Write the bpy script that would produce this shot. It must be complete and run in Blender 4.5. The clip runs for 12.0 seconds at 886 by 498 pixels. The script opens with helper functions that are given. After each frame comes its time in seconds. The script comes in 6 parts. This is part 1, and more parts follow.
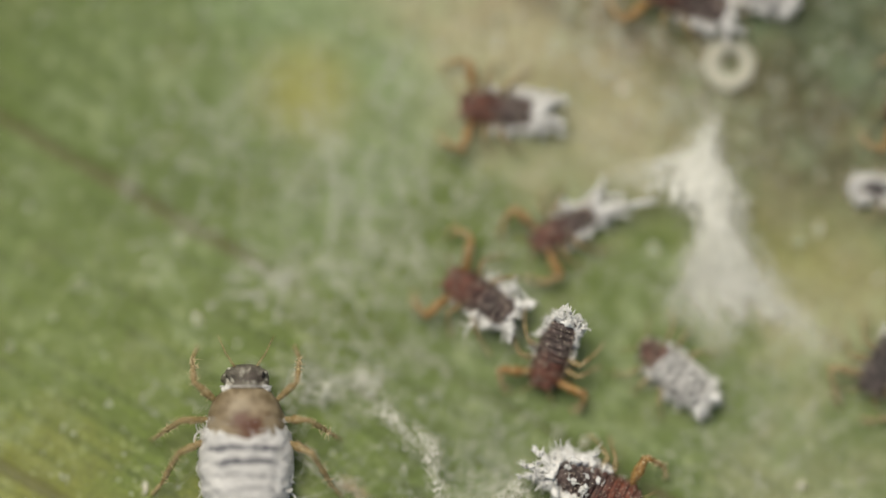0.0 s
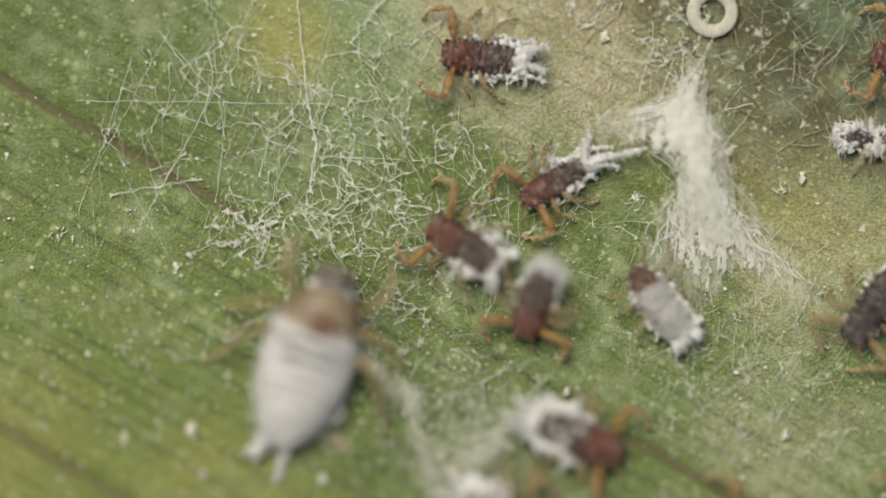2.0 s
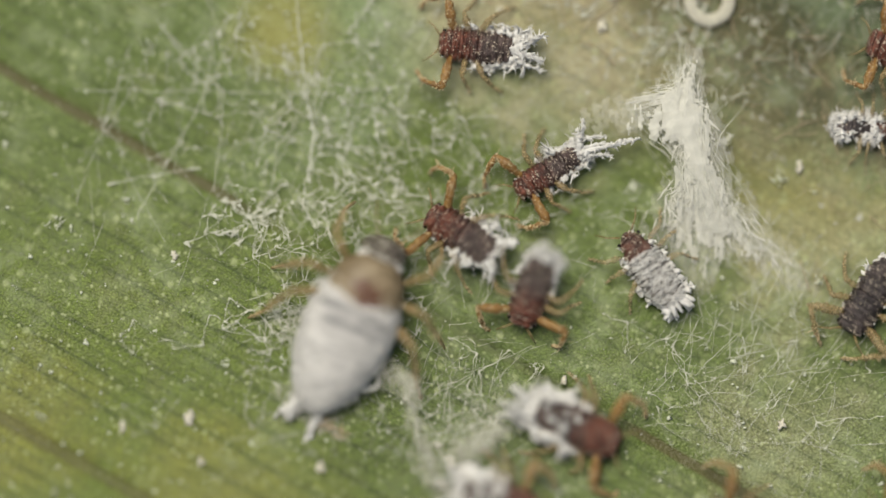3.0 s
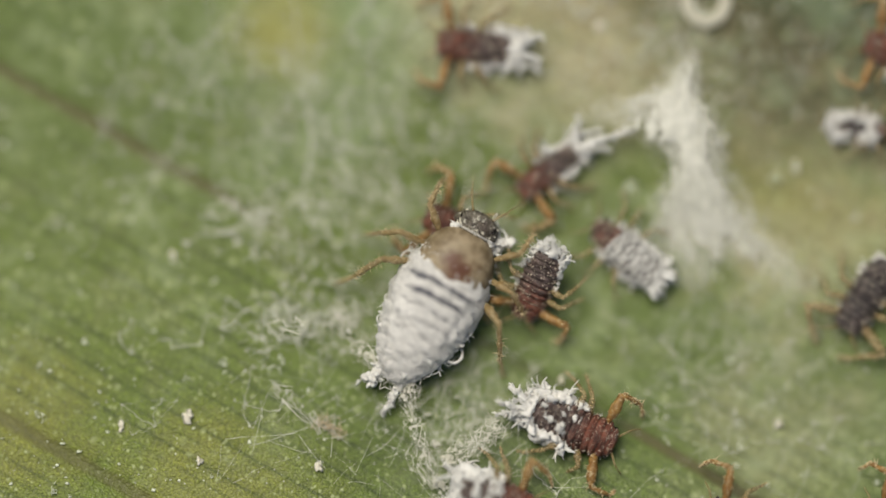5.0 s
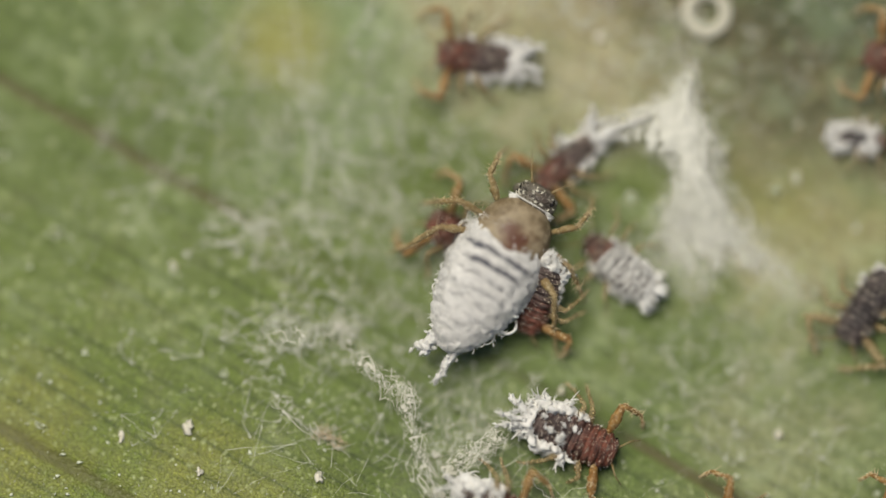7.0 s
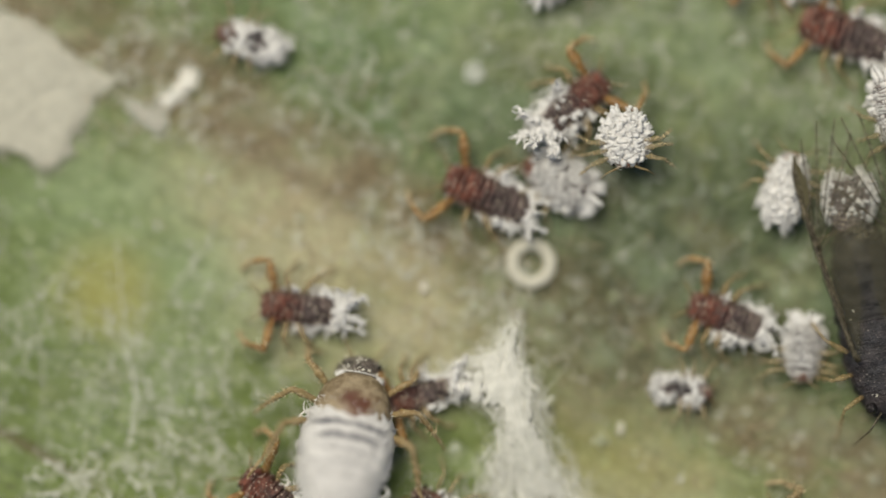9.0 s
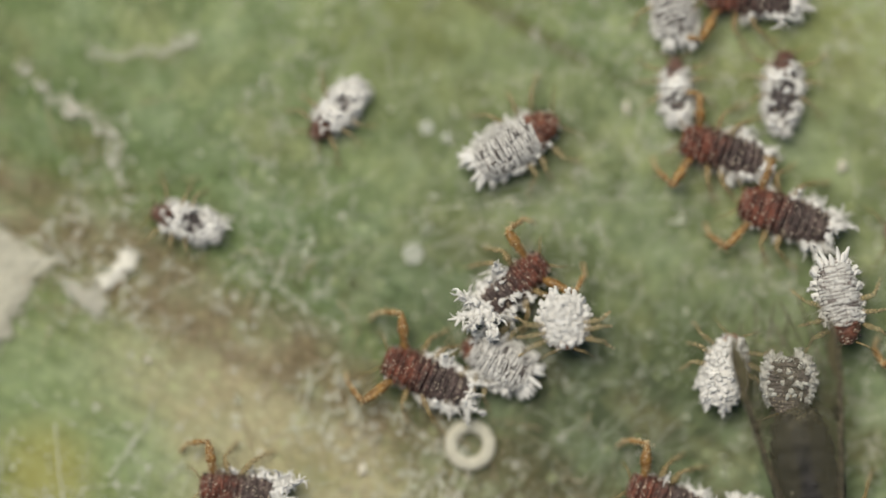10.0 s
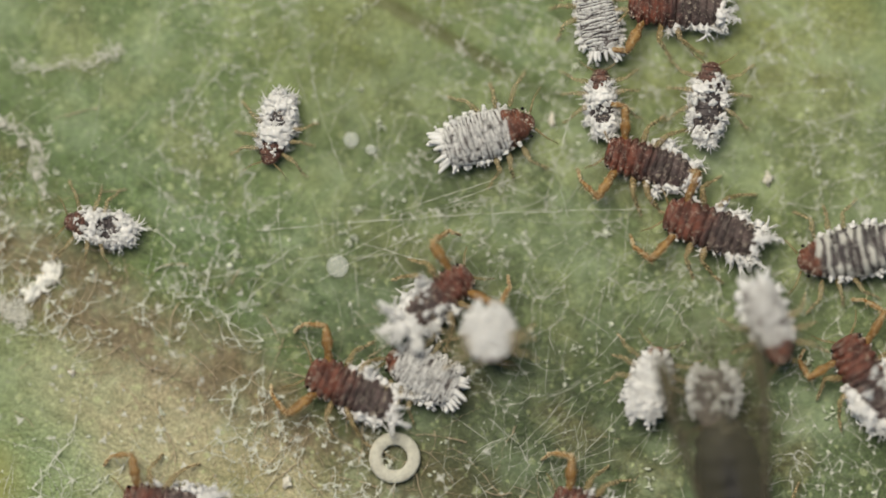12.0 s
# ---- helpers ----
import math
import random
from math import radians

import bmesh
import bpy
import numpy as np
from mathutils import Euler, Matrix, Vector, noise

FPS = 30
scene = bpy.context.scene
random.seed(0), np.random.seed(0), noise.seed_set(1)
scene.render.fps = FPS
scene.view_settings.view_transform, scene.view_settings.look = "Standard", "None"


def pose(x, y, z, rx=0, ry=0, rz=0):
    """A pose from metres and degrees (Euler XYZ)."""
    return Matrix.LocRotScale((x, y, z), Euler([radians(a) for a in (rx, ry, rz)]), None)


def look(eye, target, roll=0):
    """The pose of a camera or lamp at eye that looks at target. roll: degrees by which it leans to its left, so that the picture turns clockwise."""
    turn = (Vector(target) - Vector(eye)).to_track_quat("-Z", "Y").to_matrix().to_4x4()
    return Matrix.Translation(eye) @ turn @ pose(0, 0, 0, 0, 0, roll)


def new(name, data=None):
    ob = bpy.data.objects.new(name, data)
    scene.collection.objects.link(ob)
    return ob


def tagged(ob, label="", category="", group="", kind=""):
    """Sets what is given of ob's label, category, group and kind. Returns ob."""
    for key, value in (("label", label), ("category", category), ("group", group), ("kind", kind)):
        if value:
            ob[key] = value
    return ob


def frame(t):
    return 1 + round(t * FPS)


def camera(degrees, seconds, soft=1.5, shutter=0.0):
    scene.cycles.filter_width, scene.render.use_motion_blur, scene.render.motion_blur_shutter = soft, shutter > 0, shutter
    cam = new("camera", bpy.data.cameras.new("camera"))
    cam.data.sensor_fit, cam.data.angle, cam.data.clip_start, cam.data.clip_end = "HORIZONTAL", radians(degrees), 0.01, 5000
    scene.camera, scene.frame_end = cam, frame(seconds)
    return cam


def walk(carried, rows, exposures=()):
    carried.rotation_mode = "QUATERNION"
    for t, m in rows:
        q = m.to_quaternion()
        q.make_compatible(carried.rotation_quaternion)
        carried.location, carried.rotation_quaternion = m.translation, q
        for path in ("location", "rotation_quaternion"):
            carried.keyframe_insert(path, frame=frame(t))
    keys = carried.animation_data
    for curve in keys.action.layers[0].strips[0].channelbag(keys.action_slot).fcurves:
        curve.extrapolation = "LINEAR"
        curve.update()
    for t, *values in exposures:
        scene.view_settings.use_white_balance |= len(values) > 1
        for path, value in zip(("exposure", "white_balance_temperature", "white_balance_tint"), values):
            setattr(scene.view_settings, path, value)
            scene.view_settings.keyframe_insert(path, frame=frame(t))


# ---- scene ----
# Millimetre work: lengths below are in millimetres and MM brings them to metres.
MM = 0.001

# camera: a macro lens some 15 cm above the leaf, leaning slightly; rows are seconds, aim x, aim y, distance
cam = camera(5.534, 12.0, 1.6)
cam.data.dof.use_dof = True
cam.data.dof.focus_distance = 149.3 * MM
cam.data.dof.aperture_fstop = 9.0
LEAN = radians(1.5)


def aim(x, y, d):
    return look((x * MM, (y - d * math.sin(LEAN)) * MM, d * math.cos(LEAN) * MM), (x * MM, y * MM, 0))


PATH = [
    (0.0, -0.258, 0.672, 150.36), (0.5, -0.159, 0.442, 149.70), (0.8, -0.100, 0.299, 149.52), (1.0, -0.065, 0.206, 149.84), (1.2, -0.036, 0.118, 149.78), (1.5, 0.000, 0.000, 149.44),
    (2.0, 0.048, -0.161, 149.38), (2.5, 0.080, -0.275, 149.93), (3.0, 0.088, -0.342, 149.62), (5.0, 0.125, -0.348, 150.12),
    (5.5, 0.129, -0.341, 150.10), (6.0, 0.121, -0.312, 150.18), (6.5, 0.116, -0.267, 150.14), (6.7, 0.116, -0.247, 150.14),
    (8.3, 0.912, 1.491, 150.10), (8.5, 1.496, 2.055, 150.35), (9.0, 2.999, 3.936, 150.02), (9.3, 3.508, 5.010, 150.12), (9.5, 3.710, 5.671, 149.88),
    (10.0, 3.999, 6.902, 149.92), (10.5, 4.287, 7.071, 150.00), (11.0, 4.589, 7.076, 149.60), (11.5, 4.894, 7.073, 149.41),
    (12.0, 5.228, 7.104, 149.54)]
walk(cam, [(t, aim(x, y, d)) for t, x, y, d in PATH])

# light: bright hazy daylight from above
world = bpy.data.worlds.new("sky")
scene.world = world
world.use_nodes = True
wn = world.node_tree.nodes
sky = wn.new("ShaderNodeTexSky")
sky.sky_type, sky.sun_disc, sky.sun_elevation, sky.sun_rotation = "NISHITA", False, radians(62), radians(-30)
world.node_tree.links.new(sky.outputs[0], wn["Background"].inputs[0])
wn["Background"].inputs[1].default_value = 0.045
sun = new("sun", bpy.data.lights.new("sun", "SUN"))
sun.data.energy, sun.data.angle, sun.data.color = 3.68, radians(40), (1.0, 0.92, 0.755)
sun.matrix_basis = look((-0.5 * 0.47, 0.866 * 0.47, 0.88), (0, 0, 0))
scene.view_settings.exposure = 0.0


# ---------------------------------------------------------------- materials
class Nodes:
    """A small node material with its coordinates in millimetres."""

    def __init__(self, name, rough=0.6, spec=0.3):
        self.mat = bpy.data.materials.new(name)
        self.mat.use_nodes = True
        self.nt = self.mat.node_tree
        self.out = self.nt.nodes["Material Output"]
        self.bsdf = self.nt.nodes["Principled BSDF"]
        self.bsdf.inputs["Roughness"].default_value = rough
        self.bsdf.inputs["Specular IOR Level"].default_value = spec
        tc = self.nt.nodes.new("ShaderNodeTexCoord")
        sc = self.nt.nodes.new("ShaderNodeVectorMath")
        sc.operation = "SCALE"
        sc.inputs["Scale"].default_value = 1000.0
        self.link(tc.outputs["Object"], sc.inputs[0])
        self.p = sc.outputs[0]

    def link(self, a, b):
        self.nt.links.new(a, b)

    def put(self, value, socket):
        if isinstance(value, bpy.types.NodeSocket):
            self.link(value, socket)
        elif isinstance(value, tuple) and len(value) == 3 and len(socket.default_value) == 4:
            socket.default_value = (*value, 1)
        else:
            socket.default_value = value

    def math(self, op, a, b=0.0, c=0.0, clamp=False):
        n = self.nt.nodes.new("ShaderNodeMath")
        n.operation, n.use_clamp = op, clamp
        for v, s in zip((a, b, c), n.inputs):
            self.put(v, s)
        return n.outputs[0]

    def rot(self, degrees_z, vec=None):
        n = self.nt.nodes.new("ShaderNodeMapping")
        n.inputs["Rotation"].default_value = (0, 0, radians(degrees_z))
        self.link(vec or self.p, n.inputs[0])
        return n.outputs[0]

    def stretch(self, scale, vec=None):
        n = self.nt.nodes.new("ShaderNodeMapping")
        n.inputs["Scale"].default_value = scale
        self.link(vec or self.p, n.inputs[0])
        return n.outputs[0]

    def xyz(self, vec=None):
        n = self.nt.nodes.new("ShaderNodeSeparateXYZ")
        self.link(vec or self.p, n.inputs[0])
        return n.outputs

    def noise(self, scale, detail=3.0, rough=0.55, vec=None):
        n = self.nt.nodes.new("ShaderNodeTexNoise")
        n.inputs["Scale"].default_value, n.inputs["Detail"].default_value, n.inputs["Roughness"].default_value = scale, detail, rough
        self.link(vec or self.p, n.inputs["Vector"])
        return n.outputs["Fac"]

    def voronoi(self, scale, vec=None):
        n = self.nt.nodes.new("ShaderNodeTexVoronoi")
        n.inputs["Scale"].default_value = scale
        self.link(vec or self.p, n.inputs["Vector"])
        return n.outputs["Distance"]

    def step(self, v, lo, hi):
        n = self.nt.nodes.new("ShaderNodeMapRange")
        n.interpolation_type = "SMOOTHSTEP"
        self.put(v, n.inputs[0])
        n.inputs[1].default_value, n.inputs[2].default_value = lo, hi
        return n.outputs[0]

    def mix(self, fac, a, b, mode="MIX"):
        n = self.nt.nodes.new("ShaderNodeMix")
        n.data_type, n.blend_type = "RGBA", mode
        self.put(fac, n.inputs[0])
        self.put(a, n.inputs[6])
        self.put(b, n.inputs[7])
        return n.outputs[2]

    def random(self):
        return self.nt.nodes.new("ShaderNodeObjectInfo").outputs["Random"]

    def island(self):
        return self.nt.nodes.new("ShaderNodeNewGeometry").outputs["Random Per Island"]

    def bump(self, height, strength=0.6, microns=20.0):
        n = self.nt.nodes.new("ShaderNodeBump")
        n.inputs["Strength"].default_value, n.inputs["Distance"].default_value = strength, microns * 1e-6
        self.link(height, n.inputs["Height"])
        self.link(n.outputs[0], self.bsdf.inputs["Normal"])

    def color(self, c):
        self.put(c, self.bsdf.inputs["Base Color"])
        return self


def leaf_material():
    m = Nodes("leaf_blade", 0.5, 0.35)
    q = m.rot(29.8)                       # x along the veins, y across them
    u, v, _ = m.xyz(q)
    big = m.noise(0.16, 3)
    mid = m.noise(0.9, 4)
    grain = m.noise(44.0, 2, 0.6)
    cells = m.noise(21.0, 3, 0.65, m.stretch((0.75, 1, 1), q))
    col = m.mix(m.step(big, 0.36, 0.64), (0.100, 0.146, 0.022), (0.116, 0.166, 0.050))
    col = m.mix(m.math("MULTIPLY", m.step(v, -9.0, 2.0), 0.85), (0.132, 0.180, 0.029), col)       # yellower green towards low v
    col = m.mix(m.math("MULTIPLY", m.step(mid, 0.5, 0.75), 0.45), col, (0.21, 0.225, 0.10))
    col = m.mix(m.math("MULTIPLY", m.step(v, 4.0, 7.5), 0.50), col, (0.086, 0.150, 0.076))
    # yellow blotches
    x, y, _ = m.xyz()
    for cx, cy, r, k in ((-2.3, 3.2, 1.5, 0.75), (-7.0, -3.2, 1.9, 0.45), (-3.4, -4.6, 2.2, 0.45), (5.8, 0.4, 2.3, 0.6), (10.5, 10.0, 3.6, 0.5), (7.6, 6.2, 0.35, 0.5), (2.2, 3.6, 1.2, 0.6), (4.0, 10.8, 2.5, 0.35)):
        d = m.math("SQRT", m.math("ADD", m.math("POWER", m.math("ABSOLUTE", m.math("SUBTRACT", x, cx)), 2.0), m.math("POWER", m.math("ABSOLUTE", m.math("SUBTRACT", y, cy)), 2.0)))
        d = m.math("ADD", d, m.math("MULTIPLY", m.math("SUBTRACT", mid, 0.5), r * 1.6))
        col = m.mix(m.math("MULTIPLY", m.step(d, r, 0.15 * r), k), col, (0.285, 0.260, 0.062))
    d = m.math("ADD", m.math("ABSOLUTE", m.math("SUBTRACT", x, 6.6)), m.math("MULTIPLY", m.math("ABSOLUTE", m.math("SUBTRACT", y, 3.9)), 1.2))
    d = m.math("ADD", d, m.math("MULTIPLY", m.math("SUBTRACT", mid, 0.5), 3.0))
    col = m.mix(m.math("MULTIPLY", m.step(d, 4.8, 1.0), 0.8), col, (0.074, 0.082, 0.038))
    d = m.math("ADD", m.math("ABSOLUTE", m.math("SUBTRACT", x, 6.0)), m.math("ABSOLUTE", m.math("SUBTRACT", y, 6.2)))
    d = m.math("ADD", d, m.math("MULTIPLY", m.math("SUBTRACT", mid, 0.5), 3.0))
    col = m.mix(m.math("MULTIPLY", m.step(d, 6.0, 1.5), 0.8), col, (0.060, 0.102, 0.042))
    for cx, cy, r, k in ((0.5, 3.8, 2.4, 0.95), (-0.6, 4.9, 1.8, 0.45), (2.4, 2.2, 1.8, 0.45), (2.8, 2.6, 1.3, 0.45), (5.9, -0.6, 2.0, 0.42), (5.6, -3.6, 2.2, 0.30), (-5.5, 8.2, 2.5, 0.5)):
        d = m.math("SQRT", m.math("ADD", m.math("POWER", m.math("ABSOLUTE", m.math("SUBTRACT", x, cx)), 2.0), m.math("POWER", m.math("ABSOLUTE", m.math("SUBTRACT", y, cy)), 2.0)))
        d = m.math("ADD", d, m.math("MULTIPLY", m.math("SUBTRACT", mid, 0.5), r * 2.0))
        col = m.mix(m.math("MULTIPLY", m.step(d, r, 0.1 * r), k), col, (0.48, 0.43, 0.32))
    for cx, cy, r, k in ((-1.3, 4.0, 2.6, 0.8), (-2.0, 2.6, 2.4, 0.45), (-3.0, 5.0, 1.8, 0.6)):
        d = m.math("SQRT", m.math("ADD", m.math("POWER", m.math("ABSOLUTE", m.math("SUBTRACT", x, cx)), 2.0), m.math("POWER", m.math("ABSOLUTE", m.math("SUBTRACT", y, cy)), 2.0)))
        d = m.math("ADD", d, m.math("MULTIPLY", m.math("SUBTRACT", mid, 0.5), r * 2.0))
        col = m.mix(m.math("MULTIPLY", m.step(d, r, 0.1 * r), k), col, (0.235, 0.310, 0.165))
    d = m.math("ADD", m.math("ABSOLUTE", m.math("SUBTRACT", x, 5.3)), m.math("ABSOLUTE", m.math("SUBTRACT", y, 2.6)))
    d = m.math("ADD", d, m.math("MULTIPLY", m.math("SUBTRACT", mid, 0.5), 3.0))
    col = m.mix(m.math("MULTIPLY", m.step(d, 2.6, 0.5), 0.6), col, (0.25, 0.195, 0.12))
    # the withered tan streak along a rib
    wob = m.math("MULTIPLY", m.math("SUBTRACT", m.noise(0.45, 4), 0.5), 2.6)
    band = m.math("ABSOLUTE", m.math("SUBTRACT", m.math("ADD", v, m.math("MULTIPLY", wob, 0.8)), 3.9))
    band = m.math("MULTIPLY", m.step(band, 1.6, 0.3), m.math("ADD", 0.40, m.math("MULTIPLY", m.step(m.noise(0.55, 4), 0.36, 0.62), 0.5)))
    band = m.math("MULTIPLY", band, m.math("ADD", 0.35, m.math("MULTIPLY", m.step(x, 5.5, 1.5), 0.65)))
    band = m.math("MULTIPLY", band, m.step(x, -2.6, 0.2))
    col = m.mix(band, col, (0.43, 0.37, 0.25))
    brown = m.math("ABSOLUTE", m.math("SUBTRACT", m.math("ADD", v, m.math("MULTIPLY", wob, 0.35)), 5.15))
    patch = m.math("MULTIPLY", m.step(brown, 1.0, 0.3), m.step(m.noise(0.7, 4), 0.28, 0.48))
    col = m.mix(m.math("MULTIPLY", patch, 0.85), col, (0.185, 0.132, 0.084))
    wv = m.math("ADD", v, m.math("MULTIPLY", m.math("SUBTRACT", m.noise(0.8, 2), 0.5), 0.10))
    side = m.math("MULTIPLY", m.step(m.math("ADD", x, m.math("MULTIPLY", wob, 0.6)), 2.4, 6.0), m.math("MULTIPLY", m.step(y, 0.2, 2.4), m.step(y, 10.8, 8.6)))
    col = m.mix(m.math("MULTIPLY", side, 0.70), col, (0.048, 0.072, 0.025))
    rust = m.math("MULTIPLY", m.step(m.noise(0.65, 4, 0.6), 0.48, 0.66), m.step(v, 2.5, 5.0))
    col = m.mix(m.math("MULTIPLY", rust, 0.42), col, (0.165, 0.120, 0.058))
    low = m.math("ADD", m.math("ABSOLUTE", m.math("SUBTRACT", x, 0.6)), m.math("ABSOLUTE", m.math("SUBTRACT", y, -3.7)))
    low = m.math("ADD", low, m.math("MULTIPLY", m.math("SUBTRACT", mid, 0.5), 3.0))
    col = m.mix(m.math("MULTIPLY", m.step(low, 3.4, 0.6), 0.62), col, (0.060, 0.092, 0.022))
    # fine dark lines between the ribs
    saw = m.math("PINGPONG", m.math("MULTIPLY", m.math("ADD", wv, 0.25), 1 / 0.50), 0.5)
    half = m.math("PINGPONG", m.math("MULTIPLY", wv, 1 / 0.25), 0.5)
    fine = m.math("MULTIPLY", m.math("MAXIMUM", m.math("MAXIMUM", m.step(saw, 0.085, 0.025), m.math("MULTIPLY", m.step(half, 0.17, 0.05), 0.55)), m.math("MULTIPLY", m.step(saw, 0.30, 0.05), 0.35)), m.step(m.noise(1.2, 3, 0.6, m.stretch((0.2, 1.6, 1), q)), 0.30, 0.50))
    # mottled tissue
    tissue = m.noise(4.2, 5, 0.68)
    col = m.mix(m.math("MULTIPLY", m.step(tissue, 0.50, 0.36), 0.26), col, (0.50, 0.52, 0.45), "MULTIPLY")
    col = m.mix(m.math("MULTIPLY", m.step(tissue, 0.52, 0.66), 0.26), col, (1.60, 1.60, 1.75), "MULTIPLY")
    # fine pores
    pores = m.voronoi(25.0, m.stretch((0.8, 1, 1), q))
    col = m.mix(m.math("MULTIPLY", m.step(pores, 0.40, 0.62), 0.42), col, (0.45, 0.46, 0.40), "MULTIPLY")
    col = m.mix(m.math("MULTIPLY", m.step(pores, 0.30, 0.08), 0.50), col, (1.70, 1.70, 1.80), "MULTIPLY")
    # cells and waxy bloom
    col = m.mix(m.math("MULTIPLY", m.step(cells, 0.54, 0.38), 0.48), col, (0.45, 0.46, 0.40), "MULTIPLY")
    col = m.mix(m.math("MULTIPLY", m.step(grain, 0.48, 0.36), 0.40), col, (0.42, 0.42, 0.36), "MULTIPLY")
    col = m.mix(m.math("MULTIPLY", m.step(grain, 0.52, 0.64), 0.50), col, (1.70, 1.70, 1.80), "MULTIPLY")
    col = m.mix(m.math("MULTIPLY", fine, m.math("ADD", 0.42, m.math("MULTIPLY", m.step(v, 2.0, -3.0), 0.42))), col, (0.42, 0.48, 0.42), "MULTIPLY")
    bloom = m.math("MULTIPLY", m.step(m.noise(0.5, 4), 0.40, 0.72), m.step(m.noise(3.0, 4), 0.35, 0.7))
    col = m.mix(m.math("MULTIPLY", bloom, 0.45), col, (0.34, 0.40, 0.25))
    pale = m.math("MULTIPLY", m.math("MULTIPLY", m.step(v, 6.5, 9.0), m.step(y, 3.5, 7.5)), m.math("ADD", 0.20, m.math("MULTIPLY", m.step(m.noise(1.3, 4), 0.42, 0.70), 0.50)))
    col = m.mix(pale, col, (0.27, 0.33, 0.16))
    for size, k, lo in ((3.2, 0.55, 0.42), (7.0, 0.66, 0.37)):
        dots = m.step(m.math("ADD", m.voronoi(size), m.math("MULTIPLY", m.math("SUBTRACT", m.noise(size * 3, 2), 0.5), 0.35)), 0.30, 0.08)
        some = m.step(m.noise(size * 0.45, 3), lo, lo + 0.2)
        col = m.mix(m.math("MULTIPLY", m.math("MULTIPLY", dots, some), k), col, (0.40, 0.45, 0.25))
    # crisp speckle of the drier far half
    speck, far = m.noise(30.0, 3, 0.7), m.step(v, 2.0, 6.0)
    col = m.mix(m.math("MULTIPLY", m.math("MULTIPLY", m.step(speck, 0.50, 0.40), far), 0.72), col, (0.40, 0.42, 0.34), "MULTIPLY")
    col = m.mix(m.math("MULTIPLY", m.math("MULTIPLY", m.step(speck, 0.53, 0.63), far), 0.86), col, (1.75, 1.72, 1.75), "MULTIPLY")
    # milky clouds over the far half
    milk = m.math("MULTIPLY", m.step(m.noise(0.75, 5, 0.6), 0.46, 0.70), m.step(v, 2.0, 6.0))
    col = m.mix(m.math("MULTIPLY", milk, 0.34), col, (0.28, 0.36, 0.24))
    d = m.math("ADD", m.math("ABSOLUTE", m.math("SUBTRACT", x, 5.7)), m.math("ABSOLUTE", m.math("SUBTRACT", y, 5.6)))
    d = m.math("ADD", d, m.math("MULTIPLY", m.math("SUBTRACT", mid, 0.5), 3.0))
    col = m.mix(m.math("MULTIPLY", m.step(d, 5.0, 1.2), 0.85), col, (0.72, 0.73, 0.66), "MULTIPLY")
    d = m.math("ADD", m.math("MULTIPLY", m.math("ABSOLUTE", m.math("SUBTRACT", x, 4.2)), 0.6), m.math("ABSOLUTE", m.math("SUBTRACT", y, 9.6)))
    d = m.math("ADD", d, m.math("MULTIPLY", m.math("SUBTRACT", mid, 0.5), 2.0))
    col = m.mix(m.math("MULTIPLY", m.step(d, 3.0, 0.8), 0.9), col, (0.78, 0.79, 0.74), "MULTIPLY")
    # a yellowed spot above the net
    d = m.math("SQRT", m.math("ADD", m.math("POWER", m.math("ABSOLUTE", m.math("ADD", x, 2.45)), 2.0), m.math("POWER", m.math("ABSOLUTE", m.math("SUBTRACT", y, 3.3)), 2.0)))
    d = m.math("ADD", d, m.math("MULTIPLY", m.math("SUBTRACT", mid, 0.5), 1.2))
    col = m.mix(m.math("MULTIPLY", m.step(d, 1.2, 0.1), 0.50), col, (0.310, 0.265, 0.055))
    # ribs: narrow brown-olive lines
    for c, w, k, lo, hi in ((-1.28, 0.082, 0.85, -3.2, 4.0), (-6.22, 0.11, 0.55, 40, 50), (11.78, 0.11, 0.55, 0.2, 30)):
        near = m.math("ABSOLUTE", m.math("SUBTRACT", wv, c))
        seen = m.math("MAXIMUM", m.step(u, lo + 0.6, lo), m.step(u, hi, hi + 0.6))
        seen = m.math("ADD", 0.22, m.math("MULTIPLY", seen, 0.78))
        seen = m.math("MULTIPLY", seen, m.step(m.noise(0.5, 2), 0.12, 0.30))
        col = m.mix(m.math("MULTIPLY", m.math("MULTIPLY", m.step(near, w * 1.4, w * 0.7), seen), k), col, (0.088, 0.078, 0.032))
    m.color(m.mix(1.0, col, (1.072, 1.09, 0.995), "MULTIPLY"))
    rr = m.math("ADD", 0.30, m.math("MULTIPLY", cells, 0.3))
    m.put(rr, m.bsdf.inputs["Roughness"])
    m.bump(m.math("ADD", m.math("ADD", m.math("MULTIPLY", cells, 0.8), m.math("MULTIPLY", pores, -1.1)), m.math("MULTIPLY", grain, 0.5)), 0.55, 22)
    return m.mat


def veil(m, clear_share):
    """Lets part of the light straight through, as gauze does."""
    clear = m.nt.nodes.new("ShaderNodeBsdfTransparent")
    blend = m.nt.nodes.new("ShaderNodeMixShader")
    blend.inputs[0].default_value = clear_share
    m.link(m.bsdf.outputs[0], blend.inputs[1])
    m.link(clear.outputs[0], blend.inputs[2])
    m.link(blend.outputs[0], m.out.inputs[0])


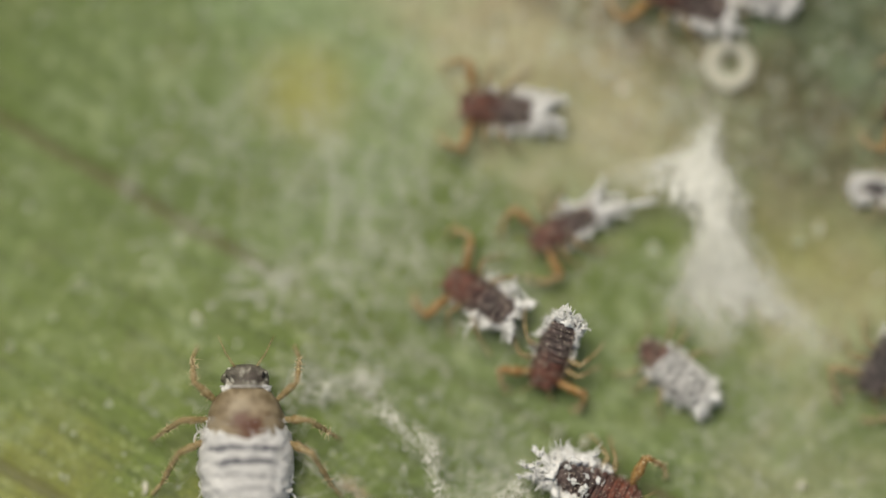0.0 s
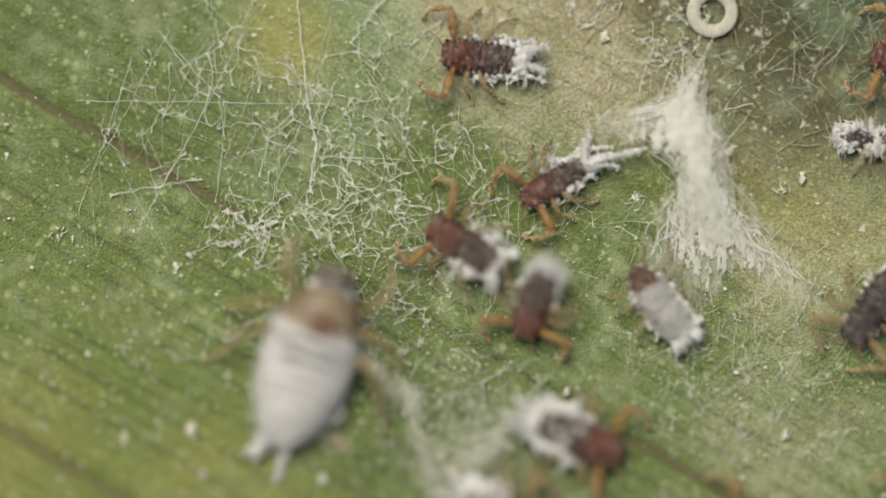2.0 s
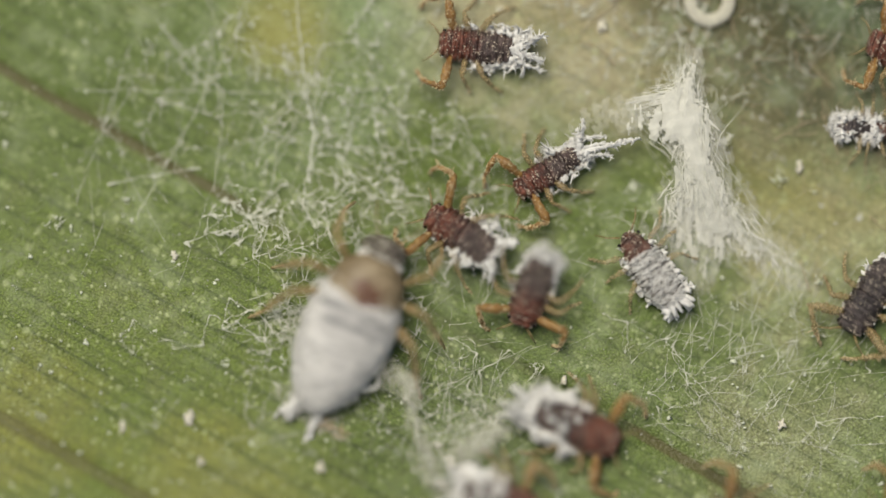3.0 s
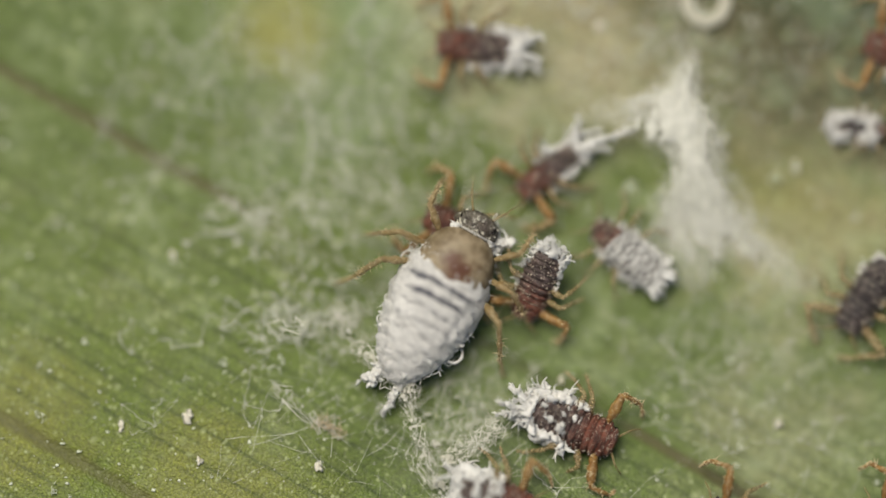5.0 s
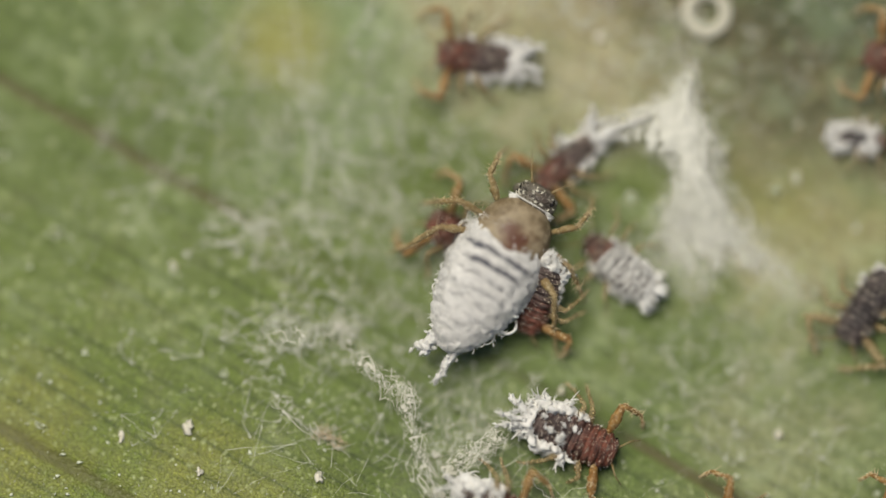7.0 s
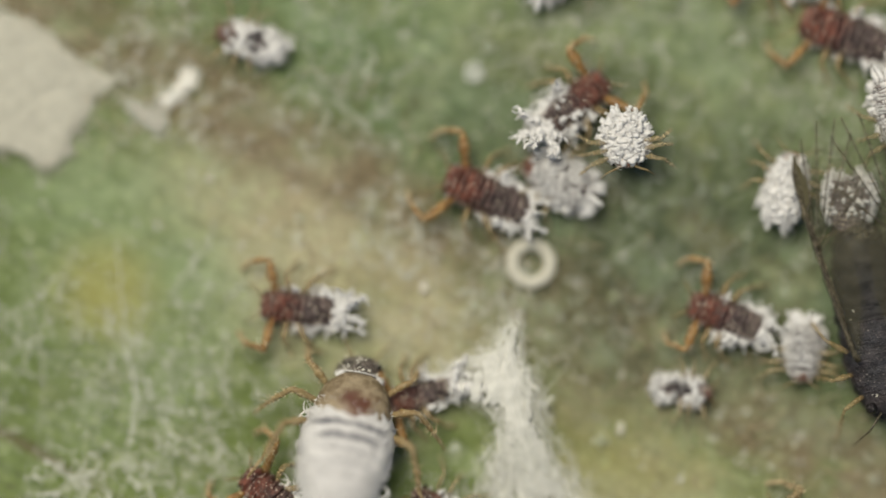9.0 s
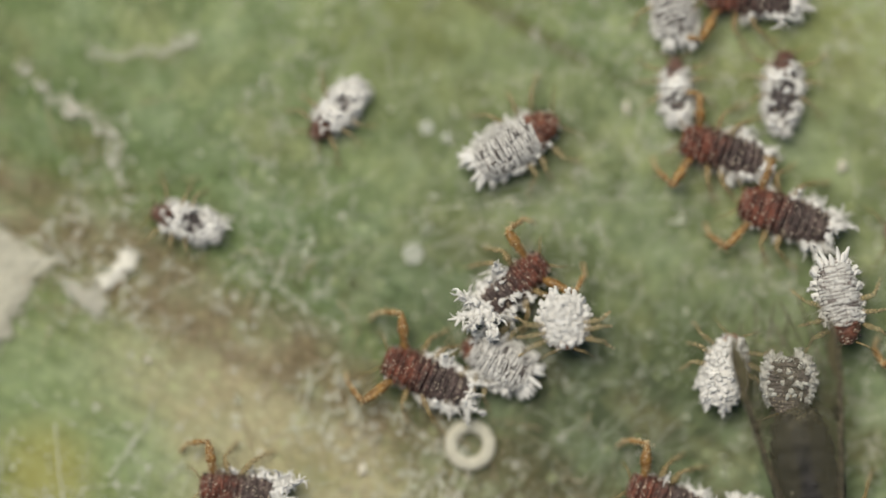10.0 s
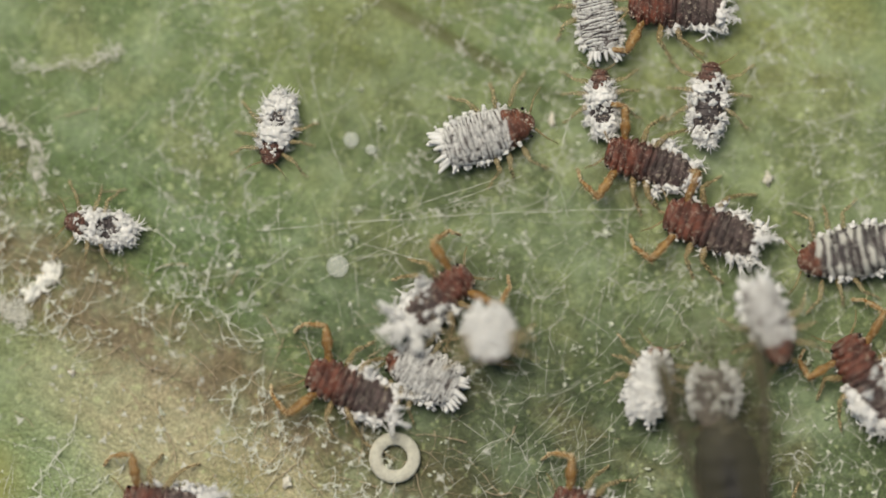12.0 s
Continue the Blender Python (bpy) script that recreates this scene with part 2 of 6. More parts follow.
def cuticle_material(name, dark, light, powder, rough=0.42, clear_share=0.0, rear=None, rear_at=(0.32, -0.14), ringed=0.70):
    """Horny wrinkled skin with pale wax dust; rear: the darker and lighter tones towards the tail."""
    m = Nodes(name, rough, 0.45)
    x, y, _ = m.xyz()
    n1, n2 = m.noise(6.0, 4), m.noise(24.0, 3, 0.6)
    bent = m.math("ADD", y, m.math("MULTIPLY", m.math("SUBTRACT", n1, 0.5), 0.07))
    rib = m.math("PINGPONG", m.math("MULTIPLY", bent, 1 / 0.062), 0.5)
    furrow = m.math("MULTIPLY", m.step(rib, 0.20, 0.03), m.step(m.noise(7.0, 3, 0.6, m.stretch((0.5, 1.5, 1))), 0.40, 0.56))
    col = m.mix(m.step(n1, 0.35, 0.68), dark, light)
    if rear:
        col = m.mix(m.step(m.math("ADD", y, m.math("MULTIPLY", m.math("SUBTRACT", n1, 0.5), 0.5)), *rear_at), col, m.mix(m.step(n1, 0.35, 0.68), *rear))
    col = m.mix(m.math("MULTIPLY", m.step(n2, 0.50, 0.36), 0.6), col, tuple(c * 0.3 for c in dark))
    col = m.mix(m.math("MULTIPLY", furrow, ringed), col, tuple(c * 0.22 for c in dark))
    col = m.mix(m.math("MULTIPLY", m.step(m.noise(3.5, 4), 0.40, 0.70), powder * 0.22), col, (0.25, 0.165, 0.14))
    dots = m.math("MULTIPLY", m.step(m.voronoi(15.0, m.stretch((0.8, 1.4, 1))), 0.34, 0.14), m.step(m.noise(5.0, 4, 0.65), 0.66 - powder * 0.35, 0.76 - powder * 0.35))
    fleck = m.step(m.noise(30.0, 3, 0.7), 0.67 - powder * 0.17, 0.73 - powder * 0.17)
    dust = m.math("MULTIPLY", m.math("MAXIMUM", dots, fleck), min(0.85, 0.22 + powder * 0.6))
    col = m.mix(dust, col, (0.55, 0.49, 0.44))
    m.color(col)
    m.put(m.math("ADD", rough, m.math("MULTIPLY", dust, 0.4)), m.bsdf.inputs["Roughness"])
    m.bump(m.math("ADD", m.math("SUBTRACT", n2, m.math("MULTIPLY", furrow, ringed)), m.math("MULTIPLY", dust, 0.6)), 0.9, 34)
    if clear_share:
        veil(m, clear_share)
    return m.mat


def wax_material(name, tone=(0.80, 0.80, 0.78)):
    m = Nodes(name, 0.75, 0.2)
    n1 = m.noise(9.0, 4)
    col = m.mix(m.step(n1, 0.30, 0.65), tuple(c * 0.80 for c in tone), tone)
    col = m.mix(m.math("MULTIPLY", m.island(), 0.26), col, tuple(c * 0.60 for c in tone))
    m.color(col)
    m.bump(m.math("ADD", m.noise(40.0, 3), m.noise(85.0, 2)), 0.7, 10)
    m.bsdf.inputs["Subsurface Weight"].default_value = 0.15
    m.bsdf.inputs["Subsurface Radius"].default_value = (1, 0.9, 0.8)
    m.bsdf.inputs["Subsurface Scale"].default_value = 0.00004
    return m.mat


def leg_material(name, a, b, clear_share=0.0):
    """Horny limb: darker rings and joints, pale dust."""
    m = Nodes(name, 0.40, 0.45)
    n1 = m.noise(7.0, 3)
    col = m.mix(m.step(n1, 0.35, 0.65), a, b)
    col = m.mix(m.math("MULTIPLY", m.step(m.noise(3.2, 3), 0.46, 0.64), 0.55), col, tuple(c * 0.55 for c in a))
    col = m.mix(m.math("MULTIPLY", m.step(m.noise(28.0, 3, 0.65), 0.54, 0.64), 0.60), col, (0.56, 0.48, 0.34))
    col = m.mix(m.math("MULTIPLY", m.step(m.noise(16.0, 3), 0.5, 0.36), 0.5), col, tuple(c * 0.42 for c in a))
    m.color(col)
    m.bump(m.noise(36.0, 2), 0.8, 18)
    if clear_share:
        veil(m, clear_share)
    return m.mat


def big_abdomen_material():
    """Felted white wax; slate-blue skin shows in cross bars along the middle."""
    m = Nodes("felted_abdomen", 0.8, 0.15)
    x, y, _ = m.xyz()
    n1, n2 = m.noise(4.0, 4), m.noise(16.0, 4, 0.6, m.stretch((0.6, 1.4, 1)))
    bend = m.math("MULTIPLY", m.math("POWER", m.math("ABSOLUTE", x), 2.0), 0.10)
    yy = m.math("ADD", m.math("ADD", y, bend), m.math("MULTIPLY", m.math("SUBTRACT", n1, 0.5), 0.16))
    white = m.mix(m.step(n1, 0.3, 0.7), (0.61, 0.60, 0.585), (0.74, 0.73, 0.715))
    col = m.mix(m.math("MULTIPLY", m.step(n2, 0.60, 0.40), 0.38), white, (0.36, 0.36, 0.37))
    for c, w, half, k in ((0.09, 0.050, 0.72, 1.0), (-0.13, 0.055, 0.62, 1.0), (-0.37, 0.040, 0.52, 0.85), (-0.58, 0.036, 0.66, 0.62), (-0.79, 0.036, 0.66, 0.55), (-1.00, 0.032, 0.55, 0.48), (-1.20, 0.030, 0.45, 0.42)):
        near = m.step(m.math("ABSOLUTE", m.math("SUBTRACT", yy, c)), w * 1.3, w * 0.35)
        wide = m.step(m.math("ADD", m.math("ABSOLUTE", x), m.math("MULTIPLY", m.math("SUBTRACT", n2, 0.5), 0.5)), half, half * 0.55)
        ragged = m.step(n2, 0.74, 0.52) if c > -0.2 else m.step(n2, 0.60, 0.42)
        col = m.mix(m.math("MULTIPLY", m.math("MULTIPLY", near, wide), m.math("MULTIPLY", ragged, k)), col, (0.060, 0.062, 0.085))
    m.color(col)
    m.bump(m.math("ADD", n2, m.noise(40.0, 3)), 0.7, 25)
    return m.mat


def thorax_material():
    m = Nodes("amber_thorax", 0.5, 0.35)
    x, y, _ = m.xyz()
    n1 = m.noise(5.0, 4)
    d = m.math("ADD", m.math("ABSOLUTE", m.math("ADD", x, -0.08)), m.math("MULTIPLY", m.math("SUBTRACT", n1, 0.5), 0.7))
    col = m.mix(m.step(n1, 0.35, 0.65), (0.165, 0.122, 0.070), (0.32, 0.255, 0.165))
    col = m.mix(m.math("MULTIPLY", m.step(m.noise(12.0, 4, 0.65), 0.55, 0.40), 0.28), col, (0.085, 0.060, 0.036))
    col = m.mix(m.math("MULTIPLY", m.math("MULTIPLY", m.step(d, 0.40, 0.06), m.step(m.math("ADD", y, m.math("MULTIPLY", m.math("SUBTRACT", n1, 0.5), 0.5)), 0.80, 0.45)), 0.9), col, (0.095, 0.028, 0.014))
    m.color(col)
    m.bump(m.noise(18.0, 3), 0.6, 20)
    m.bsdf.inputs["Coat Weight"].default_value = 0.12
    m.bsdf.inputs["Coat Roughness"].default_value = 0.25
    return m.mat


def silk_material(name, tone, gloss=0.4):
    m = Nodes(name, gloss, 0.4)
    col = m.mix(m.island(), tuple(c * 0.75 for c in tone), tone)
    col = m.mix(m.math("MULTIPLY", m.step(m.noise(3.0, 3), 0.45, 0.7), 0.3), col, tuple(c * 0.75 for c in tone))
    m.color(col)
    return m.mat


def gauze_material(name, tone, clear_share):
    m = Nodes(name, 0.7, 0.2)
    m.color(m.mix(m.step(m.noise(6.0, 4), 0.35, 0.7), tuple(c * 0.85 for c in tone), tone))
    veil(m, clear_share)
    return m.mat


def bead_material():
    m = Nodes("clear_bead", 0.2, 0.5)
    m.color(m.mix(m.step(m.noise(6.0, 3), 0.3, 0.7), (0.74, 0.78, 0.70), (0.82, 0.85, 0.78)))
    veil(m, 0.74)
    return m.mat


def membrane_material():
    m = Nodes("wing_membrane", 0.12, 0.5)
    m.color(m.mix(m.step(m.noise(2.0, 3), 0.3, 0.7), (0.15, 0.145, 0.095), (0.24, 0.235, 0.165)))
    clear = m.nt.nodes.new("ShaderNodeBsdfTransparent")
    clear.inputs[0].default_value = (0.985, 0.984, 0.975, 1)
    blend = m.nt.nodes.new("ShaderNodeMixShader")
    blend.inputs[0].default_value = 0.036
    m.link(clear.outputs[0], blend.inputs[1])
    m.link(m.bsdf.outputs[0], blend.inputs[2])
    m.link(blend.outputs[0], m.out.inputs[0])
    return m.mat


LEAF = leaf_material()
SOLDIER = cuticle_material("soldier_cuticle", (0.078, 0.022, 0.013), (0.220, 0.068, 0.040), 0.42, 0.40, 0.0, ((0.042, 0.029, 0.028), (0.118, 0.084, 0.080)))
BROWN = cuticle_material("brown_cuticle", (0.060, 0.024, 0.017), (0.160, 0.066, 0.044), 0.50)
GREY = cuticle_material("slate_cuticle", (0.030, 0.024, 0.026), (0.090, 0.074, 0.076), 0.44)
PLUM = cuticle_material("plum_cuticle", (0.15, 0.130, 0.122), (0.25, 0.22, 0.21), 0.55, 0.6)
MEAL = cuticle_material("mealy_cuticle", (0.055, 0.050, 0.051), (0.145, 0.132, 0.128), 0.55, 0.6)
RUST = cuticle_material("rust_cuticle", (0.090, 0.026, 0.014), (0.220, 0.075, 0.040), 0.48)
HEAD = cuticle_material("mottled_head", (0.050, 0.043, 0.033), (0.20, 0.18, 0.14), 0.62)
EYE = cuticle_material("dark_eye", (0.012, 0.010, 0.010), (0.025, 0.02, 0.02), 0.0, 0.15)
FLYBELLY = cuticle_material("dusky_belly", (0.010, 0.010, 0.014), (0.050, 0.046, 0.046), 0.10, 0.40, 0.30, ((0.062, 0.058, 0.048), (0.150, 0.136, 0.096)), (-0.75, -1.45), 0.1)
FLYSKIN = cuticle_material("sooty_cuticle", (0.006, 0.006, 0.009), (0.034, 0.033, 0.040), 0.30, 0.5, ringed=0.15)
WAX = wax_material("white_wax", (0.80, 0.795, 0.775))
GRIT = silk_material("pale_grit", (0.70, 0.74, 0.60), 0.7)
CREAM = wax_material("cream_wax", (0.78, 0.75, 0.64))
CHALK = wax_material("chalky_wax", (0.86, 0.85, 0.78))
PLATES = wax_material("wax_plates", (0.68, 0.675, 0.655))
STRIPES = wax_material("wax_stripes", (0.60, 0.59, 0.54))
DENSE = wax_material("wax_dense", (0.80, 0.795, 0.775))
DUST = silk_material("pale_dust", (0.62, 0.54, 0.44), 0.7)
ORANGE = leg_material("amber_leg", (0.25, 0.115, 0.024), (0.44, 0.25, 0.072), 0.28)
STRAW = leg_material("straw_leg", (0.28, 0.185, 0.070), (0.44, 0.34, 0.16), 0.52)
TAN = leg_material("tan_leg", (0.32, 0.215, 0.085), (0.50, 0.39, 0.20), 0.34)
PALE = leg_material("pale_leg", (0.34, 0.255, 0.115), (0.50, 0.42, 0.24), 0.62)
LEGDUST = silk_material("leg_dust", (0.60, 0.49, 0.30), 0.7)
OLIVE = gauze_material("olive_wing_edge", (0.092, 0.083, 0.044), 0.10)
SMOKE = gauze_material("smoky_membrane", (0.090, 0.084, 0.054), 0.82)
FELT = big_abdomen_material()
AMBER = thorax_material()
SILK = gauze_material("white_silk", (0.82, 0.84, 0.73), 0.50)
SILKCREAM = gauze_material("cream_silk", (0.88, 0.89, 0.80), 0.58)
GAUZE = gauze_material("silk_felt", (0.92, 0.92, 0.85), 0.50)
HAZE = gauze_material("silk_haze", (0.90, 0.90, 0.82), 0.84)
WOOL = wax_material("cream_wool", (0.60, 0.585, 0.49))
PADWOOL = wax_material("pad_wool", (0.56, 0.55, 0.46))
FIBRE = silk_material("tan_fibre", (0.52, 0.42, 0.28), 0.7)
STRINGS = gauze_material("white_strings", (0.82, 0.81, 0.72), 0.30)
MEMBRANE = membrane_material()
VEIN = leg_material("dark_wing_vein", (0.028, 0.023, 0.011), (0.065, 0.055, 0.028))
BEAD = bead_material()


# ---------------------------------------------------------------- mesh helpers
def ground(x, y):
    """Height of the leaf in millimetres: it bends up towards its near edge."""
    k = max(0.0, 1.2 - y)
    k = 0.68 * (k / 5.6) ** 2 if k < 6 else 0.78 + 0.26 * (k - 6)
    s = min(1.0, max(0.0, (x - 1.5) / 5.0))
    w = min(1.0, max(0.0, (-0.3 - x) / 2.4))
    swell = 0.19 * w * w * (3 - 2 * w) * math.sin(math.pi * min(1.0, max(0.0, (1.2 - y) / 6.4)))
    return k * (1 - 0.45 * s * s * (3 - 2 * s)) + swell


LEAF_TURN = radians(-29.8)


def relief(u, v):
    """Height of the blade in its own directions, u along the ribs and v across them."""
    c, s = math.cos(LEAF_TURN), math.sin(LEAF_TURN)
    z = 0.012 * abs(math.sin(math.pi * (v + 0.25) / 0.50)) ** 0.6
    z += 0.05 * noise.noise(Vector((u * 0.25, v * 0.5, 0))) + 0.016 * noise.noise(Vector((u * 1.3, v * 2.2, 4)))
    for r, w in ((-1.28, 0.14), (-6.22, 0.16), (11.78, 0.16), (5.2, 0.5)):
        z -= 0.06 * math.exp(-((v - r) / w) ** 2)
    edge = max(0.0, abs(v - 2.5) - 15) / 8
    return z - 0.03 - 0.9 * edge * edge + ground(u * c - v * s, u * s + v * c)


def skin(x, y):
    """Height of the blade above the plain bend, at a place on it."""
    c, s = math.cos(LEAF_TURN), math.sin(LEAF_TURN)
    return relief(x * c + y * s, y * c - x * s) - ground(x, y)


class Geo:
    """Collects vertices and faces, in millimetres."""

    def __init__(self):
        self.v, self.f = [], []

    def tube(self, pts, radii, sides=6, flat=1.0):
        pts = [Vector(p) for p in pts]
        side = None
        base = len(self.v)
        for i, p in enumerate(pts):
            d = (pts[min(i + 1, len(pts) - 1)] - pts[max(i - 1, 0)])
            d = d.normalized() if d.length > 1e-9 else Vector((0, 0, 1))
            if side is None:
                side = d.orthogonal().normalized()
            side = (side - d * side.dot(d))
            side = side.normalized() if side.length > 1e-6 else d.orthogonal().normalized()
            up = d.cross(side)
            r = radii[i] if isinstance(radii, (list, tuple)) else radii
            for k in range(sides):
                a = 2 * math.pi * k / sides
                self.v.append(p + side * (r * math.cos(a)) + up * (r * flat * math.sin(a)))
        for i in range(len(pts) - 1):
            for k in range(sides):
                a, b = base + i * sides + k, base + i * sides + (k + 1) % sides
                self.f.append((a, b, b + sides, a + sides))
        self.f.append(tuple(base + k for k in reversed(range(sides))))
        last = base + (len(pts) - 1) * sides
        self.f.append(tuple(last + k for k in range(sides)))

    def blob(self, c, r, rng, squash=(1, 1, 1), rough=0.25):
        """A small lumpy grain."""
        c, base, rows, cols = Vector(c), len(self.v), 5, 8
        self.v.append(c + Vector((0, 0, -r * squash[2])))
        for i in range(1, rows):
            t = math.pi * i / rows - math.pi / 2
            for k in range(cols):
                a = 2 * math.pi * (k + 0.5 * (i % 2)) / cols
                q = r * (1 + rng.uniform(-rough, rough))
                self.v.append(c + Vector((q * math.cos(t) * math.cos(a) * squash[0], q * math.cos(t) * math.sin(a) * squash[1], q * math.sin(t) * squash[2])))
        self.v.append(c + Vector((0, 0, r * squash[2])))
        top = len(self.v) - 1
        for k in range(cols):
            self.f.append((base, base + 1 + (k + 1) % cols, base + 1 + k))
            self.f.append((top, top - cols + k, top - cols + (k + 1) % cols))
        for i in range(rows - 2):
            for k in range(cols):
                a, b = base + 1 + i * cols + k, base + 1 + i * cols + (k + 1) % cols
                self.f.append((a, b, b + cols, a + cols))

    def grain(self, c, r, rng):
        """A tiny eight-sided crumb."""
        c, b = Vector(c), len(self.v)
        for d in ((1, 0, 0), (0, 1, 0), (-1, 0, 0), (0, -1, 0), (0, 0, 1), (0, 0, -1)):
            self.v.append(c + Vector(d) * r * rng.uniform(0.6, 1.4) + Vector((rng.gauss(0, 0.2), rng.gauss(0, 0.2), 0)) * r)
        for k in range(4):
            self.f += [(b + k, b + (k + 1) % 4, b + 4), (b + (k + 1) % 4, b + k, b + 5)]

    def tape(self, pts, r):
        """A thread with a flat upper side."""
        base, pts = len(self.v), [Vector(p) for p in pts]
        for i, p in enumerate(pts):
            d = pts[min(i + 1, len(pts) - 1)] - pts[max(i - 1, 0)]
            side = Vector((-d.y, d.x, 0))
            side = side.normalized() if side.length > 1e-9 else Vector((1, 0, 0))
            w = r[i] if isinstance(r, (list, tuple)) else r
            self.v += [p + side * w, p - side * w, p - Vector((0, 0, w))]
        for i in range(len(pts) - 1):
            a = base + 3 * i
            self.f += [(a, a + 3, a + 4, a + 1), (a + 1, a + 4, a + 5, a + 2), (a + 2, a + 5, a + 3, a)]

    def drape(self, x=0.0, y=0.0):
        for i, p in enumerate(self.v):
            self.v[i] = Vector((p[0], p[1], p[2] + ground(p[0] + x, p[1] + y)))
        return self

    def loft(self, rings):
        base, n = len(self.v), len(rings[0])
        for ring in rings:
            self.v.extend(ring)
        for i in range(len(rings) - 1):
            for k in range(n):
                a, b = base + i * n + k, base + i * n + (k + 1) % n
                self.f.append((a, b, b + n, a + n))
        self.f.append(tuple(base + k for k in reversed(range(n))))
        self.f.append(tuple(base + (len(rings) - 1) * n + k for k in range(n)))

    def mesh(self, name, material, origin=(0, 0, 0), smooth=True):
        o = Vector(origin)
        me = bpy.data.meshes.new(name)
        me.from_pydata([tuple((Vector(p) - o) * MM) for p in self.v], [], self.f)
        me.materials.append(material)
        me.polygons.foreach_set("use_smooth", [smooth] * len(me.polygons))
        me.update()
        return me


def part(name, geo, material, parent, label="", origin=(0, 0, 0), smooth=True):
    ob = new(name, geo.mesh(name, material, origin, smooth))
    ob.parent = parent
    ob.location = Vector(origin) * MM
    return tagged(ob, label)


def thing(name, label, category, x, y, z, turn, group="", tip=0):
    ob = new(name)
    ob.empty_display_size = 0.0003
    ob.matrix_basis = pose(x * MM, y * MM, (z + ground(x, y)) * MM, tip, 0, turn)
    return tagged(ob, label, category, group)


def whole(name, geo, material, label, category, kind="", group="", at=(0.0, 0.0), smooth=True):
    """One thing in one mesh, laid on the leaf at that place."""
    ob = new(name, geo.drape(*at).mesh(name, material, (0, 0, 0), smooth))
    ob.location = (at[0] * MM, at[1] * MM, 0)
    return tagged(ob, label, category, group, kind)


class Hull:
    """The outline of an insect's trunk: length, width, height, belly height, squareness, rings."""

    def __init__(self, length, width, height, belly, square, rings, widest=0.5, groove=0.07, front=None):
        self.q = front or square
        self.l, self.w, self.h, self.b, self.p, self.n, self.m, self.g = length, width, height, belly, square, rings, widest, groove

    def at(self, s, a):
        t = (s - self.m) / (self.m if s < self.m else 1 - self.m)
        e = self.p if s < self.m else self.q
        k = max(0.0, 1 - abs(t) ** e) ** (1 / e)
        ridge = 1 - self.g * (1 - abs(math.sin(math.pi * self.n * s)) ** 0.7)
        c, q = math.cos(a), math.sin(a)
        z = self.b + self.h * 0.38 + (self.h * 0.62 * q * ridge * k ** 0.8 if q > 0 else self.h * 0.38 * q * k)
        return Vector((self.w / 2 * k * ridge * math.copysign(abs(c) ** 0.85, c), (s - 0.5) * self.l, z))

    def normal(self, s, a):
        e = 0.02
        du = self.at(min(1, s + e), a) - self.at(max(0, s - e), a)
        dv = self.at(s, a + 0.1) - self.at(s, a - 0.1)
        n = dv.cross(du)
        n = n.normalized() if n.length > 1e-9 else Vector((0, 0, 1))
        c = Vector((0, (s - 0.5) * self.l, self.b + self.h * 0.38))
        return n if n.dot(self.at(s, a) - c) >= 0 else -n

    def shell(self, s0, s1, rng, rows=22, cols=26, rough=0.012, grow=1.0):
        g, rings, ph = Geo(), [], rng.uniform(0, 50)
        for i in range(rows + 1):
            f = i / rows
            f = 0.5 - 0.5 * math.cos(math.pi * f)
            s = s0 + (s1 - s0) * min(0.998, max(0.002, f))
            ring = []
            for k in range(cols):
                p = self.at(s, 2 * math.pi * k / cols)
                c = Vector((0, p.y, self.b + self.h * 0.38))
                d = noise.noise(p * 9 + Vector((ph, 0, 0))) * rough * 2 + noise.noise(p * 24 + Vector((0, ph, 0))) * rough
                ring.append(c + (p - c) * (grow + d / max(0.1, (p - c).length)))
            rings.append(ring)
        g.loft(rings)
        return g


def strand(g, p, d, length, r, rng, curl=0.8, sides=5, steps=5, blunt=0.55, droop=0.0):
    """One curved wax filament or finger."""
    pts, d = [Vector(p)], Vector(d).normalized()
    axis = Vector((rng.uniform(-1, 1), rng.uniform(-1, 1), rng.uniform(-1, 1))).normalized()
    turn = Matrix.Rotation(curl * rng.uniform(-1, 1) / steps, 3, axis)
    for i in range(steps):
        d = (turn @ d + Vector((0, 0, -droop))).normalized()
        q = pts[-1] + d * (length / steps)
        q.z = max(q.z, 0.02)
        pts.append(q)
    radii = [r * (0.8 + 0.4 * math.sin(math.pi * min(1, i / steps + 0.2))) * (1 - (1 - blunt) * (i / steps) ** 2) for i in range(steps + 1)]
    radii[-1] *= 0.5
    g.tube(pts, radii, sides)


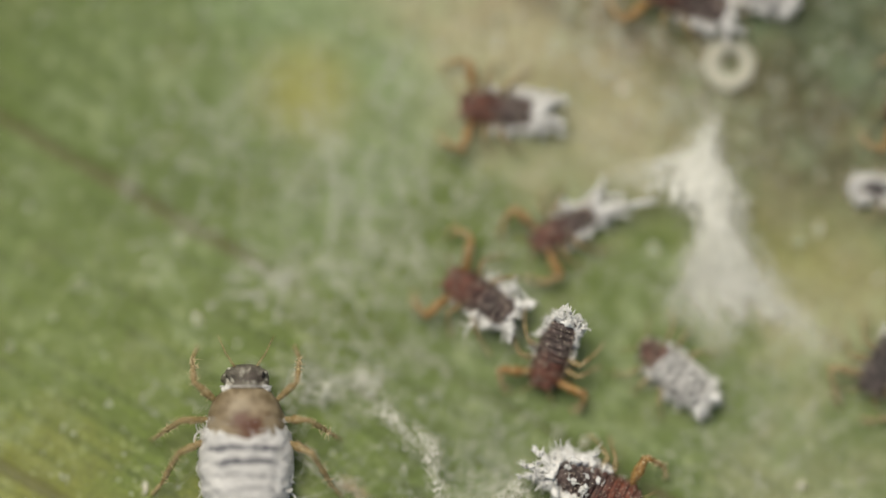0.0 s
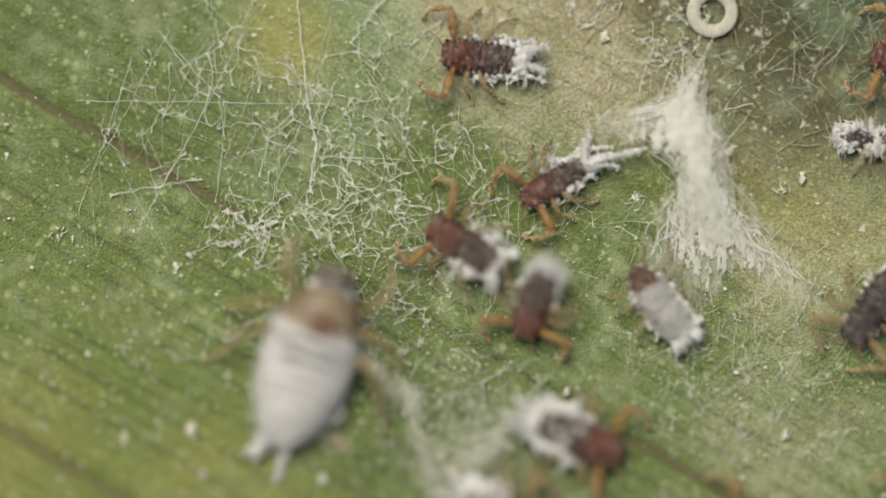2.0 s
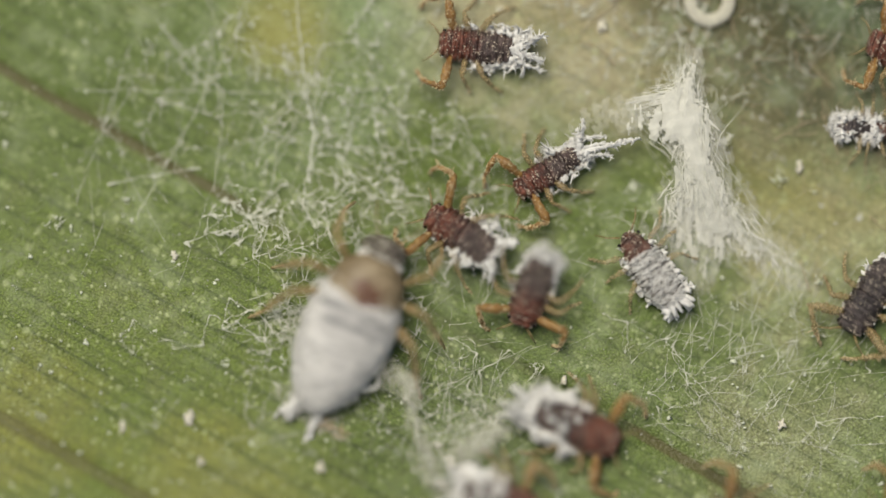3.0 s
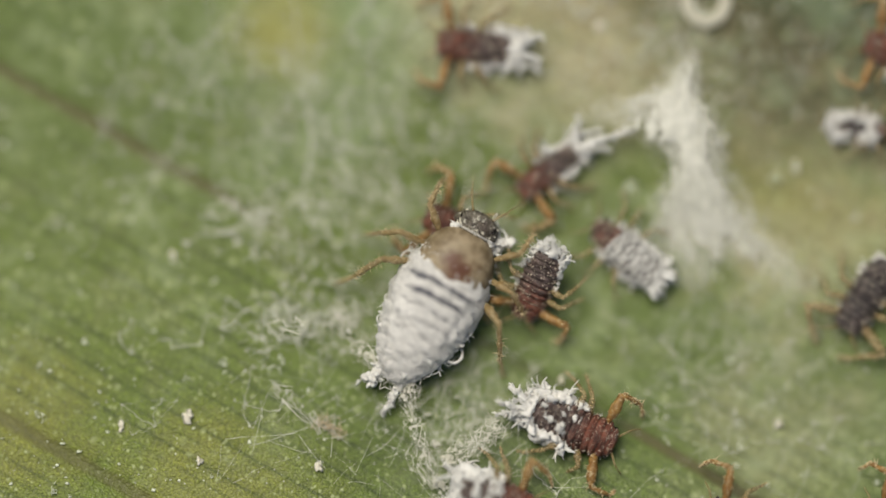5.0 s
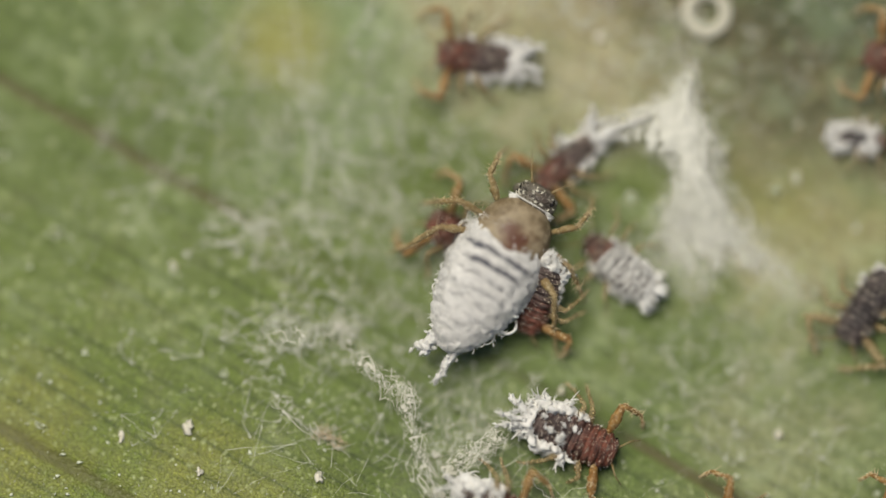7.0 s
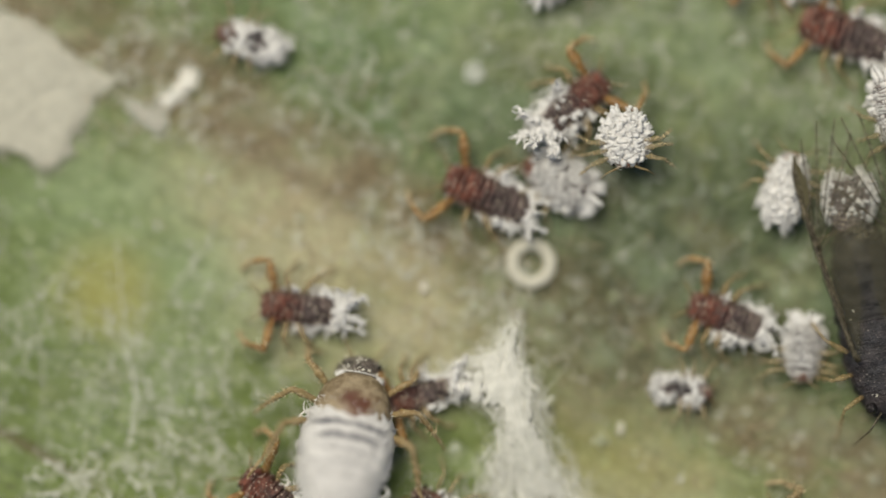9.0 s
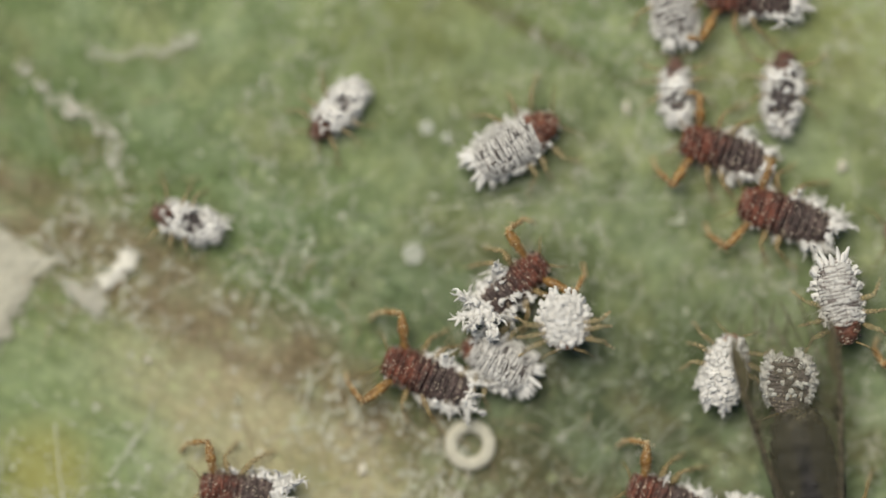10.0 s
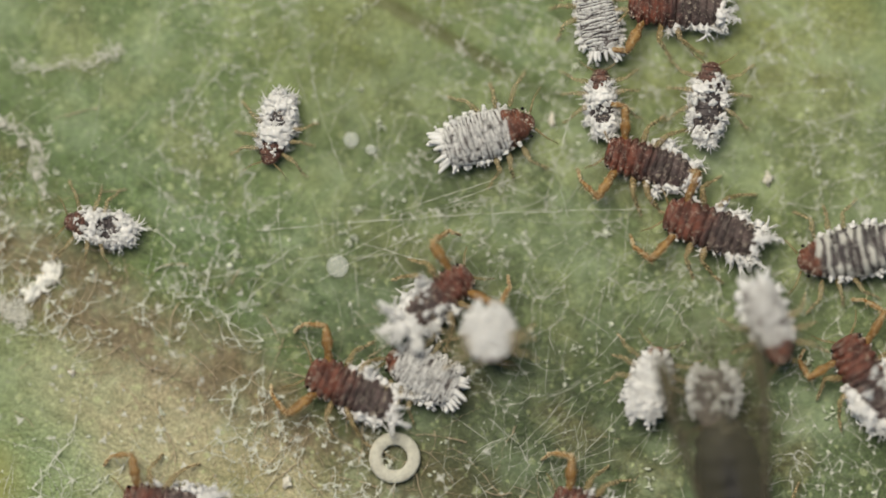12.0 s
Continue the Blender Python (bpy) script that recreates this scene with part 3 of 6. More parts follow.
def wax_on(hull, rng, s_range, a_range, count, length, r, curl=0.9, out=0.8, back=0.5, lift=0.1, bunch=9):
    """Cottony wax that grows out of the trunk in bunches within a stretch of its back."""
    g = Geo()
    for i in range(max(1, round(count / bunch))):
        s0, a0 = rng.uniform(*s_range), rng.uniform(*a_range)
        if rng.random() < 0.5:
            a0 = math.pi - a0
        big = rng.uniform(0.45, 1.6)
        tip = Vector((rng.uniform(-1, 1), rng.uniform(-1, 1), rng.uniform(-0.6, 1))) * 0.4
        s0 = min(0.99, max(0.01, s0))
        p, n = hull.at(s0, a0), hull.normal(s0, a0)
        d = (n * out + Vector((0, -back, lift)) + tip).normalized()
        q = p - n * r * 0.3
        for k in range(rng.choice((4, 5, 7))):
            g.blob(q + Vector((rng.gauss(0, 0.5), rng.gauss(0, 0.5), rng.gauss(0, 0.3))) * r, r * big * rng.uniform(0.5, 1.25), rng, (rng.uniform(0.7, 1.5), rng.uniform(0.7, 1.5), rng.uniform(0.6, 1.0)), 0.3)
            q = q + (d + Vector((rng.gauss(0, 0.5), rng.gauss(0, 0.5), rng.gauss(0, 0.3)))) * length * big * 0.16
            q.z = max(q.z, 0.03)
        for k in range(bunch):
            e = d + Vector((rng.uniform(-1, 1), rng.uniform(-1, 1), rng.uniform(-1, 1))) * 0.6
            strand(g, p.lerp(q, rng.random() * 0.7), e, length * big * rng.uniform(0.25, 0.9), r * rng.choice((0.22, 0.3, 0.45, 0.7)), rng, curl * 3.2, 5, 6, 0.92)
    return g


def mat(g, hull, rng, keep, thick=0.05, rows=50, cols=72, top=0.9):
    """A ragged felt of wax lying on the trunk wherever keep() is above zero."""
    ph, pts, val = Vector((rng.uniform(0, 90), rng.uniform(0, 90), 0)), [], []
    for i in range(rows + 1):
        s = 0.008 + (top - 0.008) * i / rows
        for k in range(cols + 1):
            a = -0.55 + (math.pi + 1.1) * k / cols
            p, n = hull.at(s, a), hull.normal(s, a)
            q = p + ph
            f = keep(s, abs(math.cos(a))) + 0.70 * noise.noise(q * 4.2) + 0.60 * noise.noise(q * 12) + 0.3 * noise.noise(q * 30)
            up = thick * (0.25 + 0.8 * min(1.0, max(0.0, 1.5 * f)) + 1.0 * noise.noise(q * 8) + 0.8 * noise.noise(q * 19) + 0.4 * noise.noise(q * 40))
            pts.append((p + n * max(0.012, up), p - n * 0.02))
            val.append(f)
    w, index, faces = cols + 1, {}, []

    def vert(i, side):
        if (i, side) not in index:
            index[(i, side)] = len(g.v)
            g.v.append(pts[i][side])
        return index[(i, side)]

    edges = {}
    for i in range(rows):
        for k in range(cols):
            quad = (i * w + k, i * w + k + 1, (i + 1) * w + k + 1, (i + 1) * w + k)
            if min(val[j] for j in quad) > 0:
                g.f.append(tuple(vert(j, 0) for j in quad))
                for m in range(4):
                    e = (quad[m], quad[(m + 1) % 4])
                    edges[e] = True
    for a, b in edges:
        if (b, a) not in edges:
            g.f.append((vert(a, 0), vert(a, 1), vert(b, 1), vert(b, 0)))


def tuft(g, p, d, size, rng, hair=5):
    """A cottony lump of wax: many small crumbs that drift along d, with a few curled threads."""
    p, d = Vector(p), Vector(d).normalized()
    side = d.orthogonal().normalized()
    for i in range(rng.choice((7, 9, 12))):
        f = rng.random()
        a = rng.uniform(0, 6.28)
        off = Matrix.Rotation(a, 3, d) @ side * size * 0.55 * (1 - 0.5 * f) * rng.random() ** 0.6
        c = p + d * size * 1.5 * f + off
        c.z = max(c.z, 0.03)
        g.blob(c, size * rng.uniform(0.20, 0.48) * (1.1 - 0.4 * f), rng, (rng.uniform(0.6, 1.6), rng.uniform(0.6, 1.6), rng.uniform(0.6, 1.2)), 0.45)
    for i in range(hair):
        e = d + Vector((rng.gauss(0, 0.6), rng.gauss(0, 0.6), rng.gauss(0, 0.4)))
        strand(g, p + d * size * rng.uniform(0.2, 1.2), e, size * rng.uniform(0.9, 2.6), size * rng.uniform(0.07, 0.17), rng, 4.5, 4, 7, 0.8)


def tufts_along(g, hull, rng, s0, s1, count, size, drop=0.2, grow=1.0, back=0.35, hair=5):
    """A tuft at each body ring along both flanks, some missing; grow: how much larger they get towards the tail."""
    for sd in (-1, 1):
        for i in range(count):
            if rng.random() < drop:
                continue
            f = (i + rng.uniform(-0.3, 0.3)) / max(1, count - 1)
            s = min(0.97, max(0.02, s0 + (s1 - s0) * f))
            a = rng.uniform(-0.25, 0.40)
            a = a if sd > 0 else math.pi - a
            p, n = hull.at(s, a), hull.normal(s, a)
            d = n + Vector((rng.gauss(0, 0.2), -back * (1.3 - f) + rng.gauss(0, 0.2), 0.15))
            tuft(g, p - n * size * 0.35, d, size * (1 + (grow - 1) * (1 - f)) * rng.choice((0.5, 0.75, 1.0, 1.0, 1.3)), rng, hair)


def crumbs(g, hull, rng, s_range, a_range, count, r):
    """Dust grains stuck to the skin, thickest on the crest of each ring."""
    done = 0
    while done < count:
        s, a = rng.uniform(*s_range), rng.uniform(*a_range)
        if abs(math.sin(math.pi * hull.n * s)) < rng.random() * 0.9:
            continue
        g.grain(hull.at(s, a), r * rng.choice((0.5, 0.7, 1.0, 1.5)), rng)
        done += 1


def plates(g, hull, rng, s0, s1, rows, cols, gap, thick, lost=0.06, join=0.35):
    """Rows of small wax plates across the back, parted by cracks."""
    ph, odd = rng.uniform(0, 90), {}

    def corner(i, k):
        if (i, k) not in odd:
            odd[(i, k)] = rng.gauss(0, 0.24 if join < 0.9 else 0.06), rng.gauss(0, 0.25)
        s = s0 + (s1 - s0) * (i + odd[(i, k)][0] + 0.35 * noise.noise(Vector((i * 1.7, k * 0.6, ph)))) / rows
        a = -0.35 + (math.pi + 0.7) * (k + odd[(i, k)][1]) / cols
        return min(0.985, max(0.012, s)), a

    for i in range(rows):
        k = 0
        while k < cols:
            span = 2 if rng.random() < join and k < cols - 1 else 1
            if rng.random() < lost:
                k += span
                continue
            (sa, aa), (sb, ab), (sc, ac), (sd, ad) = corner(i, k), corner(i, k + span), corner(i + 1, k + span), corner(i + 1, k)
            us, base, n = 3 * span, len(g.v), 0
            g1, g2, g3 = gap * rng.uniform(0.3, 1.5) / hull.l, gap * rng.uniform(0.1, 0.9) / hull.w * 2.2, rng.uniform(-0.01, 0.01)
            if join >= 0.9:
                g2 = 0
            up = thick * rng.uniform(0.6, 1.4)
            for level in (0, 1):
                for v in range(3):
                    for u in range(us + 1):
                        fu, fv = u / us, v / 2
                        s = (sa * (1 - fu) + sb * fu) * (1 - fv) + (sd * (1 - fu) + sc * fu) * fv
                        a = (aa * (1 - fu) + ab * fu) * (1 - fv) + (ad * (1 - fu) + ac * fu) * fv
                        ins = 0.35 if level else 0.0
                        s += (g1 + ins * thick / hull.l) * (1 - 2 * fv)
                        a += (g2 + (ins * thick / hull.w if join < 0.9 else 0)) * (1 - 2 * fu)
                        q, m = hull.at(min(0.99, max(0.008, s)), a), hull.normal(min(0.99, max(0.008, s)), a)
                        h = (up * (0.8 + 0.7 * noise.noise(q * 22)) + (0.3 * up if 0 < fu < 1 and v == 1 else 0)) if level else -0.012
                        g.v.append(q + m * h)
            w = us + 1
            top = base + 3 * w
            for v in range(2):
                for u in range(us):
                    c = top + v * w + u
                    g.f.append((c, c + 1, c + w + 1, c + w))
            ring = [u for u in range(us)] + [us + v * w for v in range(2)] + [2 * w + u for u in range(us, 0, -1)] + [v * w for v in range(2, 0, -1)]
            for n, c in enumerate(ring):
                e = ring[(n + 1) % len(ring)]
                g.f.append((base + c, base + e, top + e, top + c))
            k += span


def plume(g, p, d, length, r, rng, curl=1.2):
    """A thick curled wax plume with frayed sides."""
    steps, pts, d = 9, [Vector(p)], Vector(d).normalized()
    turn = Matrix.Rotation(curl * rng.uniform(-1, 1) / steps, 3, Vector((rng.gauss(0, 0.3), rng.gauss(0, 0.3), 1)).normalized())
    for i in range(steps):
        d = (turn @ d + Vector((0, 0, -0.02))).normalized()
        q = pts[-1] + d * (length / steps)
        q.z = max(q.z, 0.04)
        pts.append(q)
    g.tube(pts, [r * rng.uniform(0.5, 0.9) * (1.1 - 0.6 * (i / steps) ** 2) for i in range(steps + 1)], 6, 0.75)
    for i in range(steps * 2 + 2):
        q = pts[i // 2] + Vector((rng.gauss(0, 0.35), rng.gauss(0, 0.35), rng.gauss(0, 0.25))) * r
        g.blob(q, r * rng.uniform(0.35, 0.85) * (1.1 - 0.45 * i / (2 * steps)), rng, (rng.uniform(0.6, 1.7), rng.uniform(0.6, 1.7), rng.uniform(0.5, 1.0)), 0.5)
    for i in range(30):
        k = rng.randrange(1, steps + 1)
        strand(g, pts[k], d + Vector((rng.uniform(-1, 1), rng.uniform(-1, 1), rng.uniform(-0.4, 0.6))) * 0.9, r * rng.uniform(1, 3), r * rng.uniform(0.12, 0.4), rng, 3.0, 4, 5, 0.8)


def leg(parent, hip, knee, ankle, foot, r, material, rng, label="", hairs=0, dust=60, thin=(0.72, 0.5)):
    """Femur, shin and foot in one jointed limb, hung at the hip; thin: shin and foot against the femur."""
    hip, knee, ankle, foot = (Vector(q) for q in (hip, knee, ankle, foot))
    g, pts, radii = Geo(), [], []
    for a, b, r0, r1, r2 in ((hip, knee, 0.75, 1.2, 0.8), (knee, ankle, 0.95 * thin[0], 1.05 * thin[0], 0.75 * thin[0]), (ankle, foot, thin[1], thin[1], 0.34)):
        for i in range(9):
            f = i / 9 + (0.02 if i == 0 else 0)
            pts.append(a.lerp(b, f) + Vector((rng.gauss(0, 0.05), rng.gauss(0, 0.05), 0.7 * math.sin(math.pi * f))) * r)
            radii.append(rng.uniform(0.74, 1.24) * r * (r0 + (r1 - r0) * min(1, f * 2) if f < 0.5 else r1 + (r2 - r1) * (f * 2 - 1)))
    pts.append(foot)
    radii.append(r * 0.28)
    g.tube(pts, radii, 9)
    limb = part("leg", g, material, parent, label, hip)
    h = Geo()
    for i in range(dust):
        k = min(len(pts) - 1, int(len(pts) * rng.random() ** 0.8))
        q = Vector((rng.gauss(0, 1), rng.gauss(0, 1), abs(rng.gauss(0, 1)))).normalized()
        h.grain(pts[k] - hip + q * radii[k] * 0.95, r * rng.uniform(0.10, 0.32), rng)
    for i in range(hairs):
        p = (knee.lerp(ankle, rng.uniform(0.0, 1.0)) if rng.random() < 0.6 else hip.lerp(knee, rng.uniform(0.3, 1.0))) - hip
        d = Vector((rng.uniform(-1, 1), rng.uniform(-1, 1), rng.uniform(-0.3, 1)))
        strand(h, p, d, r * rng.uniform(1.4, 2.6), r * 0.10, rng, 2.5, 3, 4, 0.5)
    tagged(part("leg_dust", h, LEGDUST, limb, smooth=False), kind="stuff")
    return limb


def antenna(parent, base, mid, tip, r, material, rng):
    g = Geo()
    base, mid, tip = Vector(base), Vector(mid), Vector(tip)
    pts = [base.lerp(mid, i / 3) for i in range(3)] + [mid.lerp(tip, i / 3) for i in range(4)]
    g.tube(pts, [r * (1.2 - 0.12 * i) for i in range(7)], 5)
    return part("antenna", g, material, parent, "", base)


# ---------------------------------------------------------------- the leaf
def build_leaf():
    rng = random.Random(3)
    us = [-46, -38, -30, -24, -19] + [-15 + 0.25 * i for i in range(125)] + [20, 25, 32, 40, 48, 56]
    vs = [-20, -17, -14, -12] + [-10.5 + 0.06 * i for i in range(435)] + [17, 19, 22, 25]
    c, s = math.cos(LEAF_TURN), math.sin(LEAF_TURN)
    verts, faces = [], []

    for top in (True, False):
        for u in us:
            half = 1.0 if abs(u - 4) < 34 else max(0.25, 1 - (abs(u - 4) - 34) / 26)
            for v in vs:
                w = 2.5 + (v - 2.5) * half
                z = relief(u, w) if top else relief(u, w) - 0.28
                verts.append(((u * c - w * s) * MM, (u * s + w * c) * MM, z * MM))
    n, k = len(vs), len(us) * len(vs)
    for i in range(len(us) - 1):
        for j in range(n - 1):
            a = i * n + j
            faces.append((a, a + n, a + n + 1, a + 1))
            faces.append((k + a, k + a + 1, k + a + n + 1, k + a + n))
    for i in range(len(us) - 1):
        a, b = i * n, i * n + n - 1
        faces.append((a, k + a, k + a + n, a + n))
        faces.append((b, b + n, k + b + n, k + b))
    for j in range(n - 1):
        a, b = j, (len(us) - 1) * n + j
        faces.append((a, a + 1, k + a + 1, k + a))
        faces.append((b, k + b, k + b + 1, b + 1))
    me = bpy.data.meshes.new("leaf")
    me.from_pydata(verts, [], faces)
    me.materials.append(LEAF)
    me.polygons.foreach_set("use_smooth", [True] * len(me.polygons))
    tagged(new("ground_leaf", me), "broad green leaf blade with parallel ribs and tan withered streaks", "leaf", "", "structure")


# ---------------------------------------------------------------- insects
def soldier(x, y, turn, length=1.4, seed=0, waxy=1.0, tail=1.0, name="aphid", label="", z=0.0, front=True, fold=0.0, width=0.435, plumes=(), cover=14, hide=None, arms=None):
    """Flat brown aphid with thick amber forelegs and cottony wax along its rear edge."""
    length *= 0.95
    rng = random.Random(seed)
    ob = thing(name, label or "brown soldier aphid with amber forelegs and white wax tufts", "aphid", x, y, z, turn, "soldier aphids on the leaf")
    hull = Hull(length, length * width * 1.03, length * 0.25, 0.08, 3.2, 12, 0.47, 0.19, 4.2)
    part("abdomen", hull.shell(0.0, 0.50, rng, 46, 36, 0.016), hide or SOLDIER, ob, "slate-brown ringed abdomen")
    part("thorax", hull.shell(0.495, 0.87, rng, 40, 36, 0.018, 1.01), hide or SOLDIER, ob, "red-brown ringed thorax")
    part("head", hull.shell(0.865, 1.0, rng, 16, 32, 0.022, 0.98), hide or SOLDIER, ob)
    l, w = length, length * width
    for sd in (-1, 1):
        e = Geo()
        e.blob((sd * w * 0.36, l * 0.44, 0.08 + l * 0.13), 0.035, rng, rough=0.05)
        part("eye", e, EYE, ob)
        antenna(ob, (sd * w * 0.2, l * 0.49, 0.28), (sd * w * 0.45, l * 0.58, 0.32), (sd * w * (0.6 + fold), l * 0.68, 0.16), 0.020, STRAW, rng)
        k, hook = rng.uniform(-0.10, 0.12), rng.uniform(0.05, 0.26)
        if front:
            leg(ob, (sd * w * 0.38, l * 0.33, 0.24), (sd * (w * 0.5 + 0.46), l * (0.40 + k), 0.36), (sd * (w * 0.5 + 0.52 - hook - fold), l * (0.40 + k) + 0.34, 0.20),
                (sd * (w * 0.5 + 0.36 - hook - fold), l * (0.40 + k) + 0.44, 0.03), 0.072, arms or ORANGE, rng, "thick amber foreleg", 14, 150, (0.62, 0.36))
        k, j = rng.uniform(-0.10, 0.10), rng.uniform(-0.10, 0.10)
        leg(ob, (sd * w * 0.42, l * 0.14, 0.24), (sd * (w * 0.5 + 0.24), l * (0.15 + k), 0.36), (sd * (w * 0.5 + 0.40), l * (0.06 + k), 0.12), (sd * (w * 0.5 + 0.52), l * (0.0 + k), 0.02), 0.050, STRAW, rng)
        leg(ob, (sd * w * 0.42, l * 0.00, 0.24), (sd * (w * 0.5 + 0.20), l * (-0.08 + j), 0.36), (sd * (w * 0.5 + 0.36), l * (-0.24 + j), 0.12), (sd * (w * 0.5 + 0.42), l * (-0.36 + j), 0.02), 0.050, STRAW, rng)
    dust = Geo()
    crumbs(dust, hull, rng, (0.04, 0.985), (0.1, math.pi - 0.1), 560, 0.0095)
    tagged(part("back_dust", dust, DUST, ob, "pale grains on the rings", smooth=False), kind="stuff")
    rim, bare = Geo(), 0.86 - min(0.55, cover / 260)
    mat(rim, hull, rng, lambda q, c: (3.0 * (c - bare - max(0, q - 0.30) * 1.6) if q > 0.08 else 0.7 - 5 * q) * min(1, waxy + 0.2) - 0.30, 0.050 if cover < 80 else 0.10, top=0.58)
    tufts_along(rim, hull, rng, 0.03, 0.55, 8, 0.092 * min(1.25, 0.55 + 0.45 * waxy), 0.12 if waxy > 0.5 else 0.6, 1.35)
    tagged(part("wax_fringe", rim, WAX, ob, "cottony white wax along the rear edge"), kind="stuff")
    if cover > 30:
        heap = Geo()
        for i in range(cover // 5):
            q, a = rng.uniform(0.04, 0.56), rng.uniform(0.4, 2.74)
            tuft(heap, hull.at(q, a), hull.normal(q, a) * 0.4 + Vector((rng.gauss(0, 0.6), rng.gauss(-0.3, 0.6), 0)), rng.uniform(0.04, 0.09), rng, 5)
        tagged(part("wax_cover", heap, WAX, ob, "white wax flakes on the back"), kind="stuff")
    edging = Geo()
    tufts_along(edging, hull, rng, 0.52, 0.92, 7, 0.026, 0.25, 1.3, 0.1, 2)
    tagged(part("wax_edging", edging, WAX, ob, "small white wax points along the flank"), kind="stuff")
    if tail > 0:
        t = Geo()
        for i in range(round(3 + 4 * tail)):
            a = math.pi * (i + rng.random()) / round(3 + 4 * tail)
            tuft(t, hull.at(0.03, a), Vector((math.cos(a) * 0.7, -1, 0.15)), rng.uniform(0.06, 0.10), rng, 7)
        for i in range(round(1 + 2 * tail)):
            a = rng.uniform(0.1, 3.0)
            plume(t, hull.at(0.04, a), Vector((math.cos(a) * rng.uniform(0.2, 1.0), -1, 0.1)), (0.20 + 0.16 * tail) * rng.uniform(0.6, 1.3), 0.044, rng)
        for k in plumes:
            plume(t, hull.at(0.05, 1.57), Vector(k[:3]), k[3], k[4], rng, 0.5)
        tagged(part("wax_tail", t, WAX, ob, "curled white wax tail"), kind="stuff")
    return ob


def nymph(x, y, turn, length=1.2, seed=0, name="aphid", label="", z=0.0, saddle=None):
    """Small narrow nymph in ragged wax, a bare ringed saddle on its back."""
    length *= 0.92
    rng = random.Random(seed)
    ob = thing(name, label or "small young aphid in loose white wax with a dark saddle", "aphid", x, y, z, turn, "young aphids on the leaf")
    hull = Hull(length, length * 0.40, length * 0.24, 0.06, 2.4, 10, 0.40, 0.12, 2.6)
    part("abdomen", hull.shell(0.0, 0.70, rng, 40, 30, 0.014), GREY, ob, "bare slate-grey saddle")
    part("head", hull.shell(0.69, 1.0, rng, 24, 28, 0.018), BROWN, ob)
    l, w = length, length * 0.46
    for sd in (-1, 1):
        antenna(ob, (sd * w * 0.18, l * 0.47, 0.22), (sd * w * 0.5, l * 0.56, 0.26), (sd * w * 0.7, l * 0.66, 0.12), 0.014, STRAW, rng)
        for fy, dy in ((0.30, 0.16), (0.12, 0.0), (-0.04, -0.16)):
            k = rng.uniform(-0.06, 0.06)
            leg(ob, (sd * w * 0.36, l * fy, 0.2), (sd * (w * 0.5 + 0.18), l * (fy + dy * 0.4 + k), 0.28), (sd * (w * 0.5 + 0.30), l * (fy + dy + k), 0.1), (sd * (w * 0.5 + 0.40), l * (fy + dy * 1.3 + k), 0.02), 0.036, PALE, rng)
    felt, tail, mid = Geo(), Geo(), rng.uniform(0.28, 0.40)
    deep, broad = saddle or (rng.uniform(0.10, 0.18), rng.uniform(0.35, 0.6))
    ph = Vector((rng.uniform(0, 90), 0, 0))
    done = 0
    while done < 90:
        s, a = rng.uniform(0.03, 0.82), rng.uniform(-0.2, math.pi + 0.2)
        p, n = hull.at(s, a), hull.normal(s, a)
        hole = math.hypot((s - mid) / deep, math.cos(a) / broad) - 1 + 0.9 * noise.noise(p * 7 + ph)
        if hole < 0 or (s > 0.60 and noise.noise(p * 6 + ph) < rng.uniform(-0.4, 0.4)):
            continue
        flank = abs(math.cos(a))
        tuft(felt, p - n * 0.02, n * (0.4 + 0.5 * flank) + Vector((rng.gauss(0, 0.35), rng.gauss(-0.15, 0.35), 0)), rng.uniform(0.040, 0.070) * (0.8 + 0.5 * flank), rng, 4)
        done += 1
    mat(felt, hull, rng, lambda q, c: 1.6 * (math.hypot((q - mid) / deep, c / broad) - 1.05 + 0.9 * noise.noise(Vector((q * 11, c * 3, ph.x)))) if q < 0.62 else 3.0 * (0.74 - q), 0.055, top=0.86)
    for i in range(9):
        s, a = mid + rng.gauss(0, 0.6) * deep, 1.57 + rng.gauss(0, 0.5) * broad
        tuft(felt, hull.at(s, a), hull.normal(s, a) * 0.3 + Vector((rng.gauss(0, 0.5), rng.gauss(-0.2, 0.5), 0)), rng.uniform(0.018, 0.034), rng, 4)
    for i in range(8):
        a = math.pi * (i + rng.random()) / 8
        tuft(tail, hull.at(0.03, a), Vector((math.cos(a) * 0.8, -1, 0.1)), rng.uniform(0.05, 0.085), rng, 8)
    dust = Geo()
    crumbs(dust, hull, rng, (0.06, 0.98), (0.1, math.pi - 0.1), 150, 0.011)
    tagged(part("back_dust", dust, DUST, ob, "pale grains on the rings", smooth=False), kind="stuff")
    tagged(part("wax_fringe", felt, WAX, ob, "ragged cottony white wax"), kind="stuff")
    tagged(part("wax_tail", tail, WAX, ob, "white wax tail tuft"), kind="stuff")
    return ob


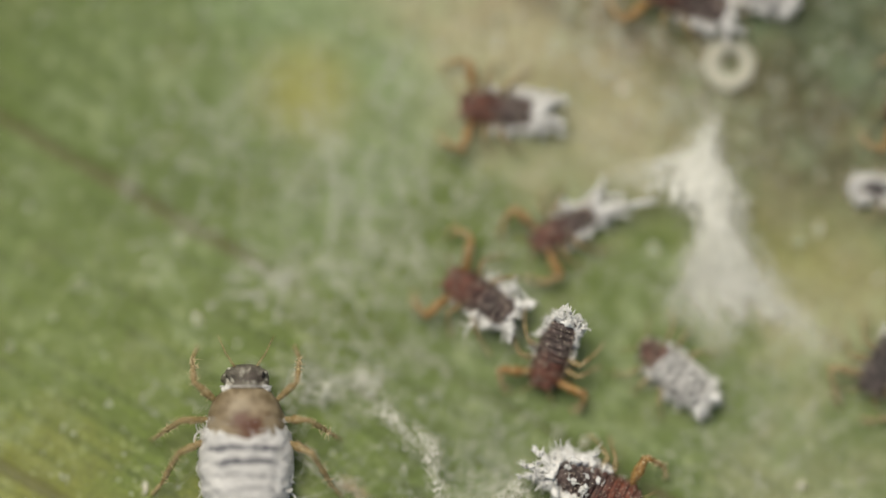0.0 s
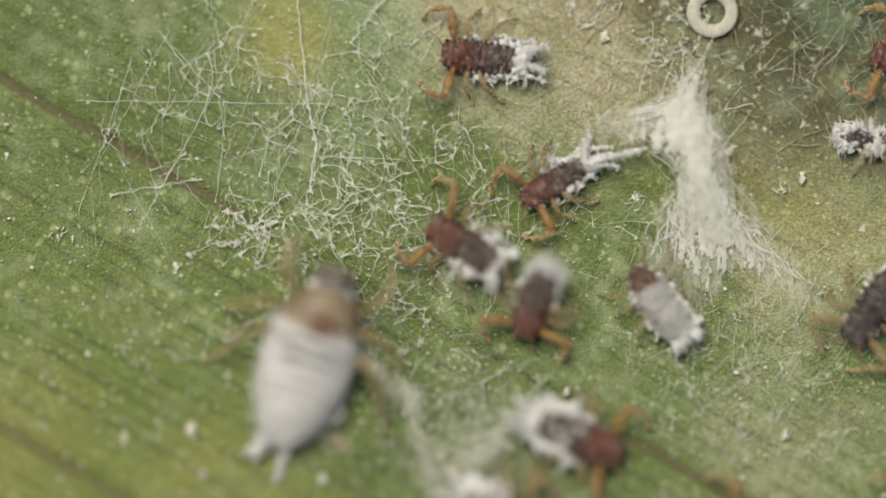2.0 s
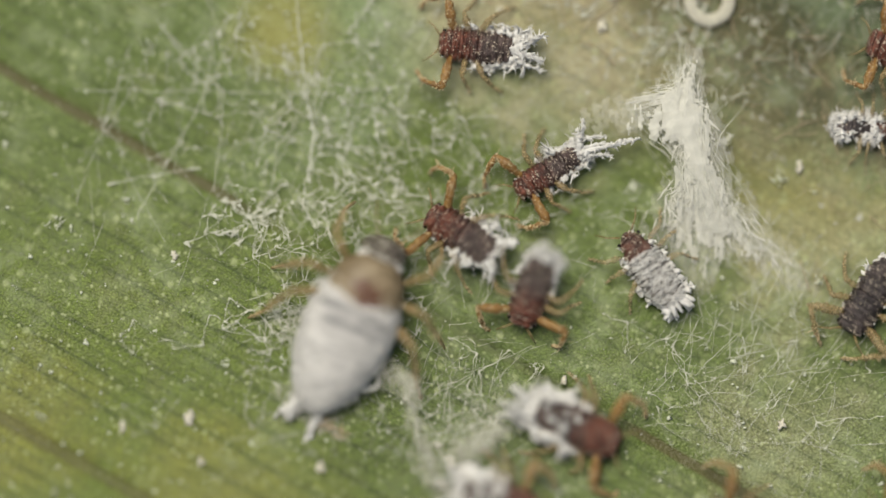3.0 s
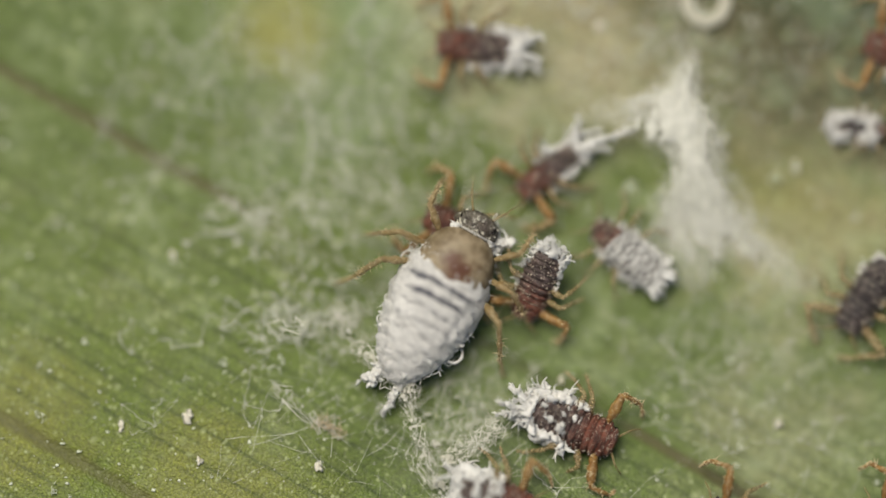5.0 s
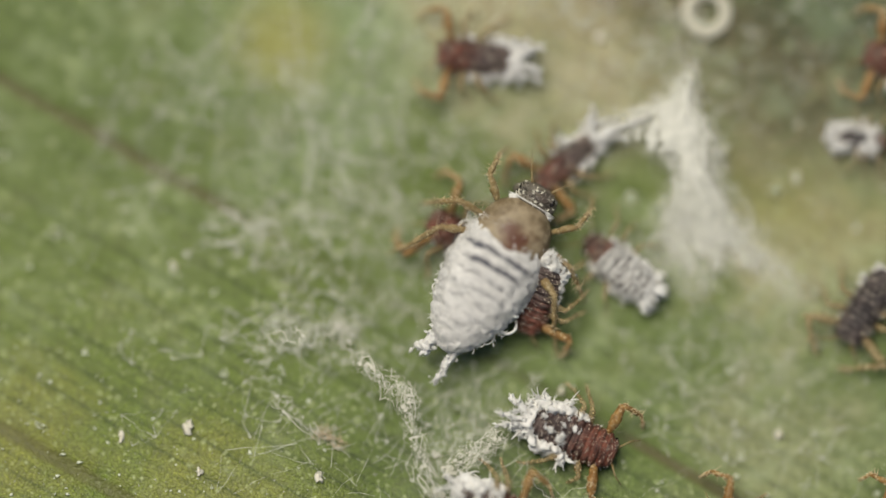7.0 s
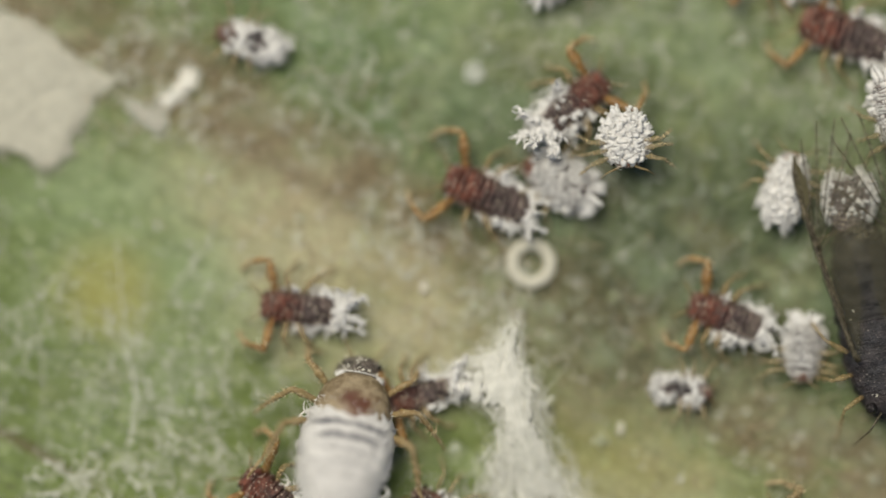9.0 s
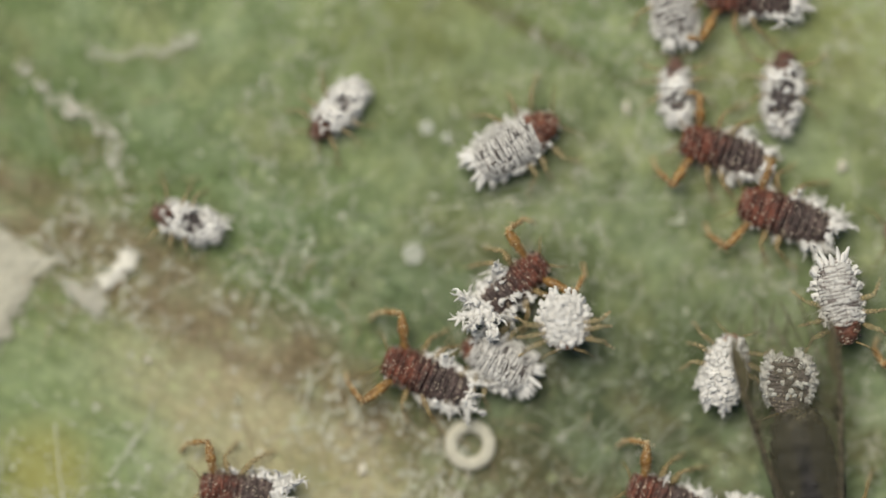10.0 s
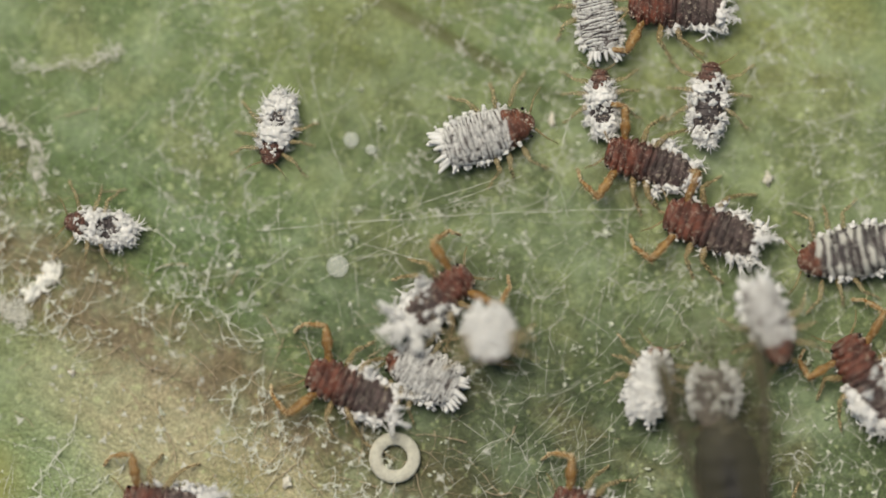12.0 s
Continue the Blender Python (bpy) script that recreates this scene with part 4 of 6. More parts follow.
def waxy(x, y, turn, length=1.6, width=0.58, seed=0, shell=None, name="aphid", label="", z=0.0, head=RUST, bare=0.24, fingers=26, finger=0.16, square=2.4, skin=None, grid=(19, 15), gap=0.0058, lost=0.035, join=0.45, legs=True, lumps=230):
    """Plump aphid under rows of wax plates with a fringe of blunt wax fingers; grid: rows of plates and plates in a row."""
    length *= 0.94
    rng = random.Random(seed)
    ob = thing(name, label or "plump aphid under grey-white wax plates with a rusty head", "aphid", x, y, z, turn, "wax-plated aphids on the leaf")
    hull = Hull(length, length * width * 0.80, length * 0.27, 0.07, square, 11, 0.40, 0.05, 2.0)
    part("abdomen", hull.shell(0.0, 1 - bare, rng, 36, 32, 0.012), skin or MEAL, ob, "dark skin between the wax plates")
    part("head", hull.shell(1 - bare - 0.01, 1.0, rng, 24, 30, 0.024, 0.99), head, ob)
    l, w = length, length * width
    for sd in (-1, 1):
        e = Geo()
        e.blob((sd * w * 0.24, l * 0.42, 0.07 + l * 0.14), 0.03, rng, rough=0.05)
        part("eye", e, EYE, ob)
        antenna(ob, (sd * w * 0.14, l * 0.48, 0.26), (sd * w * 0.35, l * 0.56, 0.30), (sd * w * 0.50, l * 0.66, 0.12), 0.018, STRAW, rng)
        for fy, dy in ((0.30, 0.14), (0.16, 0.0), (0.02, -0.16)) if legs else ():
            k = rng.uniform(-0.07, 0.07)
            leg(ob, (sd * w * 0.34, l * fy, 0.22), (sd * (w * 0.5 + 0.14), l * (fy + dy * 0.4 + k), 0.34), (sd * (w * 0.5 + 0.24), l * (fy + dy + k), 0.12), (sd * (w * 0.5 + 0.32), l * (fy + dy * 1.4 + k), 0.02), 0.042, PALE, rng)
    back = Geo()
    if grid:
        plates(back, hull, rng, 0.02, 1 - bare + 0.02, grid[0], grid[1], gap, 0.013, lost, join)
    else:
        for i in range(lumps):
            s, a = rng.uniform(0.02, 1 - bare + 0.04), rng.uniform(-0.2, math.pi + 0.2)
            p, n = hull.at(s, a), hull.normal(s, a)
            if i % 5:
                back.blob(p + n * 0.004, rng.uniform(0.025, 0.062), rng, (rng.uniform(0.7, 1.5), rng.uniform(0.6, 1.2), 0.6), 0.45)
            else:
                tuft(back, p, n * 0.6 + Vector((rng.gauss(0, 0.4), -0.5, 0)), rng.uniform(0.03, 0.055), rng, 2)
    for i in range(520 if lumps > 100 else 90):
        s, a = rng.uniform(0.03, 1 - bare + 0.03), rng.uniform(-0.1, math.pi + 0.1)
        back.grain(hull.at(s, a) + hull.normal(s, a) * 0.012, rng.choice((0.005, 0.008, 0.011, 0.015)), rng)
    tagged(part("wax_plate", back, shell or PLATES, ob, "rows of pale wax plates with dark cracks"), kind="stuff")
    dust = Geo()
    crumbs(dust, hull, rng, (1 - bare - 0.04, 0.985), (0.1, math.pi - 0.1), 120, 0.012)
    tagged(part("back_dust", dust, DUST, ob, "pale grains on the head", smooth=False), kind="stuff")
    g = Geo()
    for i in range(fingers):
        f = i / fingers
        sd = 1 if i % 2 else -1
        s = 0.80 * min(1, max(0, f + rng.gauss(0, 0.05))) ** 1.25
        a = rng.uniform(-0.25, 0.35)
        a = a if sd > 0 else math.pi - a
        p, n = hull.at(max(0.015, s), a), hull.normal(max(0.015, s), a)
        d = n * 0.8 + Vector((0, -0.5 * (1 - f), 0.05)) + Vector((rng.uniform(-1, 1), rng.uniform(-1, 1), rng.uniform(-1, 1))) * 0.18
        reach = finger * rng.uniform(0.3, 1.0) * (1.35 - 0.9 * f)
        strand(g, p - n * 0.02, d, reach, 0.050 * rng.uniform(0.5, 1.15), rng, 0.9, 6, 5, 0.95)
        for k in range(4):
            g.blob(p + d.normalized() * reach * rng.uniform(0.1, 0.9) + Vector((rng.gauss(0, 0.018), rng.gauss(0, 0.018), rng.gauss(0, 0.012))), rng.uniform(0.016, 0.034), rng, (rng.uniform(0.7, 1.5), rng.uniform(0.7, 1.5), 0.8), 0.5)
        for k in range(2):
            strand(g, p, d + Vector((rng.uniform(-1, 1), rng.uniform(-1, 1), rng.uniform(-1, 1))) * 0.6, finger * rng.uniform(0.4, 0.9), 0.010, rng, 2.4, 4, 5)
    for k in range(7 if grid else 0):
        a = math.pi * (k + 0.5 + rng.gauss(0, 0.15)) / 7
        p = hull.at(0.05, a * 0.8 + 0.31)
        d = Vector((math.cos(a) * 0.55, -1, 0.05 - 0.15 * math.sin(a)))
        strand(g, p + Vector((0, 0.05, -0.02)), d, finger * rng.uniform(1.2, 1.9), 0.040 * rng.uniform(0.8, 1.15), rng, 0.6, 7, 6, 0.9)
    tufts_along(g, hull, rng, 0.10, 0.94, 12, 0.034, 0.10, 1.2, 0.1, 2)
    tagged(part("wax_fringe", g, WAX, ob, "fringe of blunt white wax fingers"), kind="stuff")
    return ob


def big_aphid():
    """The large walker: felted white abdomen, amber thorax, white collar, mottled head."""
    rng = random.Random(77)
    ob = thing("big_aphid", "large aphid with felted white abdomen, dark bars and amber thorax", "aphid", -3.47, -2.5, 0, 0)
    belly = Hull(2.50, 1.56, 0.80, 0.16, 1.78, 8, 0.63, 0.040, 2.2)
    belly_at = Vector((0, -0.44, 0))
    g = belly.shell(0.0, 0.93, rng, 70, 60, 0.03)
    g.v = [Vector(p) + belly_at for p in g.v]
    fuzz = Geo()
    for i in range(4200):
        s, a = rng.uniform(0.012, 0.86), rng.uniform(-0.3, math.pi + 0.3)
        p, n = belly.at(s, a) + belly_at, belly.normal(s, a)
        d = n * 0.30 + Vector((0, -0.8, 0)) + Vector((rng.uniform(-1, 1), rng.uniform(-1, 1), rng.uniform(-1, 1))) * 0.45
        if abs(math.cos(a)) < 0.7 and s > 0.40 and rng.random() < 0.85:
            continue
        strand(fuzz, p - n * 0.006, d, rng.uniform(0.03, 0.07), rng.uniform(0.0016, 0.0036), rng, 3.0, 3, 4, 0.5)
    for i in range(60):
        s, a = rng.uniform(0.05, 0.5), rng.uniform(0.0, math.pi)
        p, n = belly.at(s, a) + belly_at, belly.normal(s, a)
        fuzz.blob(p - n * 0.012, rng.uniform(0.02, 0.05), rng, (rng.uniform(0.9, 1.8), rng.uniform(0.5, 0.9), 0.30), 0.3)
    abdomen = part("abdomen", g, FELT, ob, "felted white wax abdomen with slate cross bars")
    tagged(part("wax_fuzz", fuzz, WAX, abdomen), kind="stuff")
    tho = Hull(1.25, 1.28, 0.72, 0.22, 2.1, 2, 0.42, 0.01)
    g = tho.shell(0.18, 0.93, rng, 24, 36, 0.008)
    g.v = [Vector(p) + Vector((0, 0.52, 0)) for p in g.v]
    part("thorax", g, AMBER, ob, "glossy olive-amber thorax with a red-brown middle")
    # the skirt where the wax begins
    skirt = Geo()
    for i in range(520):
        a = math.pi * (i + rng.random()) / 520
        p = belly.at(0.885, a) + belly_at
        n = belly.normal(0.885, a)
        strand(skirt, p - n * 0.03 - Vector((0, rng.uniform(0, 0.12), 0)), Vector((rng.gauss(0, 0.3), 1, 0)) * rng.uniform(0.2, 1) + n * 0.45, rng.uniform(0.04, 0.16), rng.uniform(0.006, 0.022), rng, 2.2, 4, 4, 0.7)
    tagged(part("wax_edge", skirt, WAX, ob, "soft white wax edge"), kind="stuff")
    collar = Geo()
    for sd in (-1, 1):
        for i in range(16):
            a = rng.uniform(0.05, 0.75)
            p = Vector((sd * 0.36 * math.cos(a), 1.10 + rng.uniform(-0.03, 0.03) - 0.05 * math.cos(a), 0.50 + 0.22 * math.sin(a)))
            collar.blob(p, rng.uniform(0.03, 0.055), rng, (1.2, 0.8, 0.8))
    band = [Vector((0.42 * math.cos(a), 1.09, 0.48 + 0.26 * math.sin(a))) for a in [math.pi * i / 14 for i in range(15)]]
    collar.tube(band, 0.011, 6)
    part("collar", collar, WAX, ob, "broken white wax collar")
    cap = Hull(0.46, 0.74, 0.48, 0.26, 2.4, 2, 0.45, 0.02)
    g = cap.shell(0.0, 1.0, rng, 16, 28, 0.03)
    g.v = [Vector(p) + Vector((0, 1.22, 0)) for p in g.v]
    head = part("head", g, HEAD, ob, "mottled grey-brown head")
    for sd in (-1, 1):
        e = Geo()
        e.blob((sd * 0.27, 1.27, 0.60), 0.075, rng, (0.8, 1, 1), 0.04)
        part("eye", e, EYE, head, "small black eye")
        antenna(ob, (sd * 0.16, 1.38, 0.56), (sd * 0.32, 1.62, 0.60), (sd * 0.46, 1.92, 0.34), 0.020, STRAW, rng)
    bristles = Geo()
    for i in range(60):
        p = cap.at(rng.uniform(0.15, 0.9), rng.uniform(0.3, 2.84)) + Vector((0, 1.22, 0))
        bristles.blob(p, rng.uniform(0.006, 0.018), rng, (rng.uniform(0.7, 1.8), 1, 0.8), 0.5)
    tagged(part("wax_dust", bristles, CREAM, head), kind="stuff")
    # two tail curls and the side curls
    for pts, r in ((((-0.20, -1.50, 0.46), (-0.27, -1.64, 0.44), (-0.30, -1.76, 0.42), (-0.32, -1.86, 0.40)), 0.125),
                   (((0.12, -1.54, 0.44), (0.18, -1.68, 0.42), (0.12, -1.84, 0.38), (0.18, -2.00, 0.34), (0.12, -2.18, 0.28)), 0.075)):
        t = Geo()
        fine = []
        for i in range(len(pts) - 1):
            fine += [Vector(pts[i]).lerp(Vector(pts[i + 1]), k / 4) for k in range(4)]
        fine.append(Vector(pts[-1]))
        t.tube([q + Vector((rng.uniform(-1, 1), rng.uniform(-1, 1), rng.uniform(-1, 1))) * 0.012 for q in fine], [r * (0.85 - 0.35 * (i / len(fine)) ** 2) * rng.uniform(0.85, 1.15) for i in range(len(fine))], 10)
        for i in range(70):
            q = fine[rng.randrange(len(fine))]
            t.blob(q + Vector((rng.gauss(0, 0.5), rng.gauss(0, 0.5), rng.gauss(0, 0.4))) * r, r * rng.uniform(0.16, 0.42), rng, (rng.uniform(0.6, 1.6), rng.uniform(0.6, 1.6), 0.8), 0.5)
        for i in range(26):
            q = fine[rng.randrange(len(fine))]
            strand(t, q, Vector((rng.uniform(-1, 1), rng.uniform(-1, 0.3), rng.uniform(-0.5, 0.6))), rng.uniform(0.06, 0.18), rng.uniform(0.004, 0.010), rng, 4.0, 4, 7, 0.8)
        tagged(part("wax_tail", t, WAX, ob, "curled white wax tail"), kind="stuff")
    for sd, places in ((-1, ((0.83, 0.42, 0.020), (0.80, 0.28, 0.013), (0.60, 0.16, 0.010), (0.45, 0.20, 0.012), (0.30, 0.24, 0.014), (0.16, 0.2, 0.012))),
                       (1, ((0.82, 0.20, 0.016), (0.70, 0.16, 0.013), (0.50, 0.22, 0.012), (0.30, 0.50, 0.030), (0.26, 0.30, 0.015), (0.14, 0.2, 0.012)))):
        t = Geo()
        for s, reach, r in places:
            a = rng.uniform(-0.1, 0.15)
            a = a if sd > 0 else math.pi - a
            p, n = belly.at(s, a) + belly_at, belly.normal(s, a)
            d, row, bend = n + Vector((0, -0.2, 0)), [p - n * 0.03], rng.choice((-1, 1)) * rng.uniform(0.15, 0.34)
            for k in range(12):
                d = (Matrix.Rotation(bend, 3, "Z") @ d).normalized() + Vector((0, 0, rng.gauss(0, 0.08)))
                row.append(row[-1] + d * reach / 12)
            t.tube(row, [r * rng.uniform(0.8, 1.2) * (1.1 - 0.4 * k / 12) for k in range(13)], 6)
            for k in range(8):
                strand(t, p - n * 0.03 + Vector((0, rng.gauss(0, 0.04), 0)), n + Vector((rng.gauss(0, 0.3), rng.gauss(-0.2, 0.4), 0)), reach * rng.uniform(0.3, 0.8), rng.uniform(0.004, 0.008), rng, 6.0, 4, 9, 0.8)
        tagged(part("wax_curl", t, WAX, ob, "thin curled wax threads"), kind="stuff")
    legs = []
    for sd in (-1, 1):
        legs.append(leg(ob, (sd * 0.50, 0.86, 0.50), (sd * 0.88, 1.10, 0.72), (sd * 0.98, 1.48, 0.34), (sd * 0.92, 1.70, 0.03), 0.060, TAN, rng, "hairy straw-yellow foreleg", 60))
        legs.append(leg(ob, (sd * 0.60, 0.55, 0.46), (sd * 1.04, 0.60, 0.72), (sd * 1.42, 0.44, 0.30), (sd * 1.60, 0.36, 0.03), 0.060, TAN, rng, "hairy straw-yellow middle leg", 60))
        legs.append(leg(ob, (sd * 0.66, 0.20, 0.44), (sd * 1.06, -0.08, 0.74), (sd * 1.26, -0.60, 0.30), (sd * 1.42, -0.86, 0.03), 0.062, TAN, rng, "hairy straw-yellow hind leg", 60))
    return ob, legs


def winged_aphid():
    """Dark winged adult, clear wings with dark front edges folded back over the trunk."""
    rng = random.Random(5)
    ob = thing("winged_aphid", "sooty black winged aphid with clear dark-veined wings", "aphid", 10.0, 2.75, 0, 190)
    hull = Hull(3.3, 1.14, 0.58, 0.14, 2.8, 8, 0.60, 0.07, 2.2)
    part("abdomen", hull.shell(0.0, 0.50, rng, 40, 34, 0.05), FLYBELLY, ob, "sooty ribbed abdomen")
    part("thorax", hull.shell(0.49, 0.82, rng, 20, 28, 0.02, 1.03), FLYSKIN, ob, "bulging black thorax")
    part("head", hull.shell(0.815, 1.0, rng, 14, 26, 0.02), FLYSKIN, ob)
    tagged(part("wax_dust", wax_on(hull, rng, (0.2, 0.9), (0.1, 1.5), 60, 0.05, 0.008, 1.0), CREAM, ob, "sparse wax dust"), kind="stuff")
    for sd in (-1, 1):
        e = Geo()
        e.blob((sd * 0.27, 1.40, 0.66), 0.10, rng, rough=0.03)
        part("eye", e, EYE, ob)
        antenna(ob, (sd * 0.12, 1.50, 0.6), (sd * 0.35, 1.75, 0.7), (sd * 0.65, 1.95, 0.3), 0.02, VEIN, rng)
        leg(ob, (sd * 0.3, 1.15, 0.45), (sd * 0.70, 1.35, 0.6), (sd * 0.85, 1.7, 0.2), (sd * 0.95, 1.85, 0.03), 0.045, STRAW, rng)
        leg(ob, (sd * 0.40, 0.8, 0.45), (sd * 0.80, 0.85, 0.6), (sd * 1.05, 0.75, 0.2), (sd * 1.2, 0.7, 0.03), 0.045, STRAW, rng)
        leg(ob, (sd * 0.40, 0.5, 0.45), (sd * 0.80, 0.2, 0.6), (sd * 1.0, -0.2, 0.2), (sd * 1.1, -0.35, 0.03), 0.045, STRAW, rng)
        # wing: root at the thorax, front edge outside, rounded tip behind
        root = Vector((sd * 0.34, 0.62, 0.80))
        edge = [root, Vector((sd * 0.54, -0.3, 0.84)), Vector((sd * 0.70, -1.2, 0.88)), Vector((sd * 0.82, -2.0, 0.92)), Vector((sd * 0.86, -2.6, 0.95)), Vector((sd * 0.66, -3.10, 0.96)),
                Vector((sd * 0.25, -3.38, 0.96)), Vector((sd * -0.12, -3.2, 0.95)), Vector((sd * -0.25, -2.5, 0.92)), Vector((sd * -0.1, -1.4, 0.88)), Vector((sd * 0.08, -0.3, 0.84))]
        shift = Vector((0, 0, 0.03 if sd > 0 else 0.0))
        ring = []
        for i in range(len(edge)):
            a, b, c, d = edge[i - 1], edge[i], edge[(i + 1) % len(edge)], edge[(i + 2) % len(edge)]
            for k in range(4):
                f = k / 4
                ring.append(shift + 0.5 * ((2 * b) + (c - a) * f + (2 * a - 5 * b + 4 * c - d) * f * f + (3 * b - a - 3 * c + d) * f ** 3))
        mid = sum(ring, Vector()) / len(ring)
        w = Geo()
        n = len(ring)
        for lift in (0.004, -0.004):
            for q in (1.0, 0.66, 0.33):
                for p in ring:
                    b = mid + (p - mid) * q
                    w.v.append(b + Vector((0, 0, lift + 0.02 * math.sin(b.y * 5) * (1 - q))))
            w.v.append(mid + Vector((0, 0, lift)))
        half = 3 * n + 1
        for o, flip in ((0, False), (half, True)):
            for r in range(2):
                for k in range(n):
                    f = (o + r * n + k, o + r * n + (k + 1) % n, o + (r + 1) * n + (k + 1) % n, o + (r + 1) * n + k)
                    w.f.append(tuple(reversed(f)) if flip else f)
            for k in range(n):
                f = (o + 2 * n + k, o + 2 * n + (k + 1) % n, o + 3 * n)
                w.f.append(tuple(reversed(f)) if flip else f)
        for k in range(n):
            w.f.append((k, half + k, half + (k + 1) % n, (k + 1) % n))
        wing = part("wing", w, MEMBRANE, ob, "clear wing membrane")
        v = Geo()
        v.tube(ring[:19], [0.044 - 0.0010 * i for i in range(19)], 6)
        part("wing_vein", v, VEIN, wing, "dark front vein")
        v = Geo()
        v.tube([p.lerp(mid, 0.12) for p in ring[2:18]], [0.018 - 0.0004 * i for i in range(16)], 5)
        part("wing_vein", v, VEIN, wing, "dark second vein")
        for k in (17, 20, 23, 26, 29, 33):
            v = Geo()
            v.tube([ring[8].lerp(ring[k], f / 6) + Vector((0, 0, 0.012)) for f in range(7)], 0.014, 5)
            part("wing_vein", v, VEIN, wing, "thin branch vein")
        strip = Geo()
        for lift in (0.006, -0.006):
            for i in range(19):
                strip.v += [ring[i] + Vector((0, 0, lift)), ring[i].lerp(mid, 0.05 + 0.12 * math.sin(math.pi * i / 18)) + Vector((0, 0, lift))]
        for i in range(18):
            a = 2 * i
            strip.f += [(a, a + 2, a + 3, a + 1), (38 + a, 38 + a + 1, 38 + a + 3, 38 + a + 2)]
        part("wing_edge", strip, OLIVE, wing, "olive-brown front edge of the wing")
        # the short smoky hind wing under it
        low = [Vector((sd * 0.30, 0.45, 0.72)), Vector((sd * 0.56, -0.1, 0.73)), Vector((sd * 0.70, -0.8, 0.74)), Vector((sd * 0.62, -1.4, 0.75)), Vector((sd * 0.36, -1.62, 0.75)), Vector((sd * 0.14, -1.3, 0.74)), Vector((sd * 0.12, -0.4, 0.73))]
        hind, n2 = Geo(), len(low)
        for lift in (0.004, -0.004):
            hind.v += [q + Vector((0, 0, lift + 0.01 * sd)) for q in low]
        hind.f.append(tuple(range(n2)))
        hind.f.append(tuple(n2 + k for k in reversed(range(n2))))
        for k in range(n2):
            hind.f.append((k, n2 + k, n2 + (k + 1) % n2, (k + 1) % n2))
        part("hind_wing", hind, SMOKE, ob, "smoky hind wing", smooth=False)
        # the pointed brown blade in the front edge near the tip
        blade, line = Geo(), [ring[11].lerp(ring[18], f / 12) for f in range(13)]
        for lift in (0.016, -0.010):
            for i in range(13):
                across = 0.115 * math.sin(math.pi * (i / 12) ** 0.8) + 0.006
                blade.v += [line[i] + Vector((sd * 0.05, 0, lift)), line[i] + Vector((sd * (0.05 - across * 1.5), 0, lift))]
        for i in range(12):
            a = 2 * i
            blade.f += [(a, a + 2, a + 3, a + 1), (26 + a, 26 + a + 1, 26 + a + 3, 26 + a + 2), (a, 26 + a, 28 + a, a + 2), (a + 1, a + 3, 29 + a, 27 + a)]
        part("wing_spot", blade, OLIVE, wing, "olive-brown blade in the wing edge", smooth=False)
    return ob


# ---------------------------------------------------------------- wax, silk and litter on the leaf
def ring_of_wax():
    rng = random.Random(4)
    rings = []
    for i in range(72):
        a = 2 * math.pi * i / 72
        c = Vector((math.cos(a), math.sin(a), 0))
        row = []
        for k in range(14):
            b = 2 * math.pi * k / 14
            r = 0.108 * (1 + 0.07 * noise.noise(Vector((c.x * 4, c.y * 4, k * 0.4))) + 0.10 * noise.noise(Vector((c.x * 13, c.y * 13, k * 1.3))))
            row.append(c * (0.312 + r * math.cos(b)) + Vector((0, 0, 0.055 + r * 0.45 * math.sin(b))))
        rings.append(row)
    g = Geo()
    for row in rings:
        g.v.extend(row)
    for i in range(72):
        for k in range(14):
            a, b = i * 14 + k, i * 14 + (k + 1) % 14
            j = ((i + 1) % 72 - i) * 14
            g.f.append((a, a + j, b + j, b))
    ob = whole("wax_ring", g, WOOL, "smooth cream wax ring lying on the leaf", "wax ring", at=(4.44, 3.70))


def bead(x, y, r, label, material):
    g, rows = Geo(), []
    for i in range(13):
        t = math.pi * i / 12 - math.pi / 2
        rows.append([Vector((r * max(0.02, math.cos(t)) * math.cos(a), r * max(0.02, math.cos(t)) * math.sin(a), r * 0.25 * (1 + math.sin(t)))) for a in [2 * math.pi * k / 24 for k in range(24)]])
    g.loft(rows)
    ob = whole("honeydew_bead", g, material, label, "droplet", "", "droplets on the leaf", (x, y))


def thread(g, a, b, r, rng, sag=0.06, steps=6, lift=0.0):
    """A thin, slightly crooked thread from a to b."""
    a, b = Vector(a), Vector(b)
    steps = max(steps, int((b - a).length / 0.10))
    bow = Vector((rng.uniform(-1, 1), rng.uniform(-1, 1), 0)) * (b - a).length * sag
    off, pts = Vector((0, 0, 0)), []
    for i in range(steps + 1):
        f = i / steps
        off = off * 0.7 + Vector((rng.gauss(0, 0.007), rng.gauss(0, 0.007), 0))
        pts.append(a.lerp(b, f) + off + bow * (4 * f * (1 - f)) + Vector((0, 0, lift * 4 * f * (1 - f))))
    g.tape(pts, [r * rng.choice((0.4, 0.7, 1.0, 1.3)) for _ in pts])


